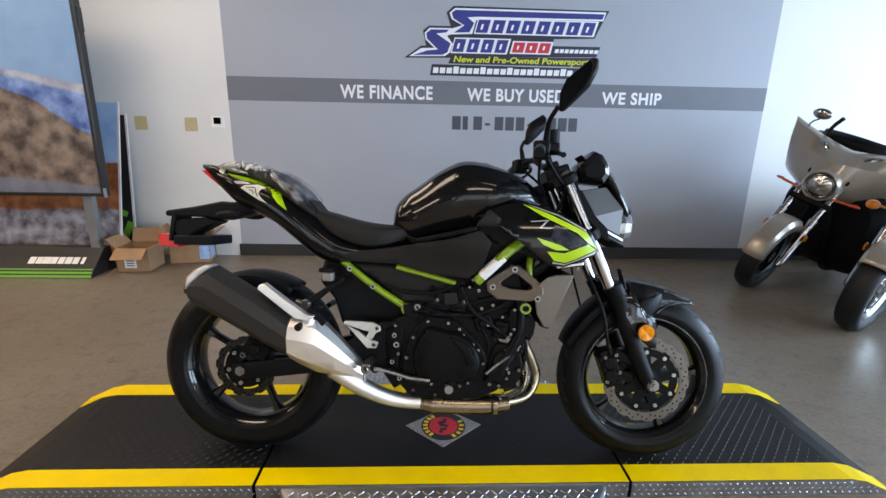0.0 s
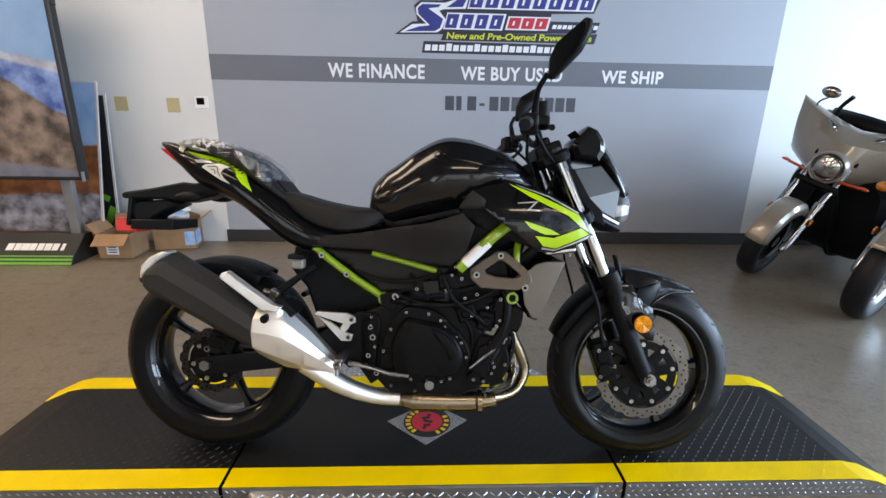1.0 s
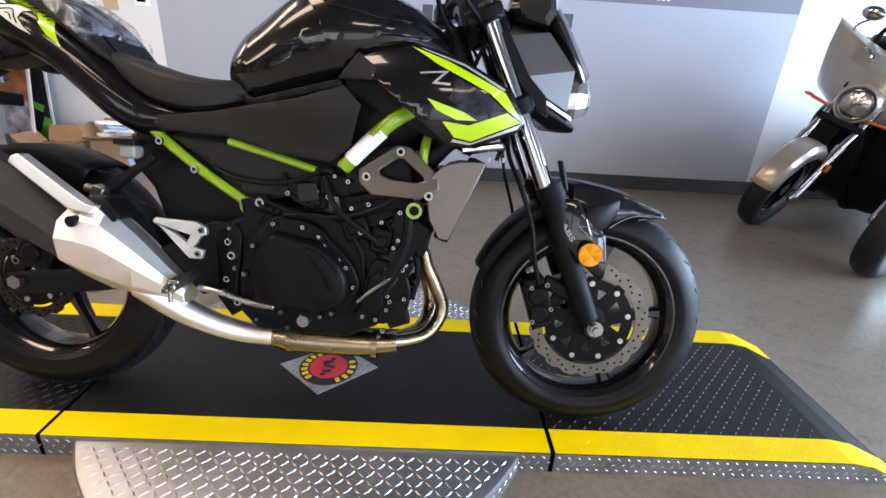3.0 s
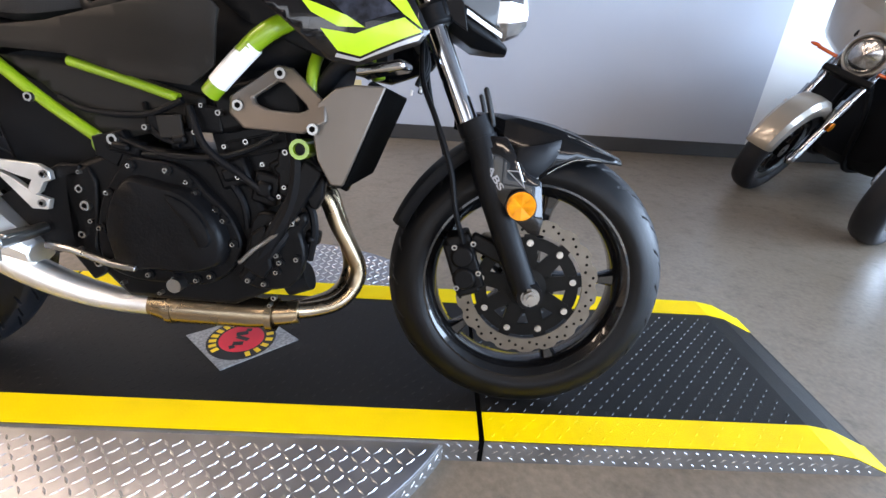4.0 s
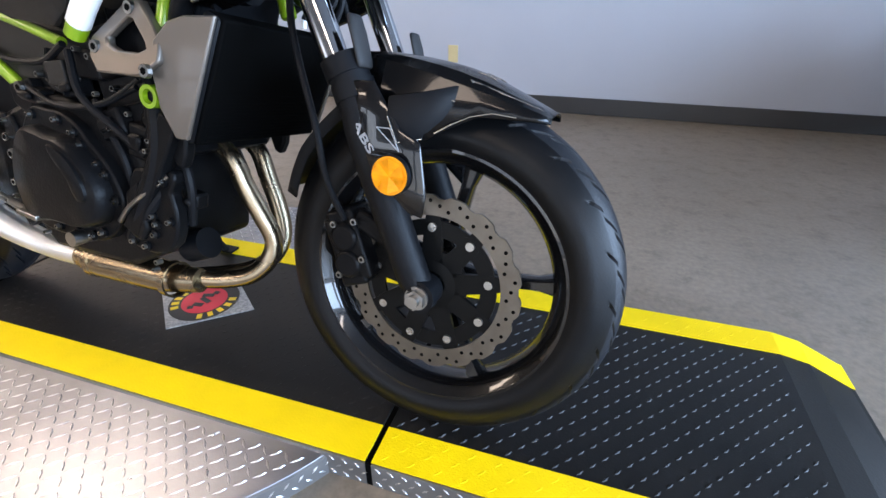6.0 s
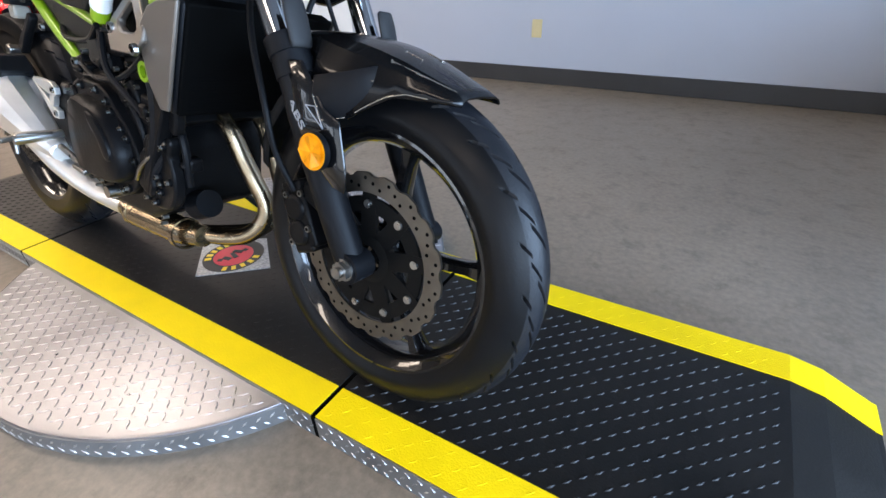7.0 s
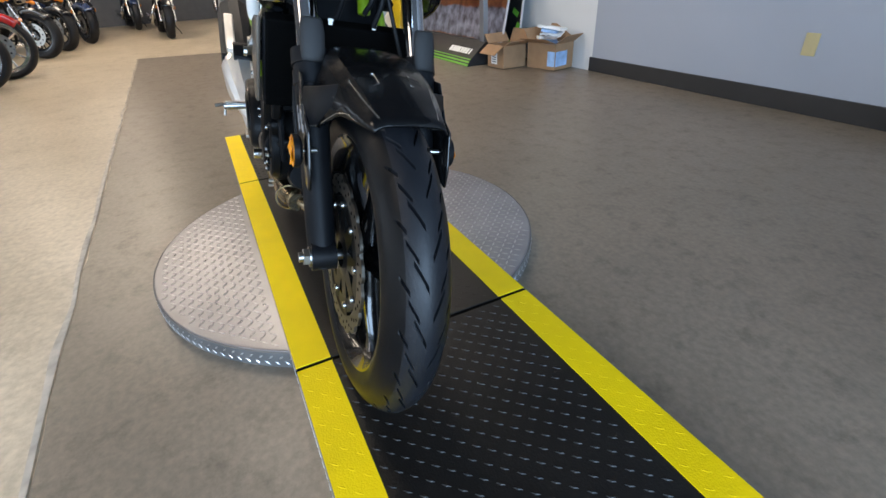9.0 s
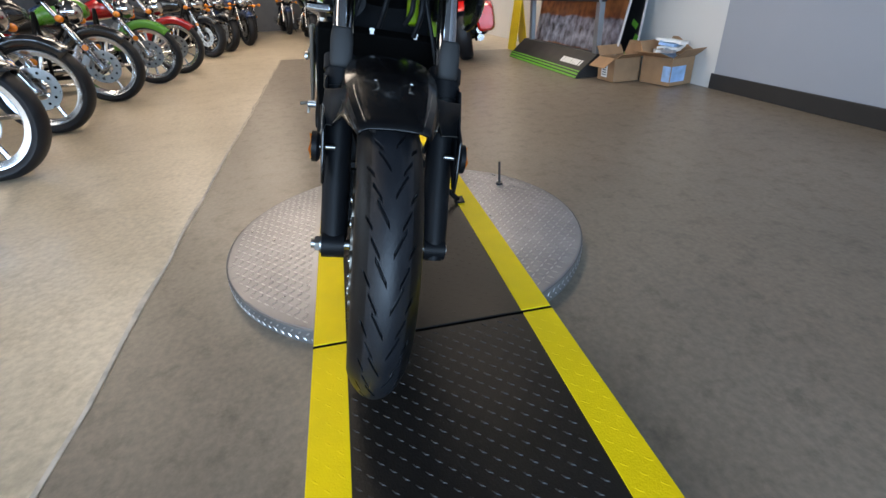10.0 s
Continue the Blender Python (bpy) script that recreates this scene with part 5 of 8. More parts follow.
# bright rods that put glints on the edges round the flank's facets
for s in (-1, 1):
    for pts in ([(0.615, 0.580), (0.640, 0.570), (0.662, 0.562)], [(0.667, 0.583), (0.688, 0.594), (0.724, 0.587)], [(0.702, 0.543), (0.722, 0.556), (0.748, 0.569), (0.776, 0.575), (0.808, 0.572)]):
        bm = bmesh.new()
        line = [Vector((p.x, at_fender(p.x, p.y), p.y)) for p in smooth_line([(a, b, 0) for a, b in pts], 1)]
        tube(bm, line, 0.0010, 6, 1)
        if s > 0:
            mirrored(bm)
        part("edge_glint_line", bm, EDGEGLINT, fender, "bright line for the glint on a mudguard facet's edge")
bpy.context.view_layer.update()
LETTERSILVER = mat("dim_silver_print", (0.26, 0.26, 0.27), 0.4, var=0.1)
abs_m = bike.matrix_world @ pose(0.584, -0.1185, 0.549) @ pose(0, 0, 0, 0, 55, 0) @ pose(0, 0, 0, 90, 0, 0)
letters("ABS", 0.0165, abs_m, LETTERSILVER, fender, "abs_lettering", width=0.051, bold=0.0003, depth=0.0004)

bm = bmesh.new()
corner = [(0.625, -0.1190, 0.546), (0.646, -0.1190, 0.546), (0.660, -0.1190, 0.516)]
for a, b in zip(corner, corner[1:] + corner[:1]):
    rod(bm, a, b, 0.0009, seg=6)
part("outline_mark", bm, LETTERSILVER, fender, "thin silver outline mark")

# front brake caliper and hose
bm = bmesh.new()
for dx, dz, sx, sz in ((0, 0, 0.060, 0.11), (-0.012, 0.045, 0.05, 0.04), (0.010, -0.045, 0.05, 0.035)):
    box(bm, sx, 0.060, sz, 0.560 + dx, -0.060, 0.345 + dz, 0, -20, 0)
rod(bm, (0.555, -0.096, 0.365), (0.555, -0.028, 0.365), 0.024, seg=20)
rod(bm, (0.562, -0.096, 0.320), (0.562, -0.028, 0.320), 0.024, seg=20)
box(bm, 0.08, 0.018, 0.035, 0.605, -0.076, 0.385, 0, 25, 0)
cal = part("brake_caliper", bm, ENGINE, bike, "black brake caliper", modifiers=[BEVEL(0.006)])
for px, pz in ((0.538, 0.385), (0.575, 0.395), (0.548, 0.300), (0.590, 0.335)):
    bm = bmesh.new()
    bolt(bm, (px, -0.092, pz), 0.006)
    part("caliper_bolt", bm, STEEL, cal)
bm = bmesh.new()
tube(bm, [(0.555, -0.09, 0.395), (0.535, -0.108, 0.46), (0.520, -0.112, 0.54), (0.485, -0.100, 0.63), (0.455, -0.075, 0.70), (0.445, -0.05, 0.80), (0.40, -0.02, 0.95)], 0.0055, 8)
part("brake_hose", bm, SATIN, bike, "black brake hose")
bm = bmesh.new()
tube(bm, [(0.52, 0.095, 0.45), (0.50, 0.12, 0.55), (0.465, 0.10, 0.66), (0.44, 0.06, 0.80)], 0.0045, 8)
part("sensor_cable", bm, SATIN, bike)

# fuel tank: sections with a shoulder crease and a knee crease
def creased(bm, stations, shape, steps=5):
    """A body along x from stations (x, z_low, z_high, half_width); shape: (across, up) of one half from the top down."""
    st = np.array(stations)
    loops = []
    for t in np.linspace(0, len(st) - 1, (len(st) - 1) * steps + 1):
        i = min(int(t), len(st) - 2)
        f = t - i
        p0, p1, p2, p3 = st[max(i - 1, 0)], st[i], st[i + 1], st[min(i + 2, len(st) - 1)]
        x, zl, zh, hw = (2 * f ** 3 - 3 * f * f + 1) * p1 + (f ** 3 - 2 * f * f + f) * (p2 - p0) / 2 + (-2 * f ** 3 + 3 * f * f) * p2 + (f ** 3 - f * f) * (p3 - p1) / 2
        m, h = (zl + zh) / 2, (zh - zl) / 2
        loops.append([(x, -a * hw, m + b * h) for a, b in shape] + [(x, a * hw, m + b * h) for a, b in shape[::-1]])
    rings(bm, loops)


TANKSHAPE = [(0.10, 1.0), (0.34, 0.985), (0.56, 0.93), (0.72, 0.82), (0.80, 0.70), (0.93, 0.40), (0.985, 0.16), (1.0, -0.05), (0.965, -0.28), (0.86, -0.58), (0.74, -0.84), (0.55, -1.0), (0.2, -1.0)]
bm = bmesh.new()
creased(bm, [(-0.198, 0.800, 0.862, 0.060), (-0.186, 0.780, 0.897, 0.092), (-0.155, 0.766, 0.930, 0.114), (-0.115, 0.768, 0.958, 0.130), (-0.04, 0.790, 1.012, 0.150), (0.036, 0.800, 1.046, 0.160), (0.112, 0.815, 1.041, 0.160), (0.188, 0.835, 1.018, 0.146), (0.247, 0.850, 0.992, 0.118), (0.310, 0.862, 0.942, 0.075)], TANKSHAPE)
tank = part("fuel_tank", bm, GLOSS, bike, "gloss black sculpted fuel tank", angle=17)
bm = bmesh.new()
lathe(bm, [(0.0, 0.010), (0.030, 0.010), (0.036, 0.004), (0.036, -0.004), (0.0, -0.004)], (0.10, 0, 1.034), 32, "Z", closed=False)
part("fuel_cap", bm, SATIN, tank)
at_tank = on_body(tank, lift=0.004)
for s in (-1, 1):
    # the raised front flank, whose rear edge borders the knee hollow
    outline = [(0.006, 0.982), (0.040, 1.000), (0.100, 1.016), (0.180, 0.992), (0.250, 0.955), (0.262, 0.925), (0.165, 0.920), (0.118, 0.890), (0.090, 0.840), (0.070, 0.842), (0.052, 0.895), (0.032, 0.948)]
    bm = skin(outline, at_tank)
    if s > 0:
        mirrored(bm)
    part("tank_flank", bm, GLOSS, tank, modifiers=[SOLID(0.014, 0.0), BEVEL(0.005, 3)])
    outline = [(0.035, 0.984), (0.100, 0.996), (0.170, 0.976), (0.225, 0.950), (0.160, 0.948), (0.100, 0.962), (0.055, 0.968)]
    bm = skin(outline, lambda x, z: at_tank(x, z) - 0.008)
    if s > 0:
        mirrored(bm)
    part("tank_ridge", bm, GLOSS, tank, modifiers=[SOLID(0.008, 0.0), BEVEL(0.003, 2)])
    # matt panel between the tank and the shroud
    outline = [(0.080, 0.826), (0.122, 0.880), (0.160, 0.852), (0.156, 0.826)]
    bm = skin(outline, lambda x, z: -0.176)
    if s > 0:
        mirrored(bm)
    part("knee_panel", bm, GREYPLASTIC, tank, "matt charcoal knee panel", modifiers=[SOLID(0.012, 0.0), BEVEL(0.002, 1)])
    outline = [(-0.145, 0.790), (-0.115, 0.780), (0.0, 0.806), (0.082, 0.826), (0.085, 0.812), (0.0, 0.790), (-0.115, 0.762), (-0.135, 0.770)]
    bm = skin(outline, lambda x, z: -ramp_value(x, [(-0.15, 0.112), (-0.10, 0.132), (0.0, 0.156), (0.09, 0.165)]))
    if s > 0:
        mirrored(bm)
    part("tank_trim", bm, SATIN, tank, modifiers=[SOLID(0.014, 0.0), BEVEL(0.002, 1)])
    bm = bmesh.new()
    pts = [(-0.112, -0.140, 0.786), (-0.04, -0.158, 0.801), (0.03, -0.168, 0.815), (0.085, -0.174, 0.823), (0.13, -0.172, 0.822)]
    tube(bm, [(px, py * -s * -1 if s < 0 else -py, pz) for px, py, pz in pts], 0.0022, 6, 4)
    part("trim_line", bm, SILVERTAPE, tank, "thin silver trim line")

# tank shroud with lime graphics
def shroud_y(x, z):
    return -0.198 + 3.6 * max(0, z - 0.79) ** 2 + 4.0 * max(0, 0.775 - z) ** 2 + 0.66 * max(0, 0.32 - x) ** 2 + 2.6 * max(0, x - 0.38) ** 2


def cheek(outline, lift, step=0.02):
    return skin(outline, lambda x, z: shroud_y(x, z) - lift, step)


SHROUD = [(0.100, 0.880), (0.139, 0.899), (0.231, 0.905), (0.340, 0.870), (0.432, 0.821), (0.468, 0.762), (0.453, 0.742), (0.360, 0.706), (0.314, 0.711), (0.251, 0.757), (0.196, 0.796), (0.140, 0.838)]
GRAPHICS = [
    ("lime_graphic", LIME, [(0.228, 0.901), (0.306, 0.871), (0.425, 0.814), (0.461, 0.763), (0.432, 0.780), (0.394, 0.811), (0.286, 0.863)]),
    ("lime_graphic", LIME, [(0.460, 0.759), (0.363, 0.716), (0.327, 0.722), (0.302, 0.752), (0.356, 0.747), (0.432, 0.776)]),
    ("lime_graphic", LIME, [(0.269, 0.795), (0.344, 0.772), (0.372, 0.757), (0.330, 0.756), (0.288, 0.774)]),
    ("silver_edge", SILVERTAPE, [(0.463, 0.757), (0.363, 0.7125), (0.325, 0.7185), (0.322, 0.713), (0.360, 0.7085), (0.455, 0.746)]),
    ("silver_edge", SILVERTAPE, [(0.245, 0.900), (0.340, 0.867), (0.425, 0.8205), (0.422, 0.8165), (0.340, 0.862), (0.262, 0.891)]),
]
ZIG = [(0.250, 0.846), (0.310, 0.851), (0.286, 0.828), (0.314, 0.826), (0.312, 0.822), (0.276, 0.8235), (0.298, 0.8465), (0.252, 0.8425)]
NAVYPRINT = mat("dark_pattern_print", (0.02, 0.024, 0.036), 0.35, var=0.8, scale=60, coat=0.25, spec=0.15)
for s in (-1, 1):
    bm = cheek(SHROUD, 0.0)
    if s > 0:
        mirrored(bm)
    sh = part("tank_shroud", bm, GLOSS, bike, "gloss black tank shroud with lime-green graphics", angle=40, modifiers=[SOLID(0.010, 1.0 if s < 0 else 1.0), BEVEL(0.002, 1)])
    for nm, m, outline in GRAPHICS:
        bm = cheek(outline, 0.0125)
        if s > 0:
            mirrored(bm)
        part(nm, bm, m, sh, "lime-green graphic" if m == LIME else "silver edge line", angle=40)
    for nm, m, outline in (("pattern_graphic", NAVYPRINT, [(0.325, 0.838), (0.392, 0.807), (0.424, 0.783), (0.358, 0.760), (0.312, 0.796)]), ("chrome_mark", SILVERTAPE, ZIG)):
        bm = cheek(outline, 0.0122)
        if s > 0:
            mirrored(bm)
        part(nm, bm, m, sh, angle=40)
    # lower inner cowl behind the shroud
    outline = [(0.110, 0.880), (0.180, 0.830), (0.250, 0.765), (0.330, 0.728), (0.300, 0.712), (0.235, 0.735), (0.150, 0.770), (0.085, 0.815), (0.09, 0.86)]
    bm = skin(outline, lambda x, z: -0.122)
    if s > 0:
        mirrored(bm)
    part("inner_cowl", bm, SATIN, bike, "black plastic inner cowl", modifiers=[SOLID(0.02, 0.0), BEVEL(0.003, 1)])

# air intake gap between shrouds, steering head and frame
bm = bmesh.new()
loft_x(bm, [(0.05, 0.66, 0.86, 0.10), (0.15, 0.67, 0.87, 0.12), (0.26, 0.70, 0.88, 0.11), (0.33, 0.76, 0.89, 0.06)], power=3.5)
part("airbox", bm, SATIN, bike, "black airbox")
bm = bmesh.new()
rod(bm, (0.375, 0, 0.79), (0.300, 0, 0.97), 0.034, seg=24)
part("steering_head", bm, SATIN, bike, "black steering head")


def frame_tube(name, pts, r, material=LIMESHADED, label="", steps=5):
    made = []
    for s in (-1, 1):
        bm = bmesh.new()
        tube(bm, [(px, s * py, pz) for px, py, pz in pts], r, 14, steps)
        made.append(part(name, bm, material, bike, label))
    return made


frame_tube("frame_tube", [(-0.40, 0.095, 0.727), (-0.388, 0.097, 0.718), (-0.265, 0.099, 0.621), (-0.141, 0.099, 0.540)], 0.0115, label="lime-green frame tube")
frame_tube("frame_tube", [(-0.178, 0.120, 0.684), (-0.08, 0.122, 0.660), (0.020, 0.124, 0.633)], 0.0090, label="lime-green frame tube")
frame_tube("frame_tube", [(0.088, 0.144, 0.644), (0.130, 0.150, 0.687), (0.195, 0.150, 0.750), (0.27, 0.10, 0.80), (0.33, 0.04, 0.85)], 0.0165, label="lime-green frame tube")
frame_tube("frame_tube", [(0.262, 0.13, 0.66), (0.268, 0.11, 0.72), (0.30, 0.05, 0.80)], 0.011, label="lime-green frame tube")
frame_tube("white_sleeve", [(0.105, 0.147, 0.662), (0.130, 0.1505, 0.687), (0.172, 0.1525, 0.728)], 0.0178, WHITE, "white wrapped sleeve on the frame tube", 4)
for s in (-1, 1):
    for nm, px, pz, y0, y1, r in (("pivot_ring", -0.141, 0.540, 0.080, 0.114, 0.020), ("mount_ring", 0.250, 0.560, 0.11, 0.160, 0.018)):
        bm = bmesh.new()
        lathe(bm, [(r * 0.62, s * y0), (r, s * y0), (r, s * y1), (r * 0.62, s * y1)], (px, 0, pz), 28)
        ring = part(nm, bm, LIMESHADED, bike, "lime-green mounting ring")
        bm = bmesh.new()
        rod(bm, (px, s * y0, pz), (px, s * (y1 - 0.008), pz), r * 0.6, seg=6)
        part("ring_bolt", bm, ENGINE, ring)
    bm = bmesh.new()
    bolt(bm, (-0.105, s * 0.128, 0.552), 0.011, (0, s, 0), 0.008)
    part("frame_bolt", bm, STEEL, bike)
    bm = bmesh.new()
    prism(bm, [(-0.155, 0.555), (-0.095, 0.570), (-0.085, 0.545), (-0.11, 0.50), (-0.15, 0.52)], s * 0.098, s * 0.122)
    part("frame_gusset", bm, ENGINE, bike, modifiers=[BEVEL(0.003)])
    for px, pz in ((-0.345, 0.690), (-0.268, 0.632)):
        bm = bmesh.new()
        bolt(bm, (px + 0.012, s * 0.125, pz - 0.015), 0.009, (0, s, 0), 0.006)
        part("frame_bolt", bm, STEEL, bike)

# black mounts in front of the cylinder head
for s in (-1, 1):
    bm = bmesh.new()
    prism(bm, [(0.200, 0.556), (0.262, 0.545), (0.290, 0.506), (0.284, 0.470), (0.272, 0.446), (0.258, 0.452), (0.244, 0.492), (0.226, 0.462), (0.200, 0.470)], s * 0.112, s * 0.134)
    part("engine_mount", bm, ENGINE, bike, "black engine mount plate", modifiers=[BEVEL(0.005, 2)])
    bm = bmesh.new()
    bolt(bm, (0.272, s * 0.134, 0.505), 0.006, (0, s, 0), 0.005)
    part("mount_bolt", bm, STEEL, bike)

# silver-grey bracket triangle and the radiator covers
for s in (-1, 1):
    y = lambda px, pz: s * (0.143 + 0.143 * (px - 0.141) - 0.368 * (pz - 0.628))
    bm = bmesh.new()
    outer = [(0.120, 0.642), (0.204, 0.701), (0.232, 0.697), (0.300, 0.640), (0.304, 0.610), (0.263, 0.588), (0.154, 0.590), (0.124, 0.614)]
    inner = [(0.166, 0.643), (0.208, 0.672), (0.221, 0.671), (0.264, 0.637), (0.270, 0.628), (0.252, 0.622), (0.198, 0.624), (0.172, 0.632)]
    rows = [[bm.verts.new((px, y(px, pz) + dy, pz)) for px, pz in loop] for loop, dy in ((outer, 0.008), (outer, -0.008), (inner, -0.008), (inner, 0.008))]
    for a, b in zip(rows, rows[1:] + rows[:1]):
        for i in range(8):
            bm.faces.new((a[i], a[(i + 1) % 8], b[(i + 1) % 8], b[i]))
    br = part("engine_bracket", bm, TITAN, bike, "titanium-grey triangular engine bracket", modifiers=[BEVEL(0.004)])
    for px, pz in ((0.141, 0.628), (0.213, 0.686), (0.282, 0.597)):
        bm = bmesh.new()
        bolt(bm, (px, y(px, pz) + s * 0.006, pz), 0.0105, (0, s, 0), 0.007)
        part("bracket_bolt", bm, STEEL, br)
    RADC = [(0.286, 0.640), (0.316, 0.666), (0.345, 0.674), (0.402, 0.675), (0.330, 0.501), (0.308, 0.502), (0.284, 0.545), (0.276, 0.600)]
    bm = bmesh.new()
    prism(bm, RADC, -0.004, 0.004)
    for v in bm.verts:
        v.co.y = v.co.y - 0.164 - 0.03 * (0.36 - v.co.x)
    if s > 0:
        mirrored(bm)
    part("radiator_cover", bm, TITAN, bike, "titanium-grey radiator side cover", modifiers=[BEVEL(0.003, 2)])
bm = bmesh.new()
box(bm, 0.034, 0.30, 0.196, 0.350, 0, 0.588, 0, 23, 0)
rad = part("radiator", bm, DARKGAP, bike, "black radiator with fine fins", modifiers=[BEVEL(0.004)])
bm = bmesh.new()
for k in range(30):
    z = -0.092 + k * 0.0063
    box(bm, 0.004, 0.27, 0.0012, 0.3645 + math.sin(radians(22)) * z, 0, 0.584 + z * math.cos(radians(22)))
tagged(part("fin_pattern", bm, DARKGAP, rad, angle=0), kind="stuff")
for yy in (-0.146, 0.146):
    bm = bmesh.new()
    box(bm, 0.030, 0.018, 0.196, 0.346, yy, 0.588, 0, 23, 0)
    part("radiator_tank", bm, SATIN, rad, modifiers=[BEVEL(0.006)])
bm = bmesh.new()
tube(bm, [(0.37, -0.12, 0.70), (0.33, -0.13, 0.715), (0.29, -0.12, 0.68), (0.24, -0.09, 0.62)], 0.016, 12)
part("coolant_hose", bm, SATIN, bike, "black coolant hose")
bm = bmesh.new()
box(bm, 0.09, 0.055, 0.018, 0.392, -0.135, 0.705, 0, -10, -12)
part("horn_bracket", bm, CHROME, bike, "bright metal horn bracket", modifiers=[BEVEL(0.006)])
bm = bmesh.new()
rod(bm, (0.375, -0.085, 0.735), (0.395, -0.085, 0.735), 0.036, seg=28)
part("horn", bm, SATIN, bike)

# side covers
for s in (-1, 1):
    outline = [(-0.365, 0.728), (-0.20, 0.748), (-0.115, 0.764), (0.0, 0.782), (0.095, 0.812), (0.13, 0.775), (0.105, 0.690), (0.06, 0.655), (-0.06, 0.665), (-0.17, 0.695), (-0.30, 0.700), (-0.335, 0.702)]
    bm = skin(outline, lambda x, z: -0.118 - 0.035 * min(1, max(0, (x + 0.30) / 0.35)) - 0.03 * min(1, max(0, (z - 0.68) / 0.08)) * min(1, max(0, (x + 0.2) / 0.2)))
    if s > 0:
        mirrored(bm)
    part("side_cover", bm, GREYPLASTIC, bike, "matt charcoal side cover", angle=50, modifiers=[SOLID(0.008, 0.0), BEVEL(0.002, 1)])
    outline = [(-0.33, 0.69), (-0.17, 0.690), (0.0, 0.650), (0.055, 0.640), (0.05, 0.600), (-0.02, 0.575), (-0.10, 0.555), (-0.15, 0.560), (-0.25, 0.640)]
    bm = skin(outline, lambda x, z: -0.092)
    if s > 0:
        mirrored(bm)
    part("inner_cover", bm, GREYPLASTIC, bike, "matt charcoal inner cover", modifiers=[SOLID(0.01, 0.0)])
bm = bmesh.new()
loft_x(bm, [(-0.36, 0.66, 0.74, 0.08), (-0.2, 0.62, 0.76, 0.085), (0.0, 0.58, 0.79, 0.085), (0.1, 0.58, 0.80, 0.085)], power=4)
part("under_tray", bm, SATIN, bike)

# seat, pillion seat and tail
SEATSHAPE = [(0.10, 1.0), (0.50, 0.98), (0.76, 0.90), (0.90, 0.72), (0.96, 0.50), (0.99, 0.10), (1.0, -0.35), (0.97, -0.80), (0.85, -1.0), (0.2, -1.0)]
bm = bmesh.new()
creased(bm, [(-0.455, 0.835, 0.868, 0.095), (-0.42, 0.800, 0.860, 0.105), (-0.36, 0.765, 0.843, 0.118), (-0.284, 0.748, 0.828, 0.132), (-0.22, 0.752, 0.822, 0.128), (-0.16, 0.770, 0.822, 0.105), (-0.125, 0.785, 0.81, 0.08)], SEATSHAPE)
seat = part("rider_seat", bm, VINYL, bike, "black textured vinyl rider seat", angle=24)
bm = bmesh.new()
loft_x(bm, [(-0.780, 0.998, 1.016, 0.030), (-0.755, 0.992, 1.020, 0.060), (-0.70, 0.975, 1.022, 0.088), (-0.62, 0.940, 1.003, 0.106), (-0.56, 0.900, 0.972, 0.114), (-0.515, 0.865, 0.935, 0.114), (-0.482, 0.845, 0.895, 0.108), (-0.455, 0.832, 0.862, 0.098)], power=3.0)
pil = part("pillion_seat", bm, VINYL, bike, "black pillion seat under clear plastic wrap", angle=50)
bm = bmesh.new()
prism(bm, [(-0.500, 0.903), (-0.492, 0.909), (-0.452, 0.862), (-0.456, 0.850), (-0.48, 0.853)], -0.072, 0.072)
part("seat_hump_trim", bm, SATIN, pil, modifiers=[BEVEL(0.004)])
bm = bmesh.new()
loft_x(bm, [(-0.785, 0.995, 1.018, 0.040), (-0.755, 0.990, 1.021, 0.070), (-0.70, 0.972, 1.022, 0.092), (-0.62, 0.940, 1.004, 0.108), (-0.56, 0.905, 0.974, 0.116), (-0.515, 0.872, 0.938, 0.117), (-0.490, 0.858, 0.908, 0.112)], n=40, power=3.0, steps=6)
for v in bm.verts:
    p = v.co * 28
    v.co += 0.003 * noise.noise_vector(p) + 0.002 * noise.noise_vector(p * 2.7)
wrap = part("plastic_wrap", bm, WRAP, pil, "crumpled clear plastic wrap", angle=60)
bm = bmesh.new()
loft_x(bm, [(-0.615, 0.975, 1.004, 0.090), (-0.595, 0.955, 1.002, 0.112), (-0.56, 0.912, 0.988, 0.121), (-0.525, 0.884, 0.962, 0.122), (-0.500, 0.876, 0.935, 0.119), (-0.486, 0.882, 0.914, 0.105)], n=40, power=2.8, steps=7)
for v in bm.verts:
    p = v.co * 30
    v.co += 0.004 * noise.noise_vector(p) + 0.003 * noise.noise_vector(p * 2.7)
part("wrap_pocket", bm, WRAPPOCKET, pil, "shiny creased pocket of clear plastic wrap", angle=30)
bm = bmesh.new()
loft_x(bm, [(-0.818, 1.010, 1.020, 0.030), (-0.780, 1.004, 1.026, 0.060), (-0.72, 0.996, 1.028, 0.086), (-0.66, 0.984, 1.017, 0.098), (-0.622, 0.984, 1.000, 0.090)], n=36, power=3.0, steps=7)
for v in bm.verts:
    p = v.co * 34
    v.co += 0.005 * noise.noise_vector(p + Vector((7, 0, 0))) + 0.005 * noise.noise_vector(p * 2.3)
    v.co.z += 0.012 * max(0.0, noise.noise(Vector((v.co.x * 55, v.co.y * 20, 3.0))))
part("wrap_fold", bm, WRAPFOLD, pil, "bunched whitish fold of the plastic wrap", angle=0)
bm = bmesh.new()
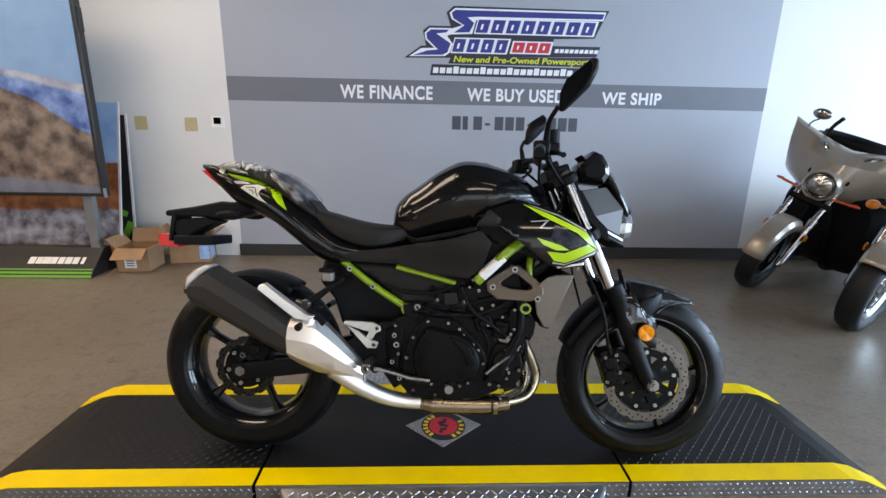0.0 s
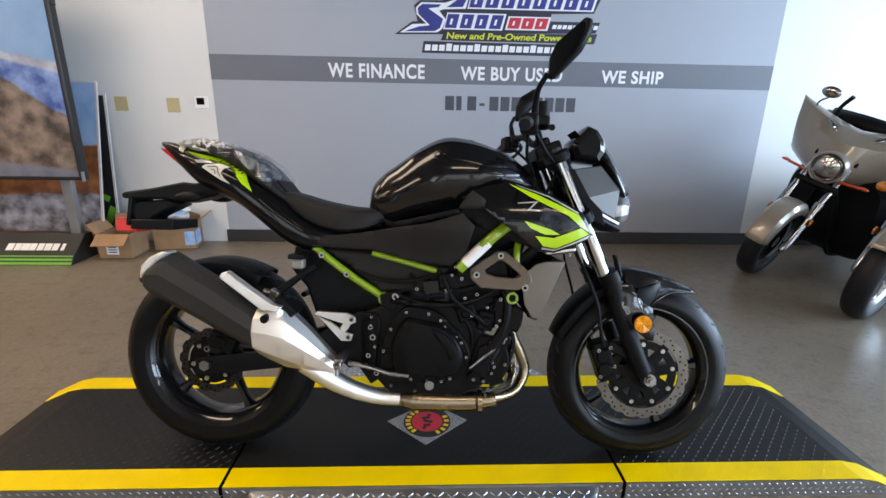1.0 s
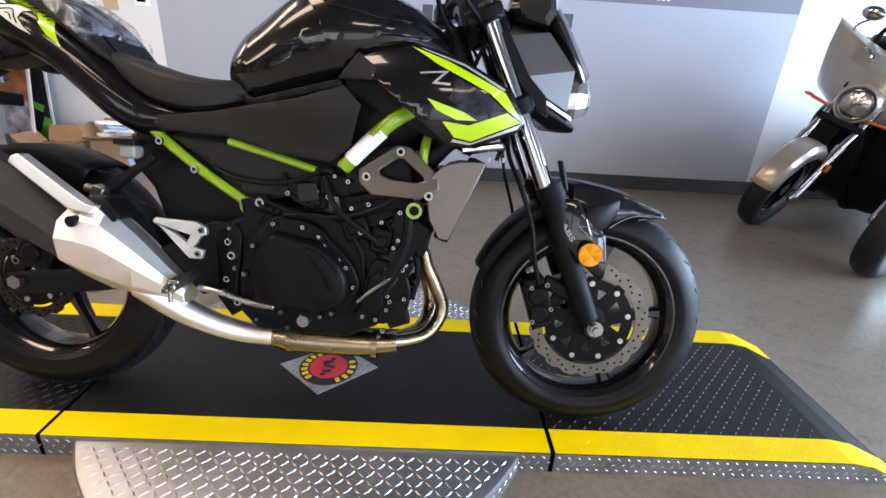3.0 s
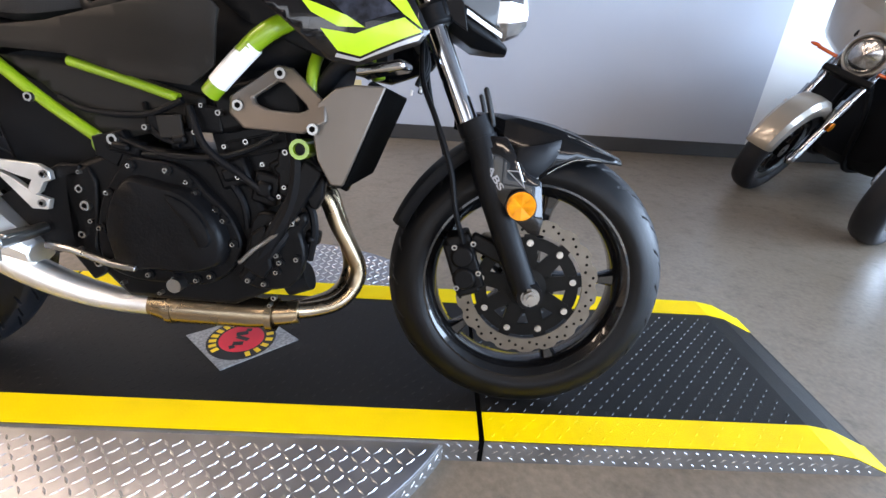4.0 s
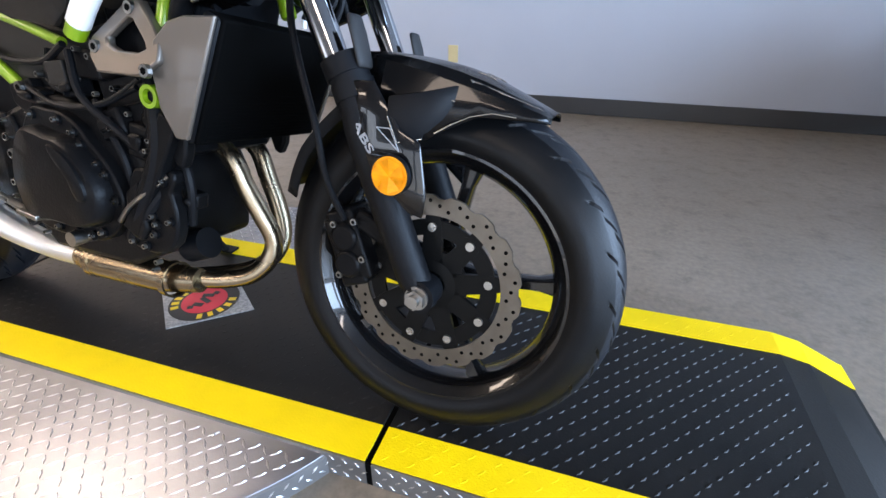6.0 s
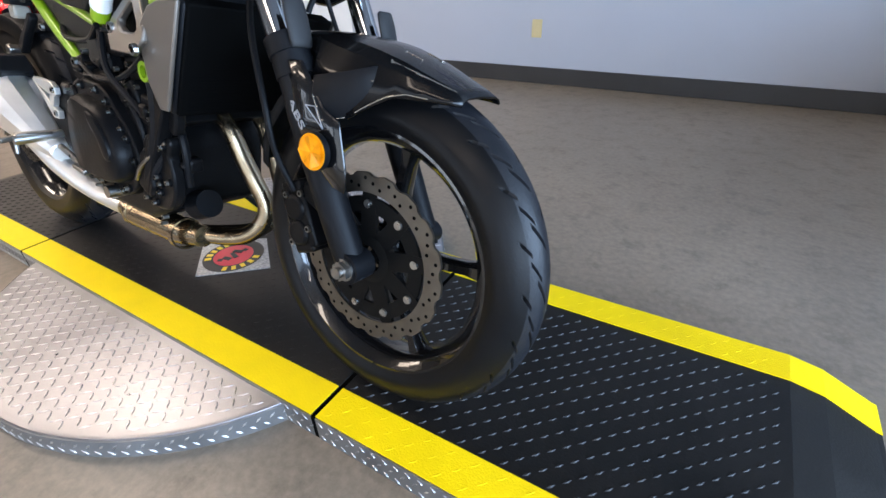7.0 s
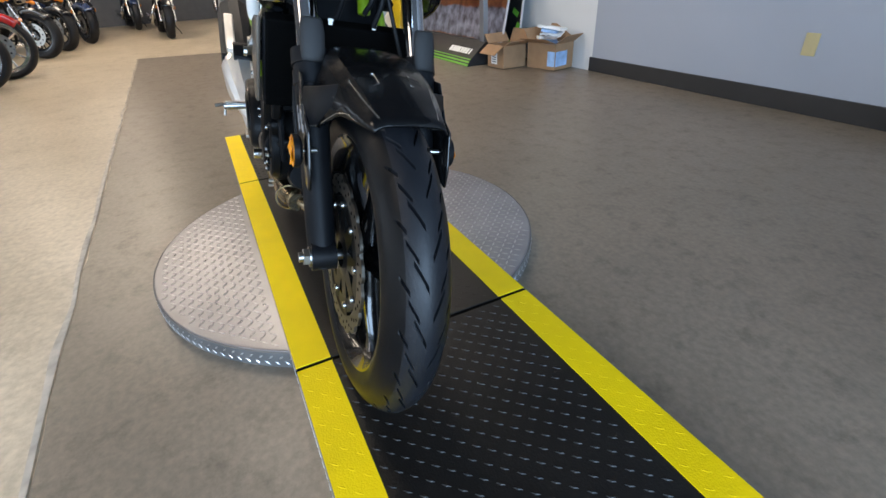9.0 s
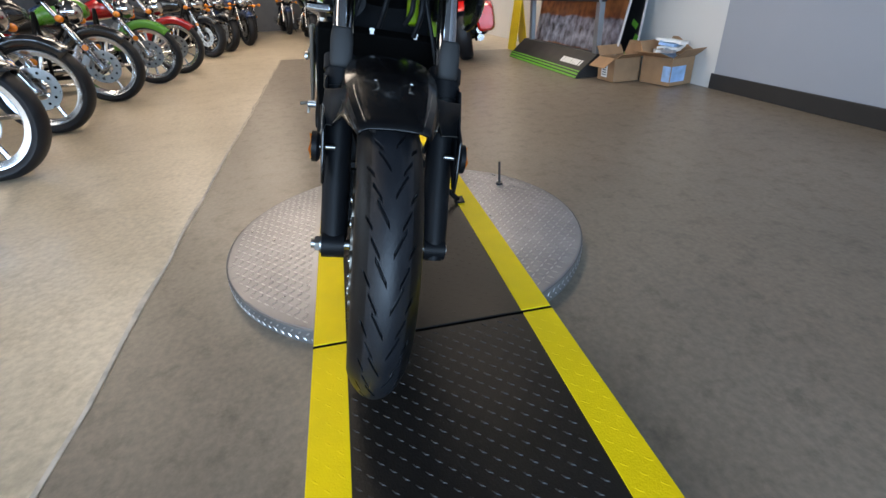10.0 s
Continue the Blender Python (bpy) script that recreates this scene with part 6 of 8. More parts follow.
loft_x(bm, [(-0.884, 1.010, 1.022, 0.012), (-0.845, 0.978, 1.020, 0.042), (-0.790, 0.926, 1.008, 0.070), (-0.735, 0.880, 0.994, 0.090), (-0.66, 0.846, 0.970, 0.106), (-0.60, 0.816, 0.945, 0.116), (-0.53, 0.762, 0.900, 0.122), (-0.46, 0.706, 0.850, 0.126), (-0.39, 0.680, 0.790, 0.126), (-0.32, 0.690, 0.760, 0.120), (-0.25, 0.705, 0.752, 0.110)], n=36, power=3.2)
tail = part("tail_cowl", bm, TAILBLACK, bike, "gloss black tail cowl with lime and white graphics", angle=60)
at_tail = on_body(tail, lift=0.002)
INKWHITE = mat("cream_decal", (0.66, 0.64, 0.56), 0.4, var=0.05)
TAILART = [
    (LIME, "lime_graphic", [(-0.768, 0.987), (-0.691, 0.972), (-0.615, 0.951), (-0.590, 0.938), (-0.572, 0.915), (-0.558, 0.888), (-0.545, 0.862), (-0.577, 0.886), (-0.595, 0.907), (-0.606, 0.926), (-0.622, 0.939), (-0.665, 0.953), (-0.710, 0.965), (-0.747, 0.976)]),
    (INKWHITE, "white_graphic", [(-0.711, 0.937), (-0.697, 0.946), (-0.653, 0.948), (-0.620, 0.938), (-0.638, 0.932), (-0.646, 0.919), (-0.635, 0.903), (-0.614, 0.885), (-0.646, 0.898), (-0.677, 0.916)]),
    (INKWHITE, "white_graphic", [(-0.805, 1.011), (-0.782, 1.007), (-0.730, 1.000), (-0.686, 0.988), (-0.688, 0.980), (-0.738, 0.989), (-0.778, 0.997), (-0.780, 0.982), (-0.797, 0.990)]),
    (SILVERTAPE, "chrome_mark", [(-0.738, 0.960), (-0.715, 0.960), (-0.684, 0.955), (-0.678, 0.950), (-0.709, 0.950), (-0.728, 0.951)]),
]
for s in (-1, 1):
    for m, nm, outline in TAILART:
        bm = skin(outline, at_tail, 0.009)
        if s > 0:
            mirrored(bm)
        part(nm, bm, m, tail, "lime-green graphic" if m == LIME else "cream-white graphic", angle=50)
    for pts in ([(-0.690, 0.938), (-0.660, 0.938), (-0.655, 0.922), (-0.648, 0.908)], [(-0.678, 0.930), (-0.668, 0.928), (-0.664, 0.916)], [(-0.690, 0.961), (-0.640, 0.948), (-0.612, 0.934), (-0.598, 0.915)]):
        bm = bmesh.new()
        tube(bm, [(x, s * (abs(at_tail(x, z)) + 0.0005), z) for x, z in pts], 0.0013, 6, 3)
        part("pinstripe", bm, TAILBLACK, tail, "thin dark line in the graphic")
    bm = bmesh.new()
    tube(bm, [(x, s * (abs(at_tail(x, z)) - 0.001), z) for x, z in ((-0.525, 0.842), (-0.48, 0.806), (-0.43, 0.772), (-0.39, 0.748))], 0.0012, 6, 4)
    part("tail_seam", bm, STEEL, tail, "thin worn seam line")
bm = bmesh.new()
prism(bm, [(-0.876, 1.001), (-0.866, 0.990), (-0.812, 0.945), (-0.806, 0.950), (-0.850, 0.990)], -0.038, 0.038)
part("tail_lamp", bm, REDLENS, bike, "red tail lamp", modifiers=[BEVEL(0.003)])
bm = bmesh.new()
tube(bm, [(-0.47, 0.0, 0.75), (-0.42, 0.0, 0.79), (-0.36, 0.0, 0.80)], 0.03, 10, 3)
part("tail_brace", bm, SATIN, bike)

# number plate holder: a curved arm with a hanging bracket, lamp bar and reflector
bm = bmesh.new()
prism(bm, [(-0.998, 0.856), (-0.90, 0.871), (-0.80, 0.892), (-0.765, 0.888), (-0.66, 0.905), (-0.62, 0.880), (-0.70, 0.848), (-0.80, 0.826), (-0.86, 0.836), (-0.949, 0.835), (-0.997, 0.837)], -0.052, 0.052)
hold = part("plate_holder", bm, SATIN, bike, "black number plate holder", angle=40, modifiers=[BEVEL(0.007, 2)])
bm = bmesh.new()
prism(bm, [(-0.978, 0.824), (-0.86, 0.836), (-0.815, 0.822), (-0.86, 0.800), (-0.903, 0.779), (-0.925, 0.745), (-0.948, 0.737), (-0.962, 0.772), (-0.980, 0.797)], -0.046, 0.046)
part("holder_arm", bm, SATIN, hold, modifiers=[BEVEL(0.006)])
bm = bmesh.new()
box(bm, 0.136, 0.15, 0.032, -0.888, 0, 0.755)
part("plate_lamp_bar", bm, SATIN, hold, modifiers=[BEVEL(0.004)])
bm = bmesh.new()
box(bm, 0.070, 0.075, 0.042, -0.994, 0.0, 0.751, 0, 2, 0)
part("rear_reflector", bm, REDLENS, hold, "red rear reflector", modifiers=[BEVEL(0.003)])
bm = bmesh.new()
box(bm, 0.012, 0.110, 0.10, -0.972, 0, 0.800, 0, 8, 0)
part("plate_back", bm, SATIN, hold, modifiers=[BEVEL(0.002)])
for s in (-1, 1):
    bm = bmesh.new()
    loft_x(bm, [(-0.79, 0.838, 0.850, 0.012, s * 0.10), (-0.765, 0.830, 0.860, 0.022, s * 0.10), (-0.73, 0.830, 0.860, 0.024, s * 0.10), (-0.708, 0.838, 0.852, 0.014, s * 0.10)], n=16, power=2.3)
    rod(bm, (-0.75, s * 0.04, 0.850), (-0.75, s * 0.10, 0.845), 0.010)
    part("rear_indicator", bm, SATIN, hold, "black rear indicator")

# engine
bm = bmesh.new()
prism(bm, [(-0.20, 0.50), (-0.08, 0.545), (0.06, 0.535), (0.15, 0.48), (0.19, 0.40), (0.175, 0.27), (0.10, 0.235), (-0.12, 0.235), (-0.18, 0.30), (-0.215, 0.40)], -0.120, 0.120)
part("crankcase", bm, ENGINE, bike, "black engine crankcase", modifiers=[BEVEL(0.012, 3)])
bm = bmesh.new()
box(bm, 0.15, 0.215, 0.17, 0.155, 0, 0.53, 0, -14, 0)
block = part("cylinder_block", bm, ENGINE, bike, "black finned cylinder block", modifiers=[BEVEL(0.003, 1)])
for k in range(9):
    z = k * 0.017
    bm = bmesh.new()
    box(bm, 0.150, 0.200 if k % 2 else 0.218, 0.008, 0.125 + 0.5 * z * 0.4 + 0.02, 0, 0.475 + z, 0, -14, 0)
    part("fin", bm, ENGINE, block, modifiers=[BEVEL(0.003, 1)])
bm = bmesh.new()
box(bm, 0.165, 0.24, 0.085, 0.160, 0, 0.635, 0, -14, 0)
box(bm, 0.12, 0.20, 0.05, 0.155, 0, 0.69, 0, -14, 0)
part("cylinder_head", bm, ENGINE, bike, "black cylinder head", modifiers=[BEVEL(0.010, 2)])
# clutch cover: egg-shaped flange, a raised step and a flat-faced plateau
RIM = [(-0.078, 0.518), (-0.034, 0.520), (0.004, 0.516), (0.042, 0.497), (0.064, 0.472), (0.100, 0.438), (0.124, 0.395), (0.129, 0.360), (0.106, 0.317), (0.062, 0.286), (0.0, 0.281), (-0.079, 0.283), (-0.129, 0.300), (-0.148, 0.325), (-0.150, 0.370), (-0.143, 0.412), (-0.125, 0.456)]
FACE = [(-0.093, 0.451), (-0.066, 0.484), (-0.030, 0.482), (-0.005, 0.476), (0.028, 0.471), (0.060, 0.453), (0.088, 0.421), (0.103, 0.379), (0.089, 0.336), (0.037, 0.316), (-0.031, 0.318), (-0.087, 0.314), (-0.105, 0.351), (-0.110, 0.401)]


def closed_line(pts, steps=4):
    n, out = len(pts), []
    for k in range(n):
        a, b, c, d = (Vector(pts[(k + q) % n]) for q in (-1, 0, 1, 2))
        for q in range(steps):
            u = q / steps
            out.append(tuple(0.5 * (2 * b + (c - a) * u + (2 * a - 5 * b + 4 * c - d) * u * u + (3 * b - a - 3 * c + d) * u ** 3)))
    return out


def grown(line, k):
    cx, cz = sum(p[0] for p in line) / len(line), sum(p[1] for p in line) / len(line)
    return [(cx + (x - cx) * k, cz + (z - cz) * k) for x, z in line]


rim, face = closed_line(RIM), closed_line(FACE)
bm = bmesh.new()
prism(bm, rim, -0.112, -0.141)
cl = part("clutch_cover", bm, ENGINE, bike, "black clutch cover with bright bolts", modifiers=[BEVEL(0.004)])
bm = bmesh.new()
rings(bm, [[(x, y, z) for x, z in grown(face, k)] for k, y in ((1.06, -0.140), (1.04, -0.158), (1.0, -0.168), (0.95, -0.1725), (0.55, -0.1745), (0.05, -0.175))])
part("cover_dome", bm, ENGINE, cl, angle=40)
bm = bmesh.new()
rings(bm, [[(x, y, z) for x, z in grown(closed_line([(0.010, 0.462), (0.045, 0.450), (0.074, 0.420), (0.086, 0.382), (0.066, 0.370), (0.052, 0.404), (0.030, 0.430)], 3), k)] for k, y in ((1.08, -0.170), (1.0, -0.1775), (0.8, -0.1795), (0.05, -0.180))])
part("cover_rib", bm, ENGINE, cl, "raised rib on the cover", angle=40)
for px, pz in ((-0.069, 0.508), (-0.001, 0.504), (0.036, 0.485), (0.049, 0.464), (0.083, 0.434), (0.100, 0.417), (0.117, 0.372), (0.068, 0.304), (0.041, 0.294), (-0.003, 0.294), (-0.053, 0.298), (-0.133, 0.316), (-0.138, 0.385), (-0.116, 0.454)):
    bm = bmesh.new()
    rod(bm, (px, -0.120, pz), (px, -0.1465, pz), 0.0095, seg=14)
    part("bolt_boss", bm, ENGINE, cl)
    bm = bmesh.new()
    bolt(bm, (px, -0.1465, pz), 0.0047, h=0.006)
    part("cover_bolt", bm, BRIGHTBOLT, cl, "bright steel bolt")
# front right cover and rear drive cover
bm = bmesh.new()
prism(bm, closed_line([(0.150, 0.420), (0.176, 0.438), (0.221, 0.428), (0.246, 0.442), (0.255, 0.424), (0.242, 0.400), (0.250, 0.370), (0.245, 0.325), (0.215, 0.286), (0.155, 0.282), (0.127, 0.300), (0.130, 0.345)], 2), -0.110, -0.136)
fc = part("timing_cover", bm, ENGINE, bike, "black timing cover", modifiers=[BEVEL(0.005, 2)])
bm = bmesh.new()
prism(bm, [(0.150, 0.395), (0.178, 0.415), (0.186, 0.372), (0.190, 0.330), (0.172, 0.305), (0.148, 0.315), (0.142, 0.350)], -0.134, -0.149)
part("cover_step", bm, ENGINE, fc, modifiers=[BEVEL(0.006, 2)])
for px, pz in ((0.192, 0.417), (0.196, 0.381), (0.197, 0.355), (0.203, 0.341), (0.196, 0.321), (0.171, 0.295), (0.230, 0.420), (0.236, 0.350), (0.140, 0.300)):
    bm = bmesh.new()
    rod(bm, (px, -0.120, pz), (px, -0.1415, pz), 0.0085, seg=12)
    part("bolt_boss", bm, ENGINE, fc)
    bm = bmesh.new()
    bolt(bm, (px, -0.1415, pz), 0.0048, h=0.005)
    part("cover_bolt", bm, BRIGHTBOLT, fc, "bright steel bolt")
for pts, r, m in (([(0.128, -0.150, 0.338), (0.160, -0.154, 0.368), (0.191, -0.152, 0.391), (0.240, -0.135, 0.431)], 0.0045, STEEL), ([(-0.048, -0.140, 0.530), (0.019, -0.140, 0.533), (0.053, -0.140, 0.532), (0.111, -0.140, 0.540), (0.161, -0.140, 0.559), (0.205, -0.138, 0.584)], 0.0028, GREYPLASTIC),
                  ([(0.225, -0.10, 0.47), (0.255, -0.11, 0.445), (0.262, -0.11, 0.40), (0.250, -0.105, 0.34)], 0.008, SATIN), ([(0.06, -0.11, 0.54), (0.10, -0.125, 0.50), (0.13, -0.125, 0.45), (0.135, -0.12, 0.40)], 0.007, SATIN)):
    bm = bmesh.new()
    tube(bm, pts, r, 8, 5)
    part("engine_line", bm, m, bike, "thin line over the engine side")
for px, py, pz, sx, sz, ry in ((0.115, -0.118, 0.505, 0.060, 0.050, -20), (0.175, -0.115, 0.480, 0.050, 0.060, 12), (0.205, -0.108, 0.520, 0.045, 0.040, -30), (0.255, -0.095, 0.385, 0.028, 0.030, 10), (-0.09, -0.115, 0.540, 0.060, 0.030, 10), (0.02, -0.112, 0.560, 0.050, 0.035, -8)):
    bm = bmesh.new()
    box(bm, sx, 0.030, sz, px, py, pz, 0, ry, 0)
    box(bm, sx * 0.55, 0.012, sz * 0.5, px, py - 0.02, pz, 0, ry, 0)
    part("engine_boss", bm, ENGINE, bike, modifiers=[BEVEL(0.006, 2)])
for px, pz in ((0.177, 0.527), (0.108, 0.554), (0.206, 0.470), (0.241, 0.452), (0.216, 0.488), (0.13, 0.50)):
    bm = bmesh.new()
    bolt(bm, (px, -0.138, pz), 0.0045, h=0.008)
    part("engine_screw", bm, BRIGHTBOLT, bike, "small bright screw")
bm = bmesh.new()
prism(bm, [(-0.215, 0.48), (-0.165, 0.500), (-0.150, 0.47), (-0.155, 0.40), (-0.165, 0.34), (-0.150, 0.29), (-0.18, 0.27), (-0.215, 0.32)], -0.108, -0.128)
rc = part("drive_cover", bm, ENGINE, bike, "black gearbox cover", modifiers=[BEVEL(0.005, 2)])
for px, pz, r in ((-0.181, 0.455, 0.0085), (-0.174, 0.423, 0.0105), (-0.167, 0.393, 0.0048), (-0.187, 0.365, 0.0080), (-0.162, 0.309, 0.0085), (-0.195, 0.335, 0.005), (-0.178, 0.487, 0.004)):
    bm = bmesh.new()
    bolt(bm, (px, -0.128, pz), r, h=0.007)
    part("cover_bolt", bm, BRIGHTBOLT, rc, "bright steel bolt")
rng = random.Random(3)
for k in range(13):  # small screws over the cases and brackets
    px, pz = rng.uniform(-0.12, 0.22), rng.choice([rng.uniform(0.245, 0.28), rng.uniform(0.53, 0.66)])
    bm = bmesh.new()
    bolt(bm, (px, -0.128, pz), rng.choice([0.0035, 0.0042, 0.0055]), h=0.012)
    part("engine_screw", bm, STEEL, bike, "small bright screw")
bm = bmesh.new()
rod(bm, (0.005, -0.165, 0.285), (0.005, -0.120, 0.285), 0.014, seg=20)
part("oil_plug", bm, STEEL, bike, "bright oil filler plug")
bm = bmesh.new()
rod(bm, (0.190, -0.06, 0.275), (0.236, -0.06, 0.29), 0.032, 0.030, seg=28)
part("oil_filter", bm, SATIN, bike, "black oil filter")
for pts, r in (([(-0.10, -0.125, 0.555), (0.0, -0.14, 0.530), (0.10, -0.138, 0.535), (0.19, -0.13, 0.57)], 0.005), ([(-0.06, -0.10, 0.62), (-0.03, -0.125, 0.57), (0.02, -0.13, 0.55)], 0.006),
               ([(0.04, -0.13, 0.62), (0.075, -0.145, 0.55), (0.14, -0.14, 0.50), (0.19, -0.13, 0.46)], 0.007), ([(0.225, -0.13, 0.60), (0.240, -0.14, 0.53), (0.225, -0.14, 0.45), (0.18, -0.14, 0.37), (0.13, -0.13, 0.30)], 0.0135),
               ([(0.14, -0.13, 0.30), (0.19, -0.14, 0.36), (0.23, -0.12, 0.42)], 0.009), ([(-0.22, -0.10, 0.62), (-0.15, -0.12, 0.60), (-0.05, -0.12, 0.60), (0.03, -0.13, 0.63)], 0.006)):
    bm = bmesh.new()
    tube(bm, pts, r, 8, 5)
    part("engine_hose", bm, SATIN, bike, "black rubber hose")
bm = bmesh.new()
box(bm, 0.05, 0.05, 0.04, -0.02, -0.10, 0.585)
box(bm, 0.07, 0.06, 0.05, 0.06, -0.09, 0.60)
part("throttle_body", bm, ENGINE, bike, modifiers=[BEVEL(0.006)])
bm = bmesh.new()
prism(bm, [(-0.02, 0.60), (0.025, 0.605), (0.030, 0.565), (-0.015, 0.56)], -0.135, -0.128)
part("bracket_plate", bm, GREYPLASTIC, bike, modifiers=[BEVEL(0.002)])

# exhaust
for pts in ([(0.185, -0.012, 0.525), (0.215, -0.012, 0.487), (0.258, -0.010, 0.452), (0.280, 0.000, 0.393), (0.303, 0.008, 0.345), (0.324, 0.018, 0.289), (0.314, 0.010, 0.245), (0.284, -0.012, 0.214), (0.238, -0.036, 0.204), (0.19, -0.064, 0.207)],
            [(0.170, 0.085, 0.515), (0.205, 0.088, 0.480), (0.238, 0.090, 0.448), (0.256, 0.092, 0.395), (0.276, 0.094, 0.338), (0.290, 0.090, 0.278), (0.284, 0.065, 0.235), (0.262, 0.025, 0.212), (0.225, -0.020, 0.207), (0.18, -0.060, 0.207)]):
    bm = bmesh.new()
    tube(bm, pts, 0.0188, 16, 5)
    part("header_pipe", bm, PIPE, bike, "heat-tinted steel header pipe", angle=60)
bm = bmesh.new()
tube(bm, [(0.215, -0.07, 0.209), (0.175, -0.075, 0.206), (0.12, -0.08, 0.205), (-0.03, -0.088, 0.208), (-0.07, -0.088, 0.210), (-0.10, -0.09, 0.213)], [0.024, 0.027, 0.033, 0.034, 0.030, 0.023], 22, 5)
coll = part("collector", bm, PIPE, bike, "heat-tinted steel collector", angle=60)
bm = bmesh.new()
rings(bm, [[(x + a * w, y, z + b * w) for a, b, y in ((0.85, -0.5, -0.150), (0.85, -0.5, -0.120), (-0.85, 0.5, -0.120), (-0.85, 0.5, -0.150))] for x, z, w in ((0.272, 0.530, 0.020), (0.240, 0.470, 0.017), (0.190, 0.390, 0.016), (0.148, 0.320, 0.020))])
part("engine_strut", bm, ENGINE, bike, "black slanting strut in front of the engine", modifiers=[BEVEL(0.004)])
for px in (-0.045, 0.165):
    bm = bmesh.new()
    lathe(bm, [(0.033, -0.007), (0.037, -0.007), (0.037, 0.007), (0.033, 0.007)], (px, -0.086, 0.208), 28, "X")
    part("clamp_band", bm, PIPE, coll, "steel clamp band")
bm = bmesh.new()
tube(bm, [(-0.09, -0.09, 0.212), (-0.16, -0.098, 0.220), (-0.23, -0.115, 0.245), (-0.30, -0.135, 0.286), (-0.38, -0.15, 0.345)], [0.024, 0.025, 0.028, 0.031, 0.033], 22, 6)
part("link_pipe", bm, BRUSHED, bike, "polished steel link pipe", angle=60)


def slung(stations):
    """Faceted sections between a top and a bottom point: ((x, z), (x, z), half width, y)."""
    out = []
    for (tx, tz), (bx, bz), hw, y in stations:
        c, up = Vector(((tx + bx) / 2, y, (tz + bz) / 2)), Vector(((tx - bx) / 2, 0, (tz - bz) / 2))
        out.append([c + up * b + Vector((0, a * hw, 0)) for a, b in ((-0.30, 1.0), (-0.80, 0.66), (-1.0, 0.12), (-0.86, -0.62), (-0.35, -1.0), (0.4, -1.0), (0.9, -0.6), (1.0, 0.2), (0.8, 0.75), (0.3, 1.0))])
    return out


bm = bmesh.new()
rings(bm, slung([((-0.512, 0.516), (-0.513, 0.386), 0.065, -0.166), ((-0.470, 0.526), (-0.470, 0.362), 0.065, -0.165), ((-0.424, 0.520), (-0.426, 0.340), 0.061, -0.162), ((-0.362, 0.456), (-0.366, 0.326), 0.053, -0.155), ((-0.306, 0.388), (-0.312, 0.318), 0.044, -0.145), ((-0.270, 0.346), (-0.276, 0.300), 0.034, -0.132)]))
part("silencer_shield", bm, BRUSHED, bike, "faceted brushed steel silencer shield", angle=12, modifiers=[BEVEL(0.003, 2)])
bm = bmesh.new()
rings(bm, slung([((-0.824, 0.638), (-0.836, 0.580), 0.044, -0.172), ((-0.806, 0.664), (-0.832, 0.562), 0.055, -0.172), ((-0.760, 0.682), (-0.792, 0.540), 0.058, -0.171), ((-0.620, 0.596), (-0.650, 0.462), 0.061, -0.168), ((-0.508, 0.514), (-0.508, 0.386), 0.062, -0.166)]))
muf = part("silencer", bm, MUFFLER, bike, "matt black silencer", angle=24, modifiers=[BEVEL(0.010, 3)])
bm = bmesh.new()
rings(bm, slung([((-0.848, 0.622), (-0.852, 0.596), 0.026, -0.172), ((-0.842, 0.632), (-0.850, 0.586), 0.036, -0.172), ((-0.812, 0.646), (-0.828, 0.574), 0.048, -0.172)]))
part("silencer_cap", bm, MUFFLER, muf, "black silencer end cap", modifiers=[BEVEL(0.004)])
bm = bmesh.new()
prism(bm, [(-0.838, 0.604), (-0.830, 0.646), (-0.804, 0.670), (-0.765, 0.688), (-0.750, 0.683), (-0.786, 0.656), (-0.812, 0.628)], -0.222, -0.165)
part("cap_trim", bm, CASTALU, muf, "bare metal trim on the silencer's end", modifiers=[BEVEL(0.006)])
bm = bmesh.new()
prism(bm, [(-0.612, 0.612), (-0.603, 0.626), (-0.588, 0.631), (-0.500, 0.566), (-0.455, 0.534), (-0.428, 0.529), (-0.446, 0.512), (-0.490, 0.518)], -0.210, -0.180)
part("heat_guard", bm, BRUSHED, muf, "bare metal heat guard strip", modifiers=[BEVEL(0.004)])
bm = bmesh.new()
prism(bm, [(-0.462, 0.548), (-0.425, 0.545), (-0.392, 0.508), (-0.41, 0.490)], -0.190, -0.12)
part("shield_top", bm, SATIN, muf, modifiers=[BEVEL(0.004)])

# swingarm, rear brake, shock, chain guard
for s in (-1, 1):
    bm = bmesh.new()
    loops = []
    for px, pz, hh, hw, py in ((-0.10, 0.405, 0.040, 0.020, 0.085), (-0.30, 0.370, 0.036, 0.018, 0.100), (-0.52, 0.335, 0.028, 0.014, 0.108), (-0.63, 0.323, 0.030, 0.012, 0.110), (-0.735, 0.312, 0.024, 0.012, 0.110)):
        loops.append([(px, s * py + dy * hw, pz + dz * hh) for dy, dz in ((-1, -0.7), (-0.7, -1), (0.7, -1), (1, -0.7), (1, 0.7), (0.7, 1), (-0.7, 1), (-1, 0.7))])
    rings(bm, loops)
    part("swingarm_leg", bm, SATIN, bike, "black box-section swingarm")
bm = bmesh.new()
box(bm, 0.10, 0.19, 0.06, -0.16, 0, 0.40)
part("swingarm_bridge", bm, SATIN, bike, modifiers=[BEVEL(0.008)])
bm = bmesh.new()
box(bm, 0.085, 0.05, 0.055, -0.650, -0.105, 0.395, 0, 25, 0)
rod(bm, (-0.655, -0.140, 0.395), (-0.655, -0.08, 0.395), 0.022, seg=20)
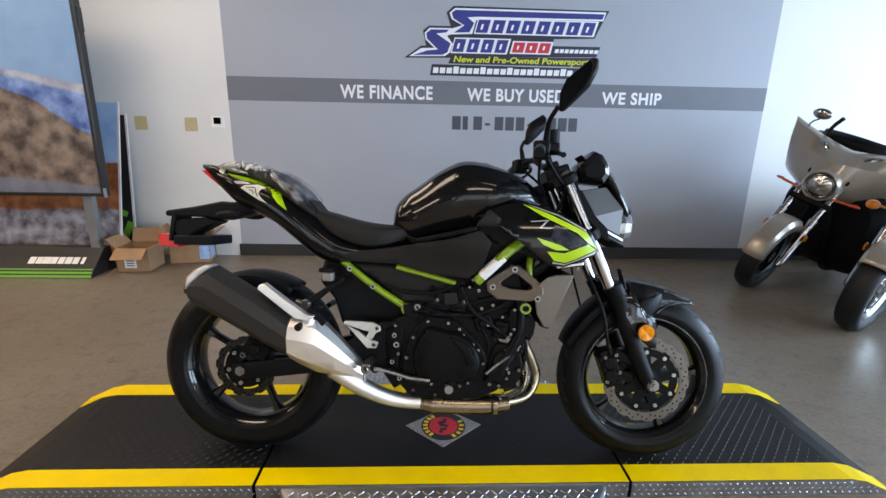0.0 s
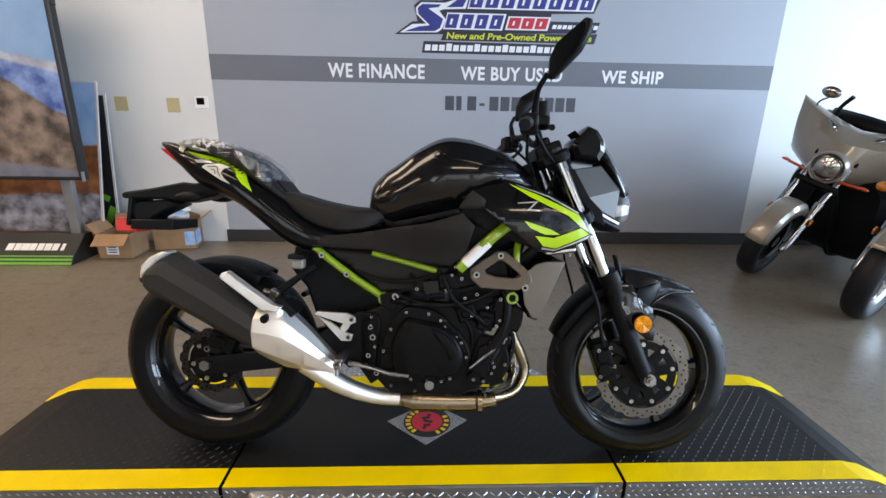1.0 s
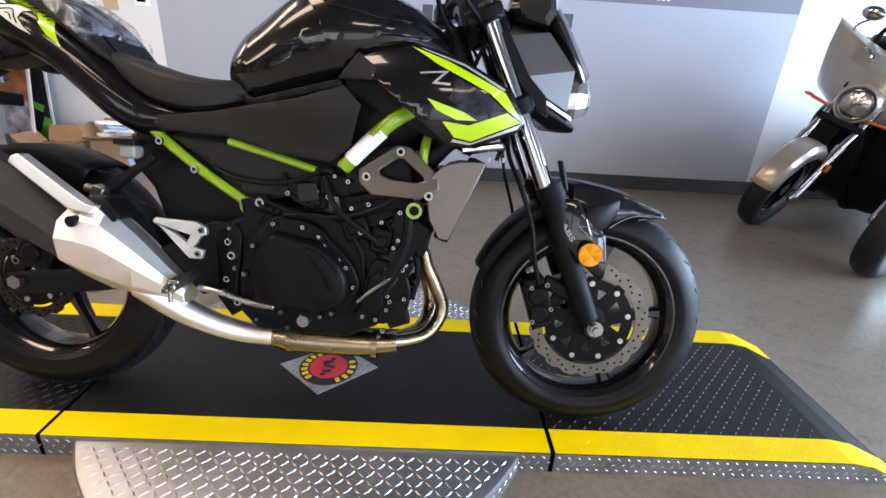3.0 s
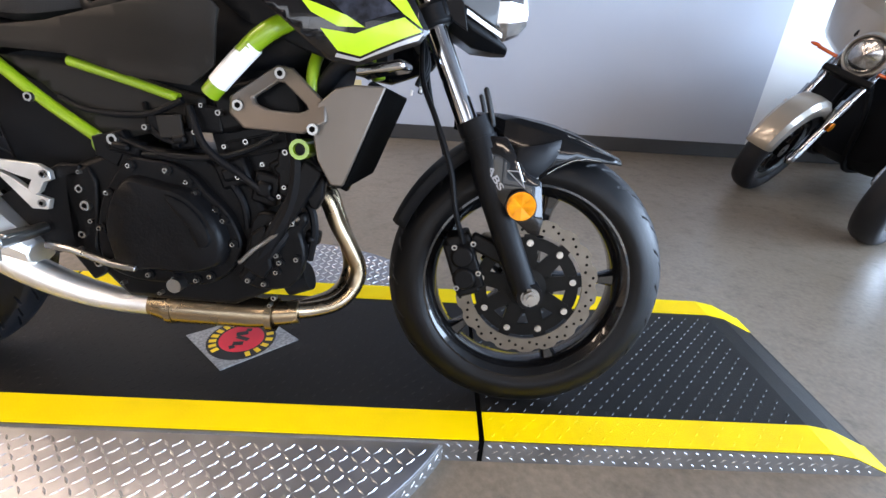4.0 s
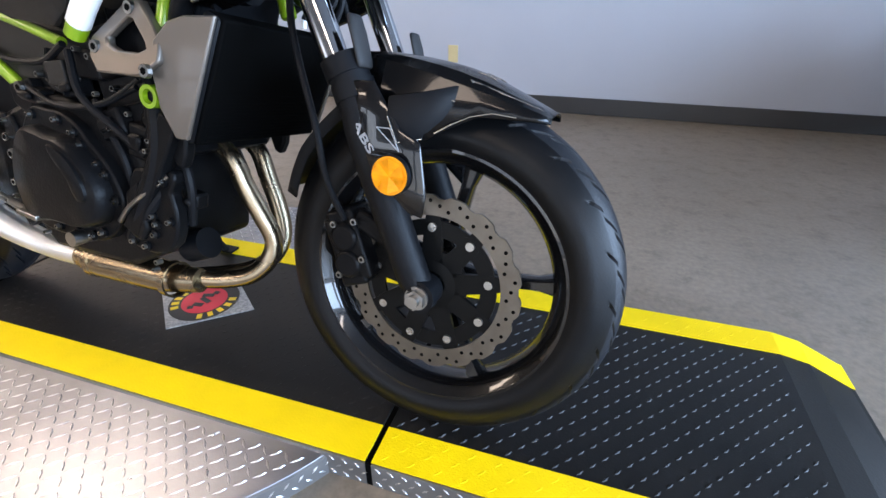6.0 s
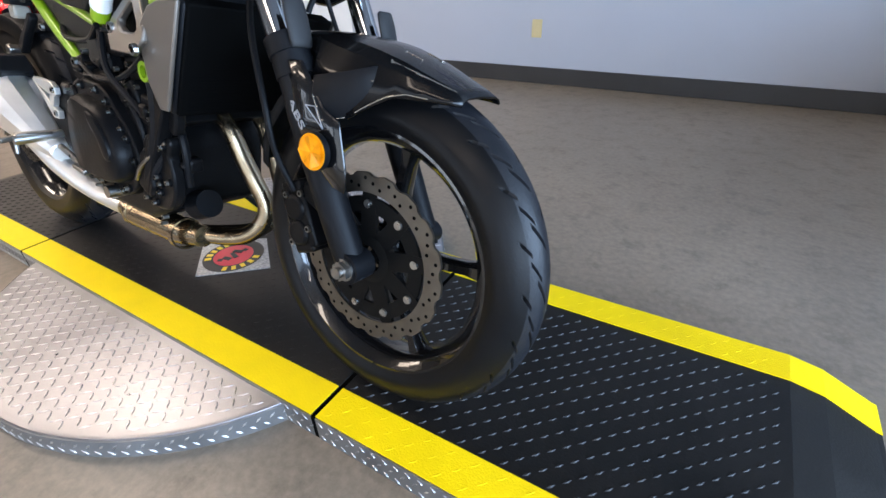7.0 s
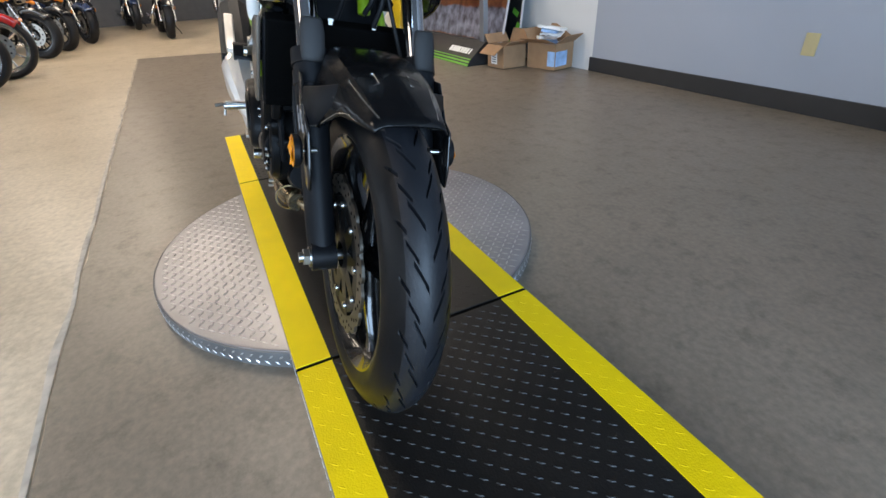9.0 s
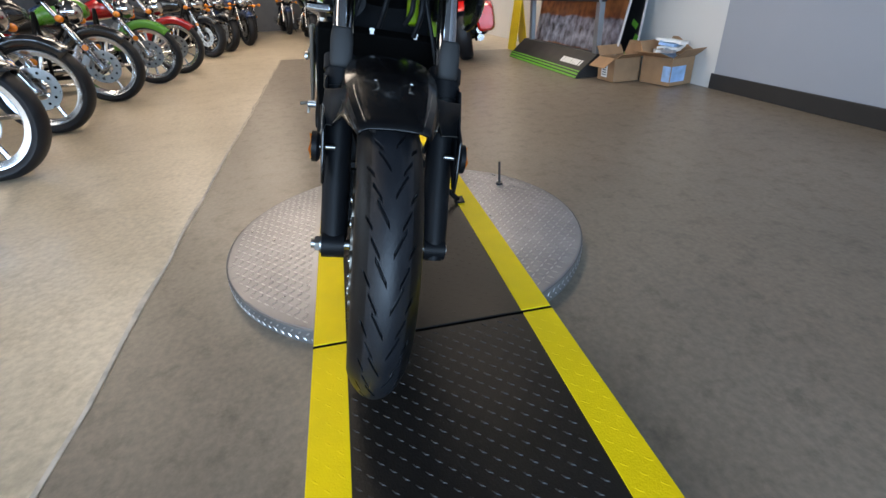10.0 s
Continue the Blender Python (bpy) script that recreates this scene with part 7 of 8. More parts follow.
part("rear_caliper", bm, ENGINE, bike, "black rear brake caliper", modifiers=[BEVEL(0.006)])
bm = bmesh.new()
bolt(bm, (-0.690, -0.130, 0.375), 0.010, h=0.008)
part("caliper_bolt", bm, STEEL, bike)
bm = bmesh.new()
tube(bm, [(-0.20, 0.0, 0.68), (-0.30, 0.0, 0.52), (-0.33, 0.0, 0.42)], 0.03, 14, 3)
part("shock_absorber", bm, SATIN, bike)
bm = bmesh.new()
lathe_pts = []
for k in range(60):
    a = k * 0.55
    f = k / 59
    lathe_pts.append((-0.22 - 0.10 * f + 0.04 * math.cos(a), 0.04 * math.sin(a), 0.65 - 0.20 * f))
tube(bm, lathe_pts, 0.006, 8, 2)
part("shock_spring", bm, SATIN, bike)
bm = bmesh.new()  # inner mudguard over the rear tyre
loops = []
for k in range(15):
    a = radians(60 + 62 * k / 14)
    c = Vector((RX + 0.325 * math.cos(a), 0, RZ + 0.325 * math.sin(a)))
    rad2 = Vector((math.cos(a), 0, math.sin(a)))
    loops.append([c + Vector((0, y, 0)) - rad2 * d for y, d in ((-0.082, 0.05), (-0.075, 0.012), (-0.04, 0.0), (0.04, 0.0), (0.075, 0.012), (0.082, 0.05))])
rows = [[bm.verts.new(p) for p in loop] for loop in loops]
for a, b in zip(rows, rows[1:]):
    for i in range(5):
        bm.faces.new((a[i], a[i + 1], b[i + 1], b[i]))
part("rear_hugger", bm, SATIN, bike, "black rear hugger", modifiers=[SOLID(0.004, 0.0)])
bm = bmesh.new()
prism(bm, [(-0.488, 0.556), (-0.47, 0.574), (-0.40, 0.620), (-0.362, 0.648), (-0.352, 0.632), (-0.40, 0.598), (-0.462, 0.546)], -0.118, -0.098)
part("silencer_hanger", bm, SATIN, bike, modifiers=[BEVEL(0.005)])
RESERVOIR = mat("cloudy_plastic", (0.22, 0.21, 0.18), 0.4, var=0.1)
bm = bmesh.new()
box(bm, 0.038, 0.036, 0.030, -0.408, -0.115, 0.646)
rv = part("brake_reservoir", bm, RESERVOIR, bike, "cloudy white rear brake reservoir", modifiers=[BEVEL(0.006)])
bm = bmesh.new()
box(bm, 0.050, 0.044, 0.014, -0.410, -0.115, 0.668)
part("reservoir_cap", bm, SATIN, rv, modifiers=[BEVEL(0.003)])
bm = bmesh.new()
rod(bm, (-0.515, -0.125, 0.560), (-0.47, -0.12, 0.545), 0.010)
box(bm, 0.028, 0.03, 0.034, -0.480, -0.125, 0.548, 0, 20, 0)
part("hanger_bolt", bm, STEEL, bike, "bright steel hanger bolt", modifiers=[BEVEL(0.003)])

bm = bmesh.new()
prism(bm, [(-0.44, 0.700), (-0.25, 0.690), (-0.13, 0.580), (-0.13, 0.420), (-0.30, 0.400), (-0.375, 0.470), (-0.405, 0.560), (-0.455, 0.620)], -0.052, 0.052)
part("rear_inner_guard", bm, SATIN, bike, "black inner mudguard behind the shock absorber", modifiers=[BEVEL(0.012, 2)])

# foot rests
bm = bmesh.new()
for outline in ([(-0.352, 0.493), (-0.345, 0.502), (-0.250, 0.498), (-0.228, 0.486), (-0.226, 0.470), (-0.245, 0.462), (-0.290, 0.474)], [(-0.352, 0.493), (-0.335, 0.482), (-0.270, 0.412), (-0.240, 0.412), (-0.234, 0.432), (-0.262, 0.440), (-0.300, 0.468)], [(-0.262, 0.470), (-0.240, 0.466), (-0.252, 0.445), (-0.262, 0.438), (-0.274, 0.450)]):
    prism(bm, outline, -0.142, -0.130)
hg = part("heel_guard", bm, CASTALU, bike, "cast aluminium heel guard", modifiers=[BEVEL(0.003)])
for px, pz in ((-0.238, 0.480), (-0.248, 0.424)):
    bm = bmesh.new()
    bolt(bm, (px, -0.142, pz), 0.008, h=0.004)
    part("guard_bolt", bm, STEEL, hg)
bm = bmesh.new()
prism(bm, [(-0.36, 0.42), (-0.22, 0.50), (-0.18, 0.50), (-0.18, 0.34), (-0.25, 0.32), (-0.30, 0.37)], -0.128, -0.115)
part("footrest_plate", bm, ENGINE, bike, modifiers=[BEVEL(0.004)])
for s in (-1, 1):
    bm = bmesh.new()
    rod(bm, (-0.255, s * 0.135, 0.375), (-0.262, s * 0.235, 0.366), 0.011, 0.013, seg=12)
    box(bm, 0.026, 0.070, 0.008, -0.258, s * 0.195, 0.379, 0, 0, 0)
    peg = part("rider_peg", bm, STEEL, bike, "cast metal foot peg", modifiers=[BEVEL(0.003)])
    bm = bmesh.new()
    rod(bm, (-0.262, s * 0.230, 0.366), (-0.262, s * 0.232, 0.335), 0.0045)
    part("peg_feeler", bm, STEEL, peg)
bm = bmesh.new()
tube(bm, [(-0.245, -0.15, 0.345), (-0.19, -0.155, 0.338), (-0.12, -0.155, 0.318), (-0.085, -0.158, 0.316)], [0.008, 0.007, 0.007, 0.009], 10, 4)
box(bm, 0.055, 0.03, 0.010, -0.085, -0.165, 0.322, 0, 8, 0)
part("brake_pedal", bm, STEEL, bike, "cast aluminium brake pedal", modifiers=[BEVEL(0.002)])
bm = bmesh.new()
box(bm, 0.013, 0.060, 0.012, -0.262, -0.232, 0.372, 8, 0, 12)
part("peg_tip", bm, ROTOR, bike, "worn steel foot peg tip", modifiers=[BEVEL(0.003)])
for s in (-1, 1):
    bm = bmesh.new()
    rod(bm, (-0.47, s * 0.13, 0.50), (-0.475, s * 0.225, 0.495), 0.010, 0.012)
    part("pillion_peg", bm, SATIN, bike)
bm = bmesh.new()
tube(bm, [(-0.08, 0.13, 0.30), (-0.10, 0.21, 0.215), (-0.13, 0.31, 0.12), (-0.15, 0.355, 0.080)], 0.010, 10, 4)
box(bm, 0.06, 0.035, 0.006, -0.15, 0.362, 0.0775, 11.5, 0, 0)
part("side_stand", bm, SATIN, bike, "black side stand")

# head lamp cowl, visor and instruments
COWLGREY = mat("titanium_cowl_paint", (0.036, 0.033, 0.031), 0.50, metal=0.4, var=0.08, coat=0.2)
LAMPLENS = mat("lamp_lens", (0.42, 0.42, 0.42), 0.16, metal=0.9, var=0.35, scale=40, coat=1.0)
COWL = {"a": (0.430, 0.098, 0.951), "b": (0.523, 0.074, 0.966), "c": (0.594, 0.050, 0.893), "d": (0.480, 0.104, 0.866), "e": (0.584, 0.046, 0.800), "f": (0.522, 0.088, 0.826)}
bm = bmesh.new()
near = {k: bm.verts.new((x, -y, z)) for k, (x, y, z) in COWL.items()}
far = {k: bm.verts.new((x, y, z)) for k, (x, y, z) in COWL.items()}
for side in (near, far):
    bm.faces.new([side[k] for k in "abcd"])
    bm.faces.new([side[k] for k in "dcef"])
    bm.faces.new([side[k] for k in "adf"])
for p, q in ("ab", "bc", "ce", "ef", "fa"):
    bm.faces.new((near[p], near[q], far[q], far[p]))
cowl = part("lamp_cowl", bm, COWLGREY, bike, "titanium-grey faceted head lamp cowl", angle=10, modifiers=[BEVEL(0.003, 2)])
bm = bmesh.new()
rings(bm, [[(x, a * hw, z + b * hh) for a, b in ((0.7, 1), (1, 0.3), (0.85, -0.5), (0.5, -1), (-0.5, -1), (-0.85, -0.5), (-1, 0.3), (-0.7, 1))] for x, z, hw, hh in ((0.580, 0.830, 0.050, 0.044), (0.606, 0.832, 0.046, 0.044), (0.632, 0.834, 0.032, 0.036), (0.644, 0.832, 0.016, 0.018))])
part("head_lamp", bm, LAMPLENS, cowl, "clear head lamp with a bright reflector", angle=14)
bm = bmesh.new()
rings(bm, [[(x, a * hw, z + b * hh) for a, b in ((0.95, 1), (1, 0.0), (0.6, -1), (-0.6, -1), (-1, 0.0), (-0.95, 1))] for x, z, hw, hh in ((0.498, 0.820, 0.092, 0.034), (0.540, 0.790, 0.078, 0.028), (0.580, 0.775, 0.052, 0.017), (0.610, 0.764, 0.030, 0.006))])
part("chin_piece", bm, SATIN, cowl, "black chin piece below the lamp", modifiers=[BEVEL(0.003)])
for s in (-1, 1):
    bm = bmesh.new()
    rings(bm, [[(x, s * y + a * 0.003, z + b * 0.004) for a, b in ((1, 1), (1, -1), (-1, -1), (-1, 1))] for x, y, z in ((0.528, 0.088, 0.815), (0.560, 0.068, 0.801), (0.596, 0.046, 0.786))])
    part("lamp_trim", bm, WHITE, cowl, "bright lower trim line")
    bm = bmesh.new()  # black side strip between fork and cowl
    prism(bm, [(0.412, 0.952), (0.432, 0.952), (0.481, 0.867), (0.522, 0.826), (0.532, 0.780), (0.505, 0.795), (0.462, 0.850)], s * 0.098, s * 0.108)
    part("cowl_edge", bm, SATIN, cowl, modifiers=[BEVEL(0.002)])
bm = bmesh.new()
loops = []
for x, z, hw in ((0.541, 1.028, 0.050), (0.560, 1.000, 0.060), (0.590, 0.950, 0.058), (0.614, 0.910, 0.046), (0.630, 0.884, 0.028)):
    loops.append([bm.verts.new((x - 0.022 * abs(u) ** 2, hw * u, z - 0.018 * abs(u) ** 2)) for u in (-1, -0.7, -0.3, 0, 0.3, 0.7, 1)])
for a, b in zip(loops, loops[1:]):
    for i in range(6):
        bm.faces.new((a[i], a[i + 1], b[i + 1], b[i]))
part("fly_screen", bm, GLOSS, bike, "gloss black fly screen", angle=30, modifiers=[SOLID(0.024, 0.0), BEVEL(0.003, 2)])
bm = bmesh.new()
POD = [(0.428, 1.012), (0.432, 1.042), (0.484, 1.092), (0.512, 1.080), (0.534, 1.048), (0.540, 1.004), (0.522, 0.974), (0.440, 0.982)]
rings(bm, [[(0.484 + (x - 0.484) * k, y, 1.030 + (z - 1.030) * k) for x, z in POD] for y, k in ((-0.074, 0.62), (-0.062, 0.90), (-0.040, 1.0), (0.040, 1.0), (0.062, 0.90), (0.074, 0.62))])
pod = part("instrument_pod", bm, GLOSS, bike, "gloss black instrument pod", angle=20, modifiers=[BEVEL(0.003, 2)])
bm = bmesh.new()
box(bm, 0.006, 0.085, 0.056, 0.463, 0, 1.056, 0, -46, 0)
part("display_glass", bm, DARKGAP, pod, "dark display glass", modifiers=[BEVEL(0.002)])
# silver pieces that put the pod's whitish highlight into a colour
for s in (-1, 1):
    bm = bmesh.new()
    prism(bm, [(0.520, 1.064), (0.532, 1.048), (0.538, 1.016), (0.524, 1.024)], s * 0.052, s * 0.060)
    part("pod_highlight", bm, SILVERTAPE, pod, "silver piece for the highlight on the pod", modifiers=[BEVEL(0.001)])
# handlebar
bm = bmesh.new()
tube(bm, [(0.235, -0.375, 1.035), (0.262, -0.25, 1.062), (0.305, -0.12, 1.075), (0.330, -0.06, 1.045), (0.332, 0.0, 1.040), (0.330, 0.06, 1.045), (0.305, 0.12, 1.075), (0.262, 0.25, 1.062), (0.235, 0.375, 1.035)], 0.0112, 14, 6)
bar = part("handlebar", bm, SATIN, bike, "black handlebar")
for s in (-1, 1):
    bm = bmesh.new()
    rod(bm, (0.260, s * 0.258, 1.060), (0.236, s * 0.372, 1.036), 0.0165, seg=18)
    part("grip", bm, RUBBER, bar, "black rubber grip")
    bm = bmesh.new()
    rod(bm, (0.236, s * 0.372, 1.036), (0.230, s * 0.402, 1.030), 0.0165, 0.014, seg=18)
    part("bar_weight", bm, SATIN, bar)
    bm = bmesh.new()
    box(bm, 0.050, 0.060, 0.055, 0.272, s * 0.220, 1.062, 0, 0, s * 12)
    box(bm, 0.030, 0.026, 0.045, 0.290, s * 0.175, 1.068)
    part("switch_box", bm, SATIN, bar, modifiers=[BEVEL(0.008)])
    bm = bmesh.new()
    tube(bm, [(0.305, s * 0.195, 1.060), (0.320, s * 0.24, 1.052), (0.312, s * 0.32, 1.036), (0.298, s * 0.39, 1.026)], [0.008, 0.007, 0.006, 0.008], 10, 4)
    part("lever", bm, SATIN, bar, "black brake or clutch lever")
    bm = bmesh.new()
    tube(bm, [(0.285, s * 0.215, 1.075), (0.283, s * 0.245, 1.120), (0.284, s * 0.272, 1.145), (0.300, s * 0.300, 1.176)], [0.011, 0.009, 0.007, 0.007], 10, 4)
    part("mirror_stem", bm, SATIN, bar, "black mirror stem")
    bm = bmesh.new()
    c = Vector((0.346, s * 0.322, 1.232))
    loops = []
    for dx, k in ((-0.012, 0.86), (-0.008, 0.98), (0.004, 1.0), (0.022, 0.72), (0.034, 0.30)):
        loops.append([c + Matrix.Rotation(radians(-s * 42), 3, "Z") @ Vector((dx + 0.010 * b, s * a * 0.060 * k, b * 0.062 * k + a * 0.006)) for a, b in ((-0.80, -1.05), (-0.60, -1.08), (0.62, -0.30), (1.0, 0.45), (0.96, 0.85), (0.74, 1.0), (-0.60, 0.42), (-0.88, -0.20))])
    rings(bm, loops)
    head = part("mirror_head", bm, SATIN, bar, "black pentagonal mirror head", angle=40, modifiers=[BEVEL(0.004, 2)])
    bm = bmesh.new()
    f = [bm.verts.new(c + Matrix.Rotation(radians(-s * 42), 3, "Z") @ Vector((-0.0135 + 0.010 * b, s * a * 0.050, b * 0.052 + a * 0.005))) for a, b in ((-0.80, -1.05), (-0.60, -1.08), (0.62, -0.30), (1.0, 0.45), (0.96, 0.85), (0.74, 1.0), (-0.60, 0.42), (-0.88, -0.20))]
    bm.faces.new(f)
    part("mirror_glass", bm, DARKMIRROR, bar, "mirror glass", angle=0)
bm = bmesh.new()
rod(bm, (0.318, -0.165, 1.088), (0.316, -0.168, 1.135), 0.020, 0.022, seg=20)
part("fluid_reservoir", bm, SATIN, bar, "dark brake fluid reservoir", modifiers=[BEVEL(0.002)])
bm = bmesh.new()
box(bm, 0.05, 0.05, 0.035, 0.310, -0.17, 1.075)
part("master_cylinder", bm, SATIN, bar, modifiers=[BEVEL(0.006)])
for pts in ([(0.29, -0.20, 1.05), (0.33, -0.16, 1.0), (0.38, -0.09, 0.95), (0.36, -0.06, 0.88)], [(0.28, 0.20, 1.05), (0.34, 0.16, 0.99), (0.37, 0.08, 0.92), (0.30, 0.06, 0.86)], [(0.27, -0.22, 1.045), (0.28, -0.15, 0.98), (0.31, -0.08, 0.93), (0.26, -0.05, 0.90)]):
    bm = bmesh.new()
    tube(bm, pts, 0.005, 8, 5)
    part("control_cable", bm, SATIN, bike, "black control cable")

# ---------------------------------------------------------------- the other motorcycles
RIMCHROME = mat("wheel_chrome", (0.70, 0.70, 0.70), 0.18, metal=1.0, var=0.08, rough_var=0.06)
PEARL = mat("pearl_silver_paint", (0.33, 0.29, 0.24), 0.34, metal=0.3, var=0.06, coat=0.8)
PAINTS = {
    "red": mat("deep_red_paint", (0.38, 0.012, 0.012), 0.25, var=0.1, coat=0.8),
    "brightred": mat("bright_red_paint", (0.62, 0.010, 0.010), 0.25, var=0.08, coat=0.8),
    "black": mat("black_cruiser_paint", (0.010, 0.010, 0.011), 0.22, var=0.1, coat=0.8),
    "green": mat("green_cruiser_paint", (0.07, 0.24, 0.02), 0.28, var=0.1, coat=0.8),
    "blue": mat("dark_blue_paint", (0.012, 0.03, 0.09), 0.28, var=0.1, coat=0.8),
    "silver": PEARL,
}
LEVERAMBER = mat("amber_lens", (0.70, 0.20, 0.01), 0.25, var=0.1, coat=0.8)
ORANGELENS = mat("orange_red_lens", (0.60, 0.07, 0.01), 0.25, var=0.1, coat=0.8)


def cruiser(m, paint, label, spokes=9, steer=0.0, fairing=False, whitewall=False, group="", R=0.325, wire=False, metal=None, slim=0.0):
    """A parked cruiser; its origin lies on the floor below the front axle, its front towards +x."""
    root = tagged(empty("motorcycle", m), label, "motorcycle", group)
    P = PAINTS[paint]
    metal = metal or RIMCHROME
    axis = Vector((-0.42, 0, 0.9))
    head = Vector((-0.40, 0, 0.86))
    turn = Matrix.Translation(head) @ Matrix.Rotation(radians(steer), 4, Vector((-0.42, 0, 0.91)).normalized()) @ Matrix.Translation(-head)
    if not steer:
        turn = Matrix.Identity(4)

    def put(name, bm, material, parent=root, text="", front=False, **kw):
        if front:
            bmesh.ops.transform(bm, matrix=turn, verts=bm.verts[:])
        return part(name, bm, material, parent, text, **kw)

    def road_wheel(name, cx, r, hw, front):
        bm = bmesh.new()
        rim = r - 0.095 + slim
        lathe(bm, [(rim, -hw * 0.7), (rim + 0.012, -hw * 0.72), (rim + 0.004, -hw * 0.5), (rim - 0.012, 0), (rim + 0.004, hw * 0.5), (rim + 0.012, hw * 0.72), (rim, hw * 0.7), (rim - 0.034, hw * 0.5), (rim - 0.036, 0), (rim - 0.034, -hw * 0.5)], (cx, 0, r), 56)
        w = put(name, bm, metal, root, "bright chromed wheel", front)
        bm = bmesh.new()
        prof = [(rim + 0.005, -hw * 0.72), (rim + 0.03 - slim * 0.3, -hw * 0.95), (rim + 0.06 - slim * 0.8, -hw), (r - 0.018, -hw * 0.86), (r - 0.005, -hw * 0.5), (r, 0), (r - 0.005, hw * 0.5), (r - 0.018, hw * 0.86), (rim + 0.06 - slim * 0.8, hw), (rim + 0.03 - slim * 0.3, hw * 0.95), (rim + 0.005, hw * 0.72)]
        lathe(bm, prof, (cx, 0, r), 64)
        put("tyre", bm, RUBBER, w, "black tyre", front)
        bm = bmesh.new()
        lathe(bm, [(0.01, -0.05), (0.045, -0.05), (0.045, 0.05), (0.01, 0.05)], (cx, 0, r), 24)
        put("hub", bm, metal, w, "", front)
        n = 28 if wire else spokes
        for k in range(n):
            a = 2 * math.pi * k / n
            ca, sa = math.cos(a), math.sin(a)
            bm = bmesh.new()
            if wire:
                s = 0.03 if k % 2 else -0.03
                rod(bm, (cx + 0.04 * math.cos(a + 0.5 * (1 if k % 4 < 2 else -1)), s, r + 0.04 * math.sin(a + 0.5 * (1 if k % 4 < 2 else -1))), (cx + (rim - 0.01) * ca, 0, r + (rim - 0.01) * sa), 0.0035, seg=6)
            else:
                tube(bm, [(cx + 0.035 * ca, 0, r + 0.035 * sa), (cx + 0.12 * ca, 0, r + 0.12 * sa), (cx + (rim - 0.01) * ca, 0, r + (rim - 0.01) * sa)], [0.020, 0.011, 0.016], 8, 2)
            put("spoke", bm, metal, w, "", front)
        bm = bmesh.new()
        lathe(bm, [(0.075, -0.072), (0.145, -0.072), (0.145, -0.066), (0.075, -0.066)], (cx, 0, r), 48)
        disc = put("brake_disc", bm, STEEL, w, "steel brake disc", front)
        for k in range(10):
            a = 2 * math.pi * k / 10
            bm = bmesh.new()
            rod(bm, (cx + 0.11 * math.cos(a), -0.0735, r + 0.11 * math.sin(a)), (cx + 0.11 * math.cos(a), -0.0715, r + 0.11 * math.sin(a)), 0.010, seg=10)
            put("disc_slot", bm, DARKGAP, w, "", front)
        return w

    road_wheel("front_wheel", 0.0, R, 0.065, True)
    road_wheel("rear_wheel", -1.62, R, 0.085, False)
    rake, back = (0.62, -0.20) if fairing else (0.48, 0.0)
    fork = lambda z: -rake * (z - R)
    for s in (-1, 1):
        bm = bmesh.new()
        tube(bm, [(0.01, s * 0.11, R - 0.03), (0, s * 0.11, R), (fork(0.55), s * 0.11, 0.55), (fork(0.62), s * 0.11, 0.62)], [0.022, 0.030, 0.028, 0.032], 14, 3)
        leg = put("fork_leg", bm, CHROME, root, "chromed fork leg", True)
        bm = bmesh.new()
        rod(bm, (fork(0.60), s * 0.11, 0.60), (fork(0.95), s * 0.11, 0.95), 0.022, seg=14)
        put("fork_tube", bm, CHROME, leg, "", True)
        bm = bmesh.new()
        rod(bm, (fork(0.50) + 0.02, s * 0.142, 0.50), (fork(0.50) + 0.02, s * 0.152, 0.50), 0.026, seg=18)
        put("reflector", bm, LEVERAMBER, leg, "amber reflector", True)
    bm = bmesh.new()  # calliper
    box(bm, 0.07, 0.06, 0.10, -0.11, -0.075, R + 0.07, 0, 30, 0)
    put("brake_caliper", bm, STEEL, root, "", True, modifiers=[BEVEL(0.008)])
    bm = bmesh.new()  # front mudguard
    loops = []
    for k in range(21):
        a = radians(168 - (156 if fairing else 128) * k / 20)
        rad = Vector((math.cos(a), 0, math.sin(a)))
        c = Vector((0, 0, R)) + rad * (R + 0.035)
        w = 0.085 - 0.02 * abs(k / 20 - 0.4)
        loops.append([c + Vector((0, y * w, 0)) - rad * d for y, d in ((-1, 0.085), (-0.97, 0.03), (-0.7, 0.006), (0, 0), (0.7, 0.006), (0.97, 0.03), (1, 0.085))])
    rows = [[bm.verts.new(p) for p in loop] for loop in loops]
    for a, b in zip(rows, rows[1:]):
        for i in range(6):
            bm.faces.new((a[i], a[i + 1], b[i + 1], b[i]))
    put("front_mudguard", bm, P, root, "painted front mudguard", True, modifiers=[SOLID(0.004, 0.0)])
    # handlebar, lamp
    bm = bmesh.new()
    hx = fork(0.98)
    tube(bm, [(hx - 0.26, -0.40, 1.02), (hx - 0.14, -0.34, 1.10), (hx - 0.02, -0.16, 1.10), (hx, -0.05, 1.00), (hx, 0.05, 1.00), (hx - 0.02, 0.16, 1.10), (hx - 0.14, 0.34, 1.10), (hx - 0.26, 0.40, 1.02)], 0.014, 10, 5)
    bar = put("handlebar", bm, CHROME, root, "chromed handlebar", True)
    for s in (-1, 1):
        bm = bmesh.new()
        rod(bm, (hx - 0.17, s * 0.355, 1.085), (hx - 0.28, s * 0.408, 1.01), 0.019, seg=12)
        put("grip", bm, RUBBER, bar, "", True)
        bm = bmesh.new()
        my = s * (0.27 if fairing else 0.38)
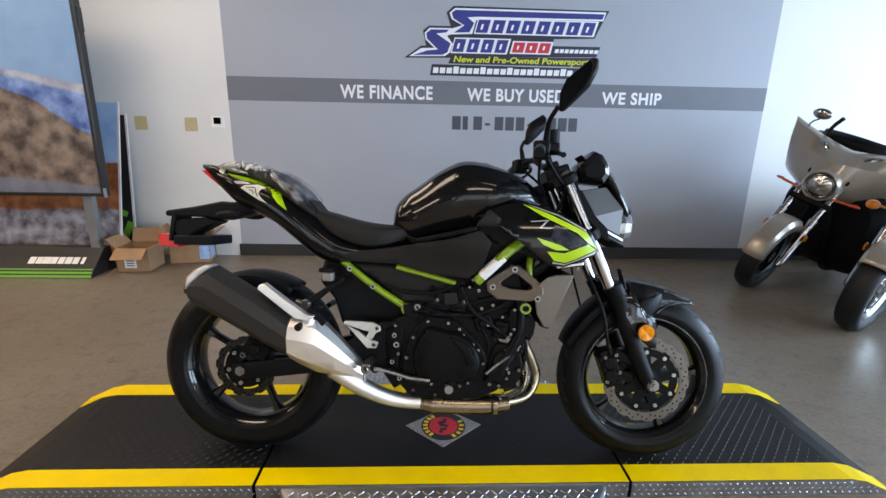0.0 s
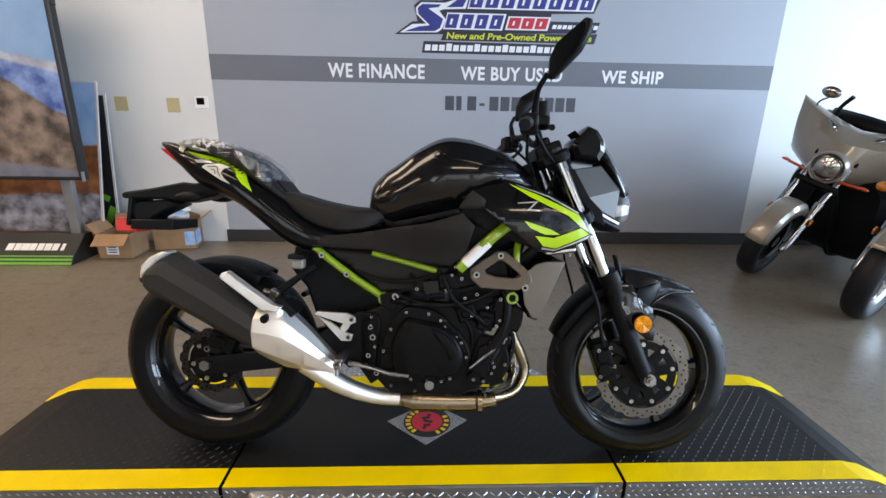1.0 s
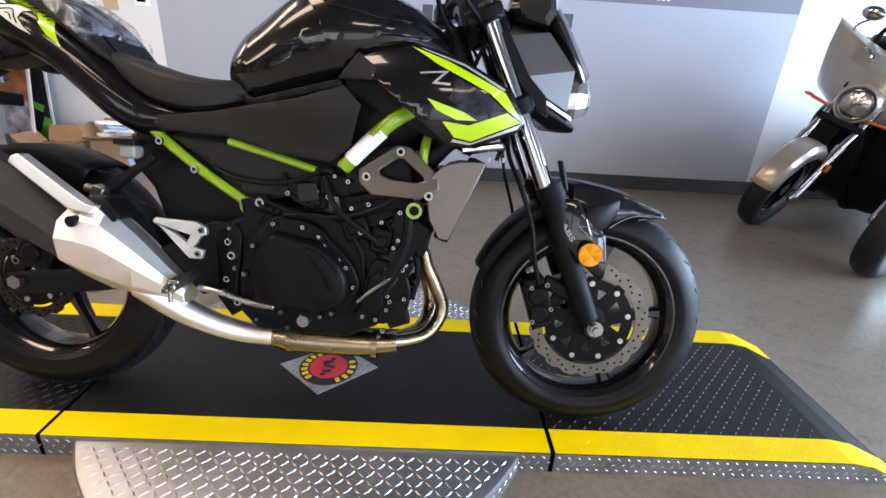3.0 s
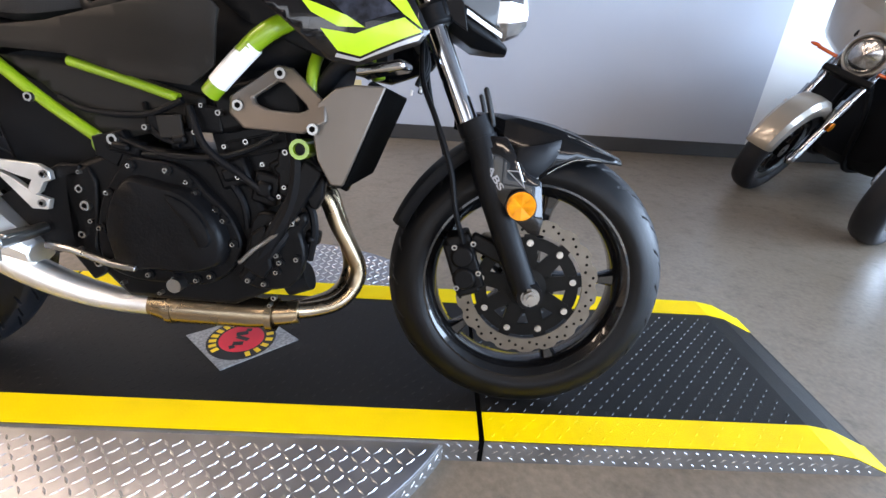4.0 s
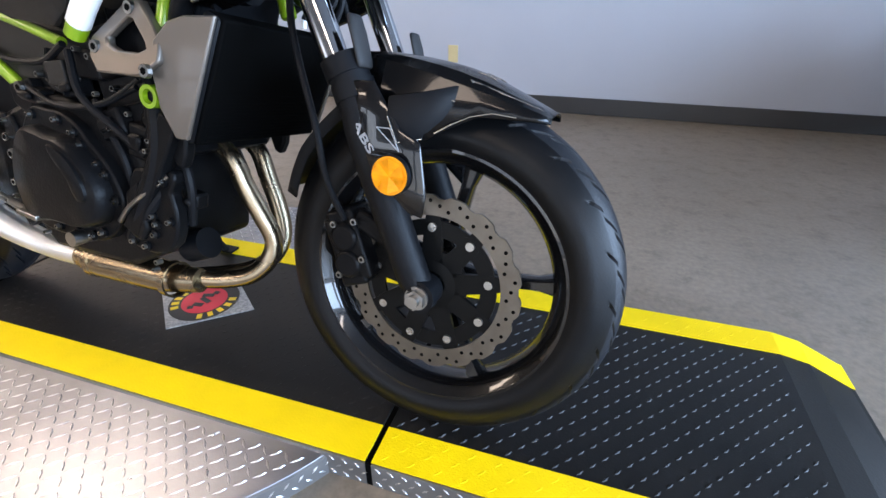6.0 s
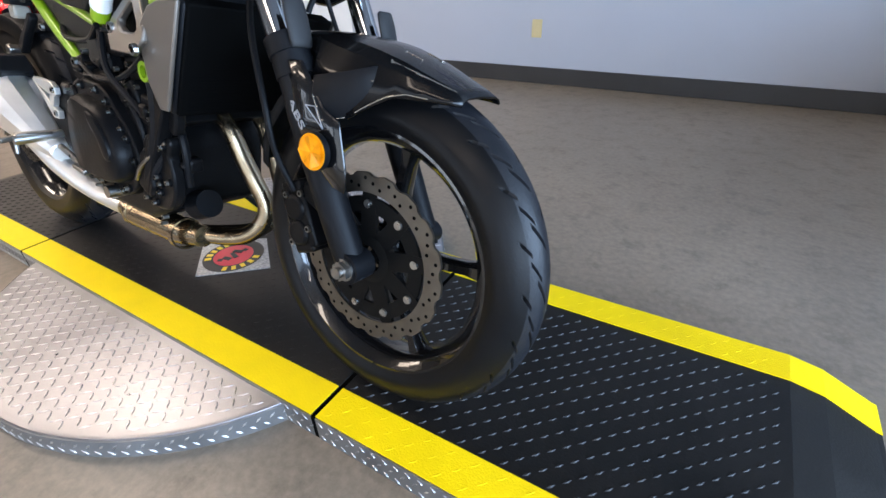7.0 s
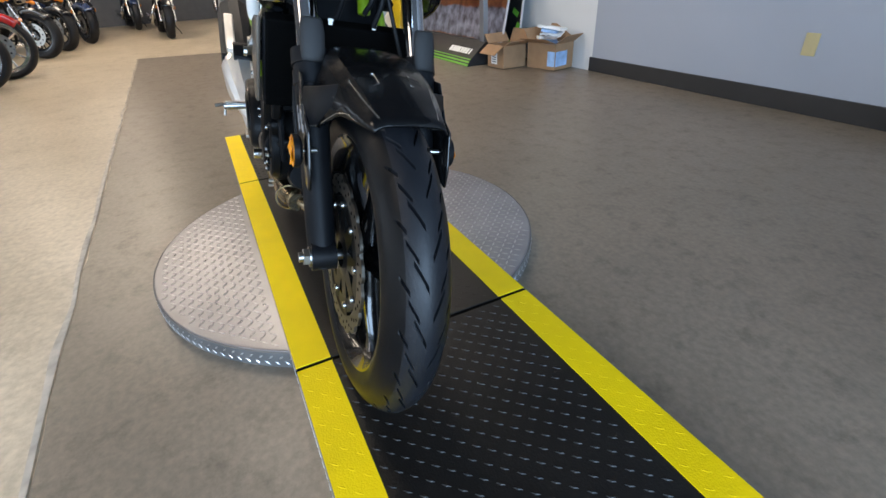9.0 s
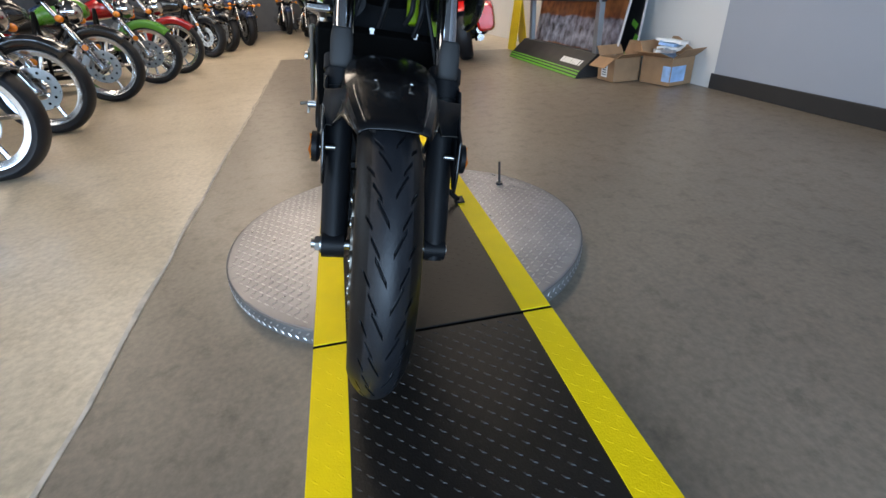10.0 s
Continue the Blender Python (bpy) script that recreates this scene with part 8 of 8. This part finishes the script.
        tube(bm, [(hx - 0.12, s * 0.32, 1.10), (hx - 0.08, s * 0.34, 1.20), (hx - 0.07, my, 1.27)], 0.007, 8, 3)
        ball(bm, (hx - 0.06, my + s * 0.02, 1.29), 0.065, 0.28, 1.0, 0.62)
        put("mirror", bm, CHROME, bar, "chromed mirror", True)
    bm = bmesh.new()
    box(bm, 0.09, 0.28, 0.04, fork(0.90), 0, 0.90, 0, -26, 0)
    box(bm, 0.09, 0.28, 0.04, fork(0.72), 0, 0.72, 0, -26, 0)
    put("fork_yoke", bm, SATIN, root, "", True, modifiers=[BEVEL(0.01)])
    if not fairing:
        bm = bmesh.new()
        lathe(bm, [(0.0, 0.13), (0.04, 0.128), (0.085, 0.10), (0.10, 0.05), (0.10, 0.03), (0.075, -0.04), (0.0, -0.07)], (fork(0.80) + 0.06, 0, 0.80), 28, "X", closed=False)
        lamp = put("head_lamp", bm, CHROME, root, "round chromed head lamp", True)
        for s in (-1, 1):
            bm = bmesh.new()
            rod(bm, (fork(0.74) + 0.04, s * 0.10, 0.74), (fork(0.74) + 0.05, s * 0.21, 0.74), 0.008)
            ball(bm, (fork(0.74) + 0.055, s * 0.235, 0.74), 0.034, 1.0, 1.1, 0.9)
            put("indicator", bm, LEVERAMBER, root, "amber indicator", True)
    else:
        bm = bmesh.new()  # batwing fairing shell
        rows = []
        nose = ((-0.13, 0.745), (-0.085, 0.80), (-0.075, 0.90), (-0.14, 1.02), (-0.24, 1.085), (-0.31, 1.105))
        wing = ((-0.42, 0.79), (-0.39, 0.83), (-0.36, 0.93), (-0.32, 1.06), (-0.31, 1.19), (-0.35, 1.215))
        for k in range(21):
            u = k / 10 - 1
            f = abs(u) ** 1.35
            rows.append([bm.verts.new((back + p[0] + (q[0] - p[0]) * f, (0.355 + 0.105 * i / 5) * u, p[1] + (q[1] - p[1]) * f)) for i, (p, q) in enumerate(zip(nose, wing))])
        for a, b in zip(rows, rows[1:]):
            for i in range(5):
                bm.faces.new((a[i], a[i + 1], b[i + 1], b[i]))
        fa = put("fairing", bm, P, root, "pearl silver fork-mounted fairing", True, angle=28, modifiers=[SOLID(0.010, 0.0), BEVEL(0.004)])
        bm = bmesh.new()
        lathe(bm, [(0.0, 0.36), (0.05, 0.352), (0.078, 0.340), (0.084, 0.33), (0.092, 0.338), (0.098, 0.325), (0.098, 0.26), (0.0, 0.26)], (-0.41 + back, 0, 0.845), 32, "X", closed=False)
        put("head_lamp", bm, LAMPLENS, fa, "round bright head lamp", True)
        bm = bmesh.new()
        lathe(bm, [(0.100, 0.250), (0.100, 0.340), (0.108, 0.348), (0.116, 0.336), (0.124, 0.250)], (-0.41 + back, 0, 0.848), 32, "X")
        put("lamp_bezel", bm, P, fa, "painted lamp surround", True)
        bm = bmesh.new()
        rows = []
        for k in range(13):
            u = k / 6 - 1
            au = abs(u)
            rows.append([bm.verts.new((back - 0.30 - 0.12 * au ** 2 - dx, 0.27 * u, z - 0.03 * au ** 2)) for dx, z in ((0.0, 1.13), (0.03, 1.17), (0.06, 1.20))])
        for a, b in zip(rows, rows[1:]):
            for i in range(2):
                bm.faces.new((a[i], a[i + 1], b[i + 1], b[i]))
        put("wind_screen", bm, SATIN, fa, "low black wind screen", True, modifiers=[SOLID(0.004, 0.0)])
        bm = bmesh.new()
        box(bm, 0.12, 0.62, 0.06, -0.44 + back, 0, 1.115)
        put("dash", bm, SATIN, fa, "", True, modifiers=[BEVEL(0.01)])
        bm = bmesh.new()
        tube(bm, [(back - 0.36, -0.20, 1.11), (back - 0.37, -0.21, 1.20), (back - 0.36, -0.17, 1.29)], [0.020, 0.014, 0.016], 10, 3)
        put("stalk", bm, SATIN, fa, "black upright stalk behind the fairing", True)
        for s in (-1, 1):
            bm = bmesh.new()
            rod(bm, (fork(0.78) + 0.03, s * 0.12, 0.79), (fork(0.78) + 0.03, s * 0.24, 0.80), 0.010)
            ball(bm, (fork(0.78) + 0.03, s * 0.26, 0.805), 0.018, 0.9, 1.8, 0.6)
            put("indicator", bm, ORANGELENS, root, "orange-red indicator", True)
        bm = bmesh.new()
        loft_x(bm, [(-0.88, 0.16, 0.80, 0.30), (-0.72, 0.16, 0.84, 0.38), (-0.60, 0.18, 0.84, 0.40), (-0.50, 0.26, 0.78, 0.34)], power=4)
        put("leg_shield", bm, SATIN, root, "black lower leg shield")
    # tank, seat, rear mudguard
    bm = bmesh.new()
    loft_x(bm, [(-0.48, 0.76, 0.86, 0.06), (-0.56, 0.72, 0.93, 0.12), (-0.70, 0.70, 0.94, 0.155), (-0.86, 0.69, 0.89, 0.13), (-1.0, 0.68, 0.80, 0.07)], power=2.4)
    put("fuel_tank", bm, P, root, "painted fuel tank")
    bm = bmesh.new()
    loft_x(bm, [(-0.96, 0.66, 0.76, 0.10), (-1.12, 0.62, 0.72, 0.17), (-1.30, 0.64, 0.76, 0.17), (-1.42, 0.70, 0.82, 0.13), (-1.66, 0.76, 0.84, 0.11)], power=2.8)
    put("seat", bm, VINYL, root, "black seat")
    bm = bmesh.new()
    loops = []
    for k in range(15):
        a = radians(165 - 120 * k / 14)
        rad = Vector((-math.cos(a), 0, math.sin(a)))
        c = Vector((-1.62, 0, R)) + rad * (R + 0.05)
        loops.append([c + Vector((0, y * 0.11, 0)) - rad * d for y, d in ((-1, 0.11), (-0.95, 0.03), (-0.6, 0), (0.6, 0), (0.95, 0.03), (1, 0.11))])
    rows = [[bm.verts.new(p) for p in loop] for loop in loops]
    for a, b in zip(rows, rows[1:]):
        for i in range(5):
            bm.faces.new((a[i], a[i + 1], b[i + 1], b[i]))
    put("rear_mudguard", bm, P, root, "", modifiers=[SOLID(0.004, 0.0)])
    # engine
    bm = bmesh.new()
    prism(bm, [(-0.58, 0.24), (-0.55, 0.42), (-0.72, 0.50), (-1.02, 0.46), (-1.08, 0.28), (-0.95, 0.20), (-0.66, 0.20)], -0.15, 0.15)
    put("crankcase", bm, ENGINE, root, "", modifiers=[BEVEL(0.02)])
    for cx, tilt in ((-0.66, 24), (-0.90, -24)):
        bm = bmesh.new()
        for k in range(8):
            rod(bm, (0, 0, k * 0.026), (0, 0, k * 0.026 + 0.012), 0.085 if k < 7 else 0.07, seg=20)
        rod(bm, (0, 0, 0), (0, 0, 0.22), 0.06, seg=20)
        bmesh.ops.transform(bm, matrix=pose(cx, 0, 0.44, 0, tilt, 0), verts=bm.verts[:])
        put("cylinder", bm, STEEL if paint != "silver" else ENGINE, root, "finned cylinder")
    bm = bmesh.new()
    lathe(bm, [(0.0, -0.19), (0.08, -0.185), (0.12, -0.16), (0.12, -0.14), (0.0, -0.14)], (-0.78, 0, 0.36), 32, closed=False)
    put("engine_cover", bm, CHROME, root, "chromed engine cover")
    for dz in (0.0, 0.085):
        bm = bmesh.new()
        tube(bm, [(-0.62, -0.12, 0.52), (-0.55, -0.18, 0.42), (-0.62, -0.20, 0.27 + dz), (-0.95, -0.20, 0.22 + dz), (-1.75, -0.20, 0.24 + dz)], [0.022, 0.024, 0.026, 0.034, 0.042], 12, 5)
        put("exhaust_pipe", bm, CHROME, root, "chromed exhaust pipe")
    for s in (-1, 1):
        bm = bmesh.new()
        tube(bm, [(-0.42, 0, 0.82), (-0.46, s * 0.10, 0.55), (-0.52, s * 0.13, 0.22), (-0.70, s * 0.14, 0.17), (-1.15, s * 0.14, 0.18), (-1.30, s * 0.13, 0.40), (-1.15, s * 0.10, 0.62)], 0.018, 8, 4)
        put("frame_rail", bm, SATIN, root)
        bm = bmesh.new()
        rod(bm, (-1.20, s * 0.12, 0.34), (-1.62, s * 0.12, R), 0.022)
        put("swingarm_leg", bm, SATIN, root)
        if fairing:
            bm = bmesh.new()
            loft_x(bm, [(-1.35, 0.35, 0.60, 0.07, s * 0.28), (-1.45, 0.30, 0.64, 0.11, s * 0.28), (-1.85, 0.30, 0.62, 0.11, s * 0.28), (-1.98, 0.34, 0.58, 0.08, s * 0.28)], power=4)
            put("saddle_bag", bm, P, root, "painted hard saddle bag")
    bm = bmesh.new()
    tube(bm, [(-0.85, 0.15, 0.20), (-0.88, 0.24, 0.08), (-0.90, 0.27, 0.008)], 0.010, 8, 3)
    put("side_stand", bm, SATIN, root)
    return root


ROW = "motorcycles parked along the aisle"
def parked(x, y, heading, lean=-7.0, z=-0.003):
    return pose(x, y, z, lean, 0, heading)


cruiser(parked(-1.36, -1.90, 98), "black", "black cruiser motorcycle with a bright cast wheel", spokes=5, group=ROW, steer=-6, slim=0.026)
cruiser(parked(-2.50, -2.13, 100), "black", "black cruiser motorcycle with chromed fork and polished rims", spokes=5, group=ROW, steer=-8, slim=0.026)
cruiser(parked(-3.75, -2.19, 101), "black", "black cruiser motorcycle with a polished cast wheel", spokes=5, group=ROW, steer=-8, slim=0.026)
cruiser(parked(-4.80, -2.12, 100), "green", "black and green cruiser motorcycle with a chromed multi-spoke wheel", spokes=12, group=ROW, steer=-8, slim=0.026)
cruiser(parked(-5.60, -2.06, 98), "red", "dark red cruiser motorcycle with a chromed wheel", spokes=10, group=ROW, steer=-6, slim=0.026)
for k, (x, y, h) in enumerate(((-7.5, -2.1, 60), (-8.4, -2.0, 45), (-9.4, -1.8, 30), (-8.9, -0.5, 6), (-10.6, -1.9, 20), (-11.9, -1.2, 10), (-12.2, 0.6, -8), (-2.2, -4.7, 86), (-3.9, -4.8, 92), (-5.5, -4.7, 88), (-7.0, -4.3, 90), (-8.5, -4.2, 88))):
    cruiser(parked(x, y, h), ("black", "black", "blue")[k % 3], "dark motorcycle parked far back in the showroom", spokes=7, group="motorcycles at the back of the showroom", R=0.31, metal=WHEELBLACK)

cruiser(parked(-6.14, 2.0, 165, -7, 0.0), "brightred", "bright red touring motorcycle standing beyond the display turntable", fairing=True, spokes=5, R=0.31, metal=WHEELBLACK)
cruiser(parked(2.57, 2.10, 194, -11, 0.0), "silver", "pearl silver touring motorcycle with a fork-mounted fairing", fairing=True, steer=20, spokes=7, R=0.30, metal=WHEELBLACK)
cruiser(parked(2.66, 1.245, 196, -6, 0.0), "silver", "pearl silver cruiser motorcycle with a chromed spoked wheel", spokes=7, steer=14, R=0.29)

# yellow floor sign by the far end of the display sign
YSIGN = mat("yellow_plastic", (0.80, 0.58, 0.02), 0.4, var=0.06)
fs = tagged(empty("floor_sign", pose(-5.15, 2.45, 0.0)), "yellow plastic folding floor sign beside the display", "floor sign")
for rx, y in ((-8, -0.09), (8, 0.09)):
    bm = bmesh.new()
    box(bm, 0.30, 0.012, 0.62, 0, 0, 0.31)
    b = part("panel", bm, YSIGN, fs, modifiers=[BEVEL(0.004)])
    b.matrix_local = pose(0, y, 0.002, rx, 0, 0)
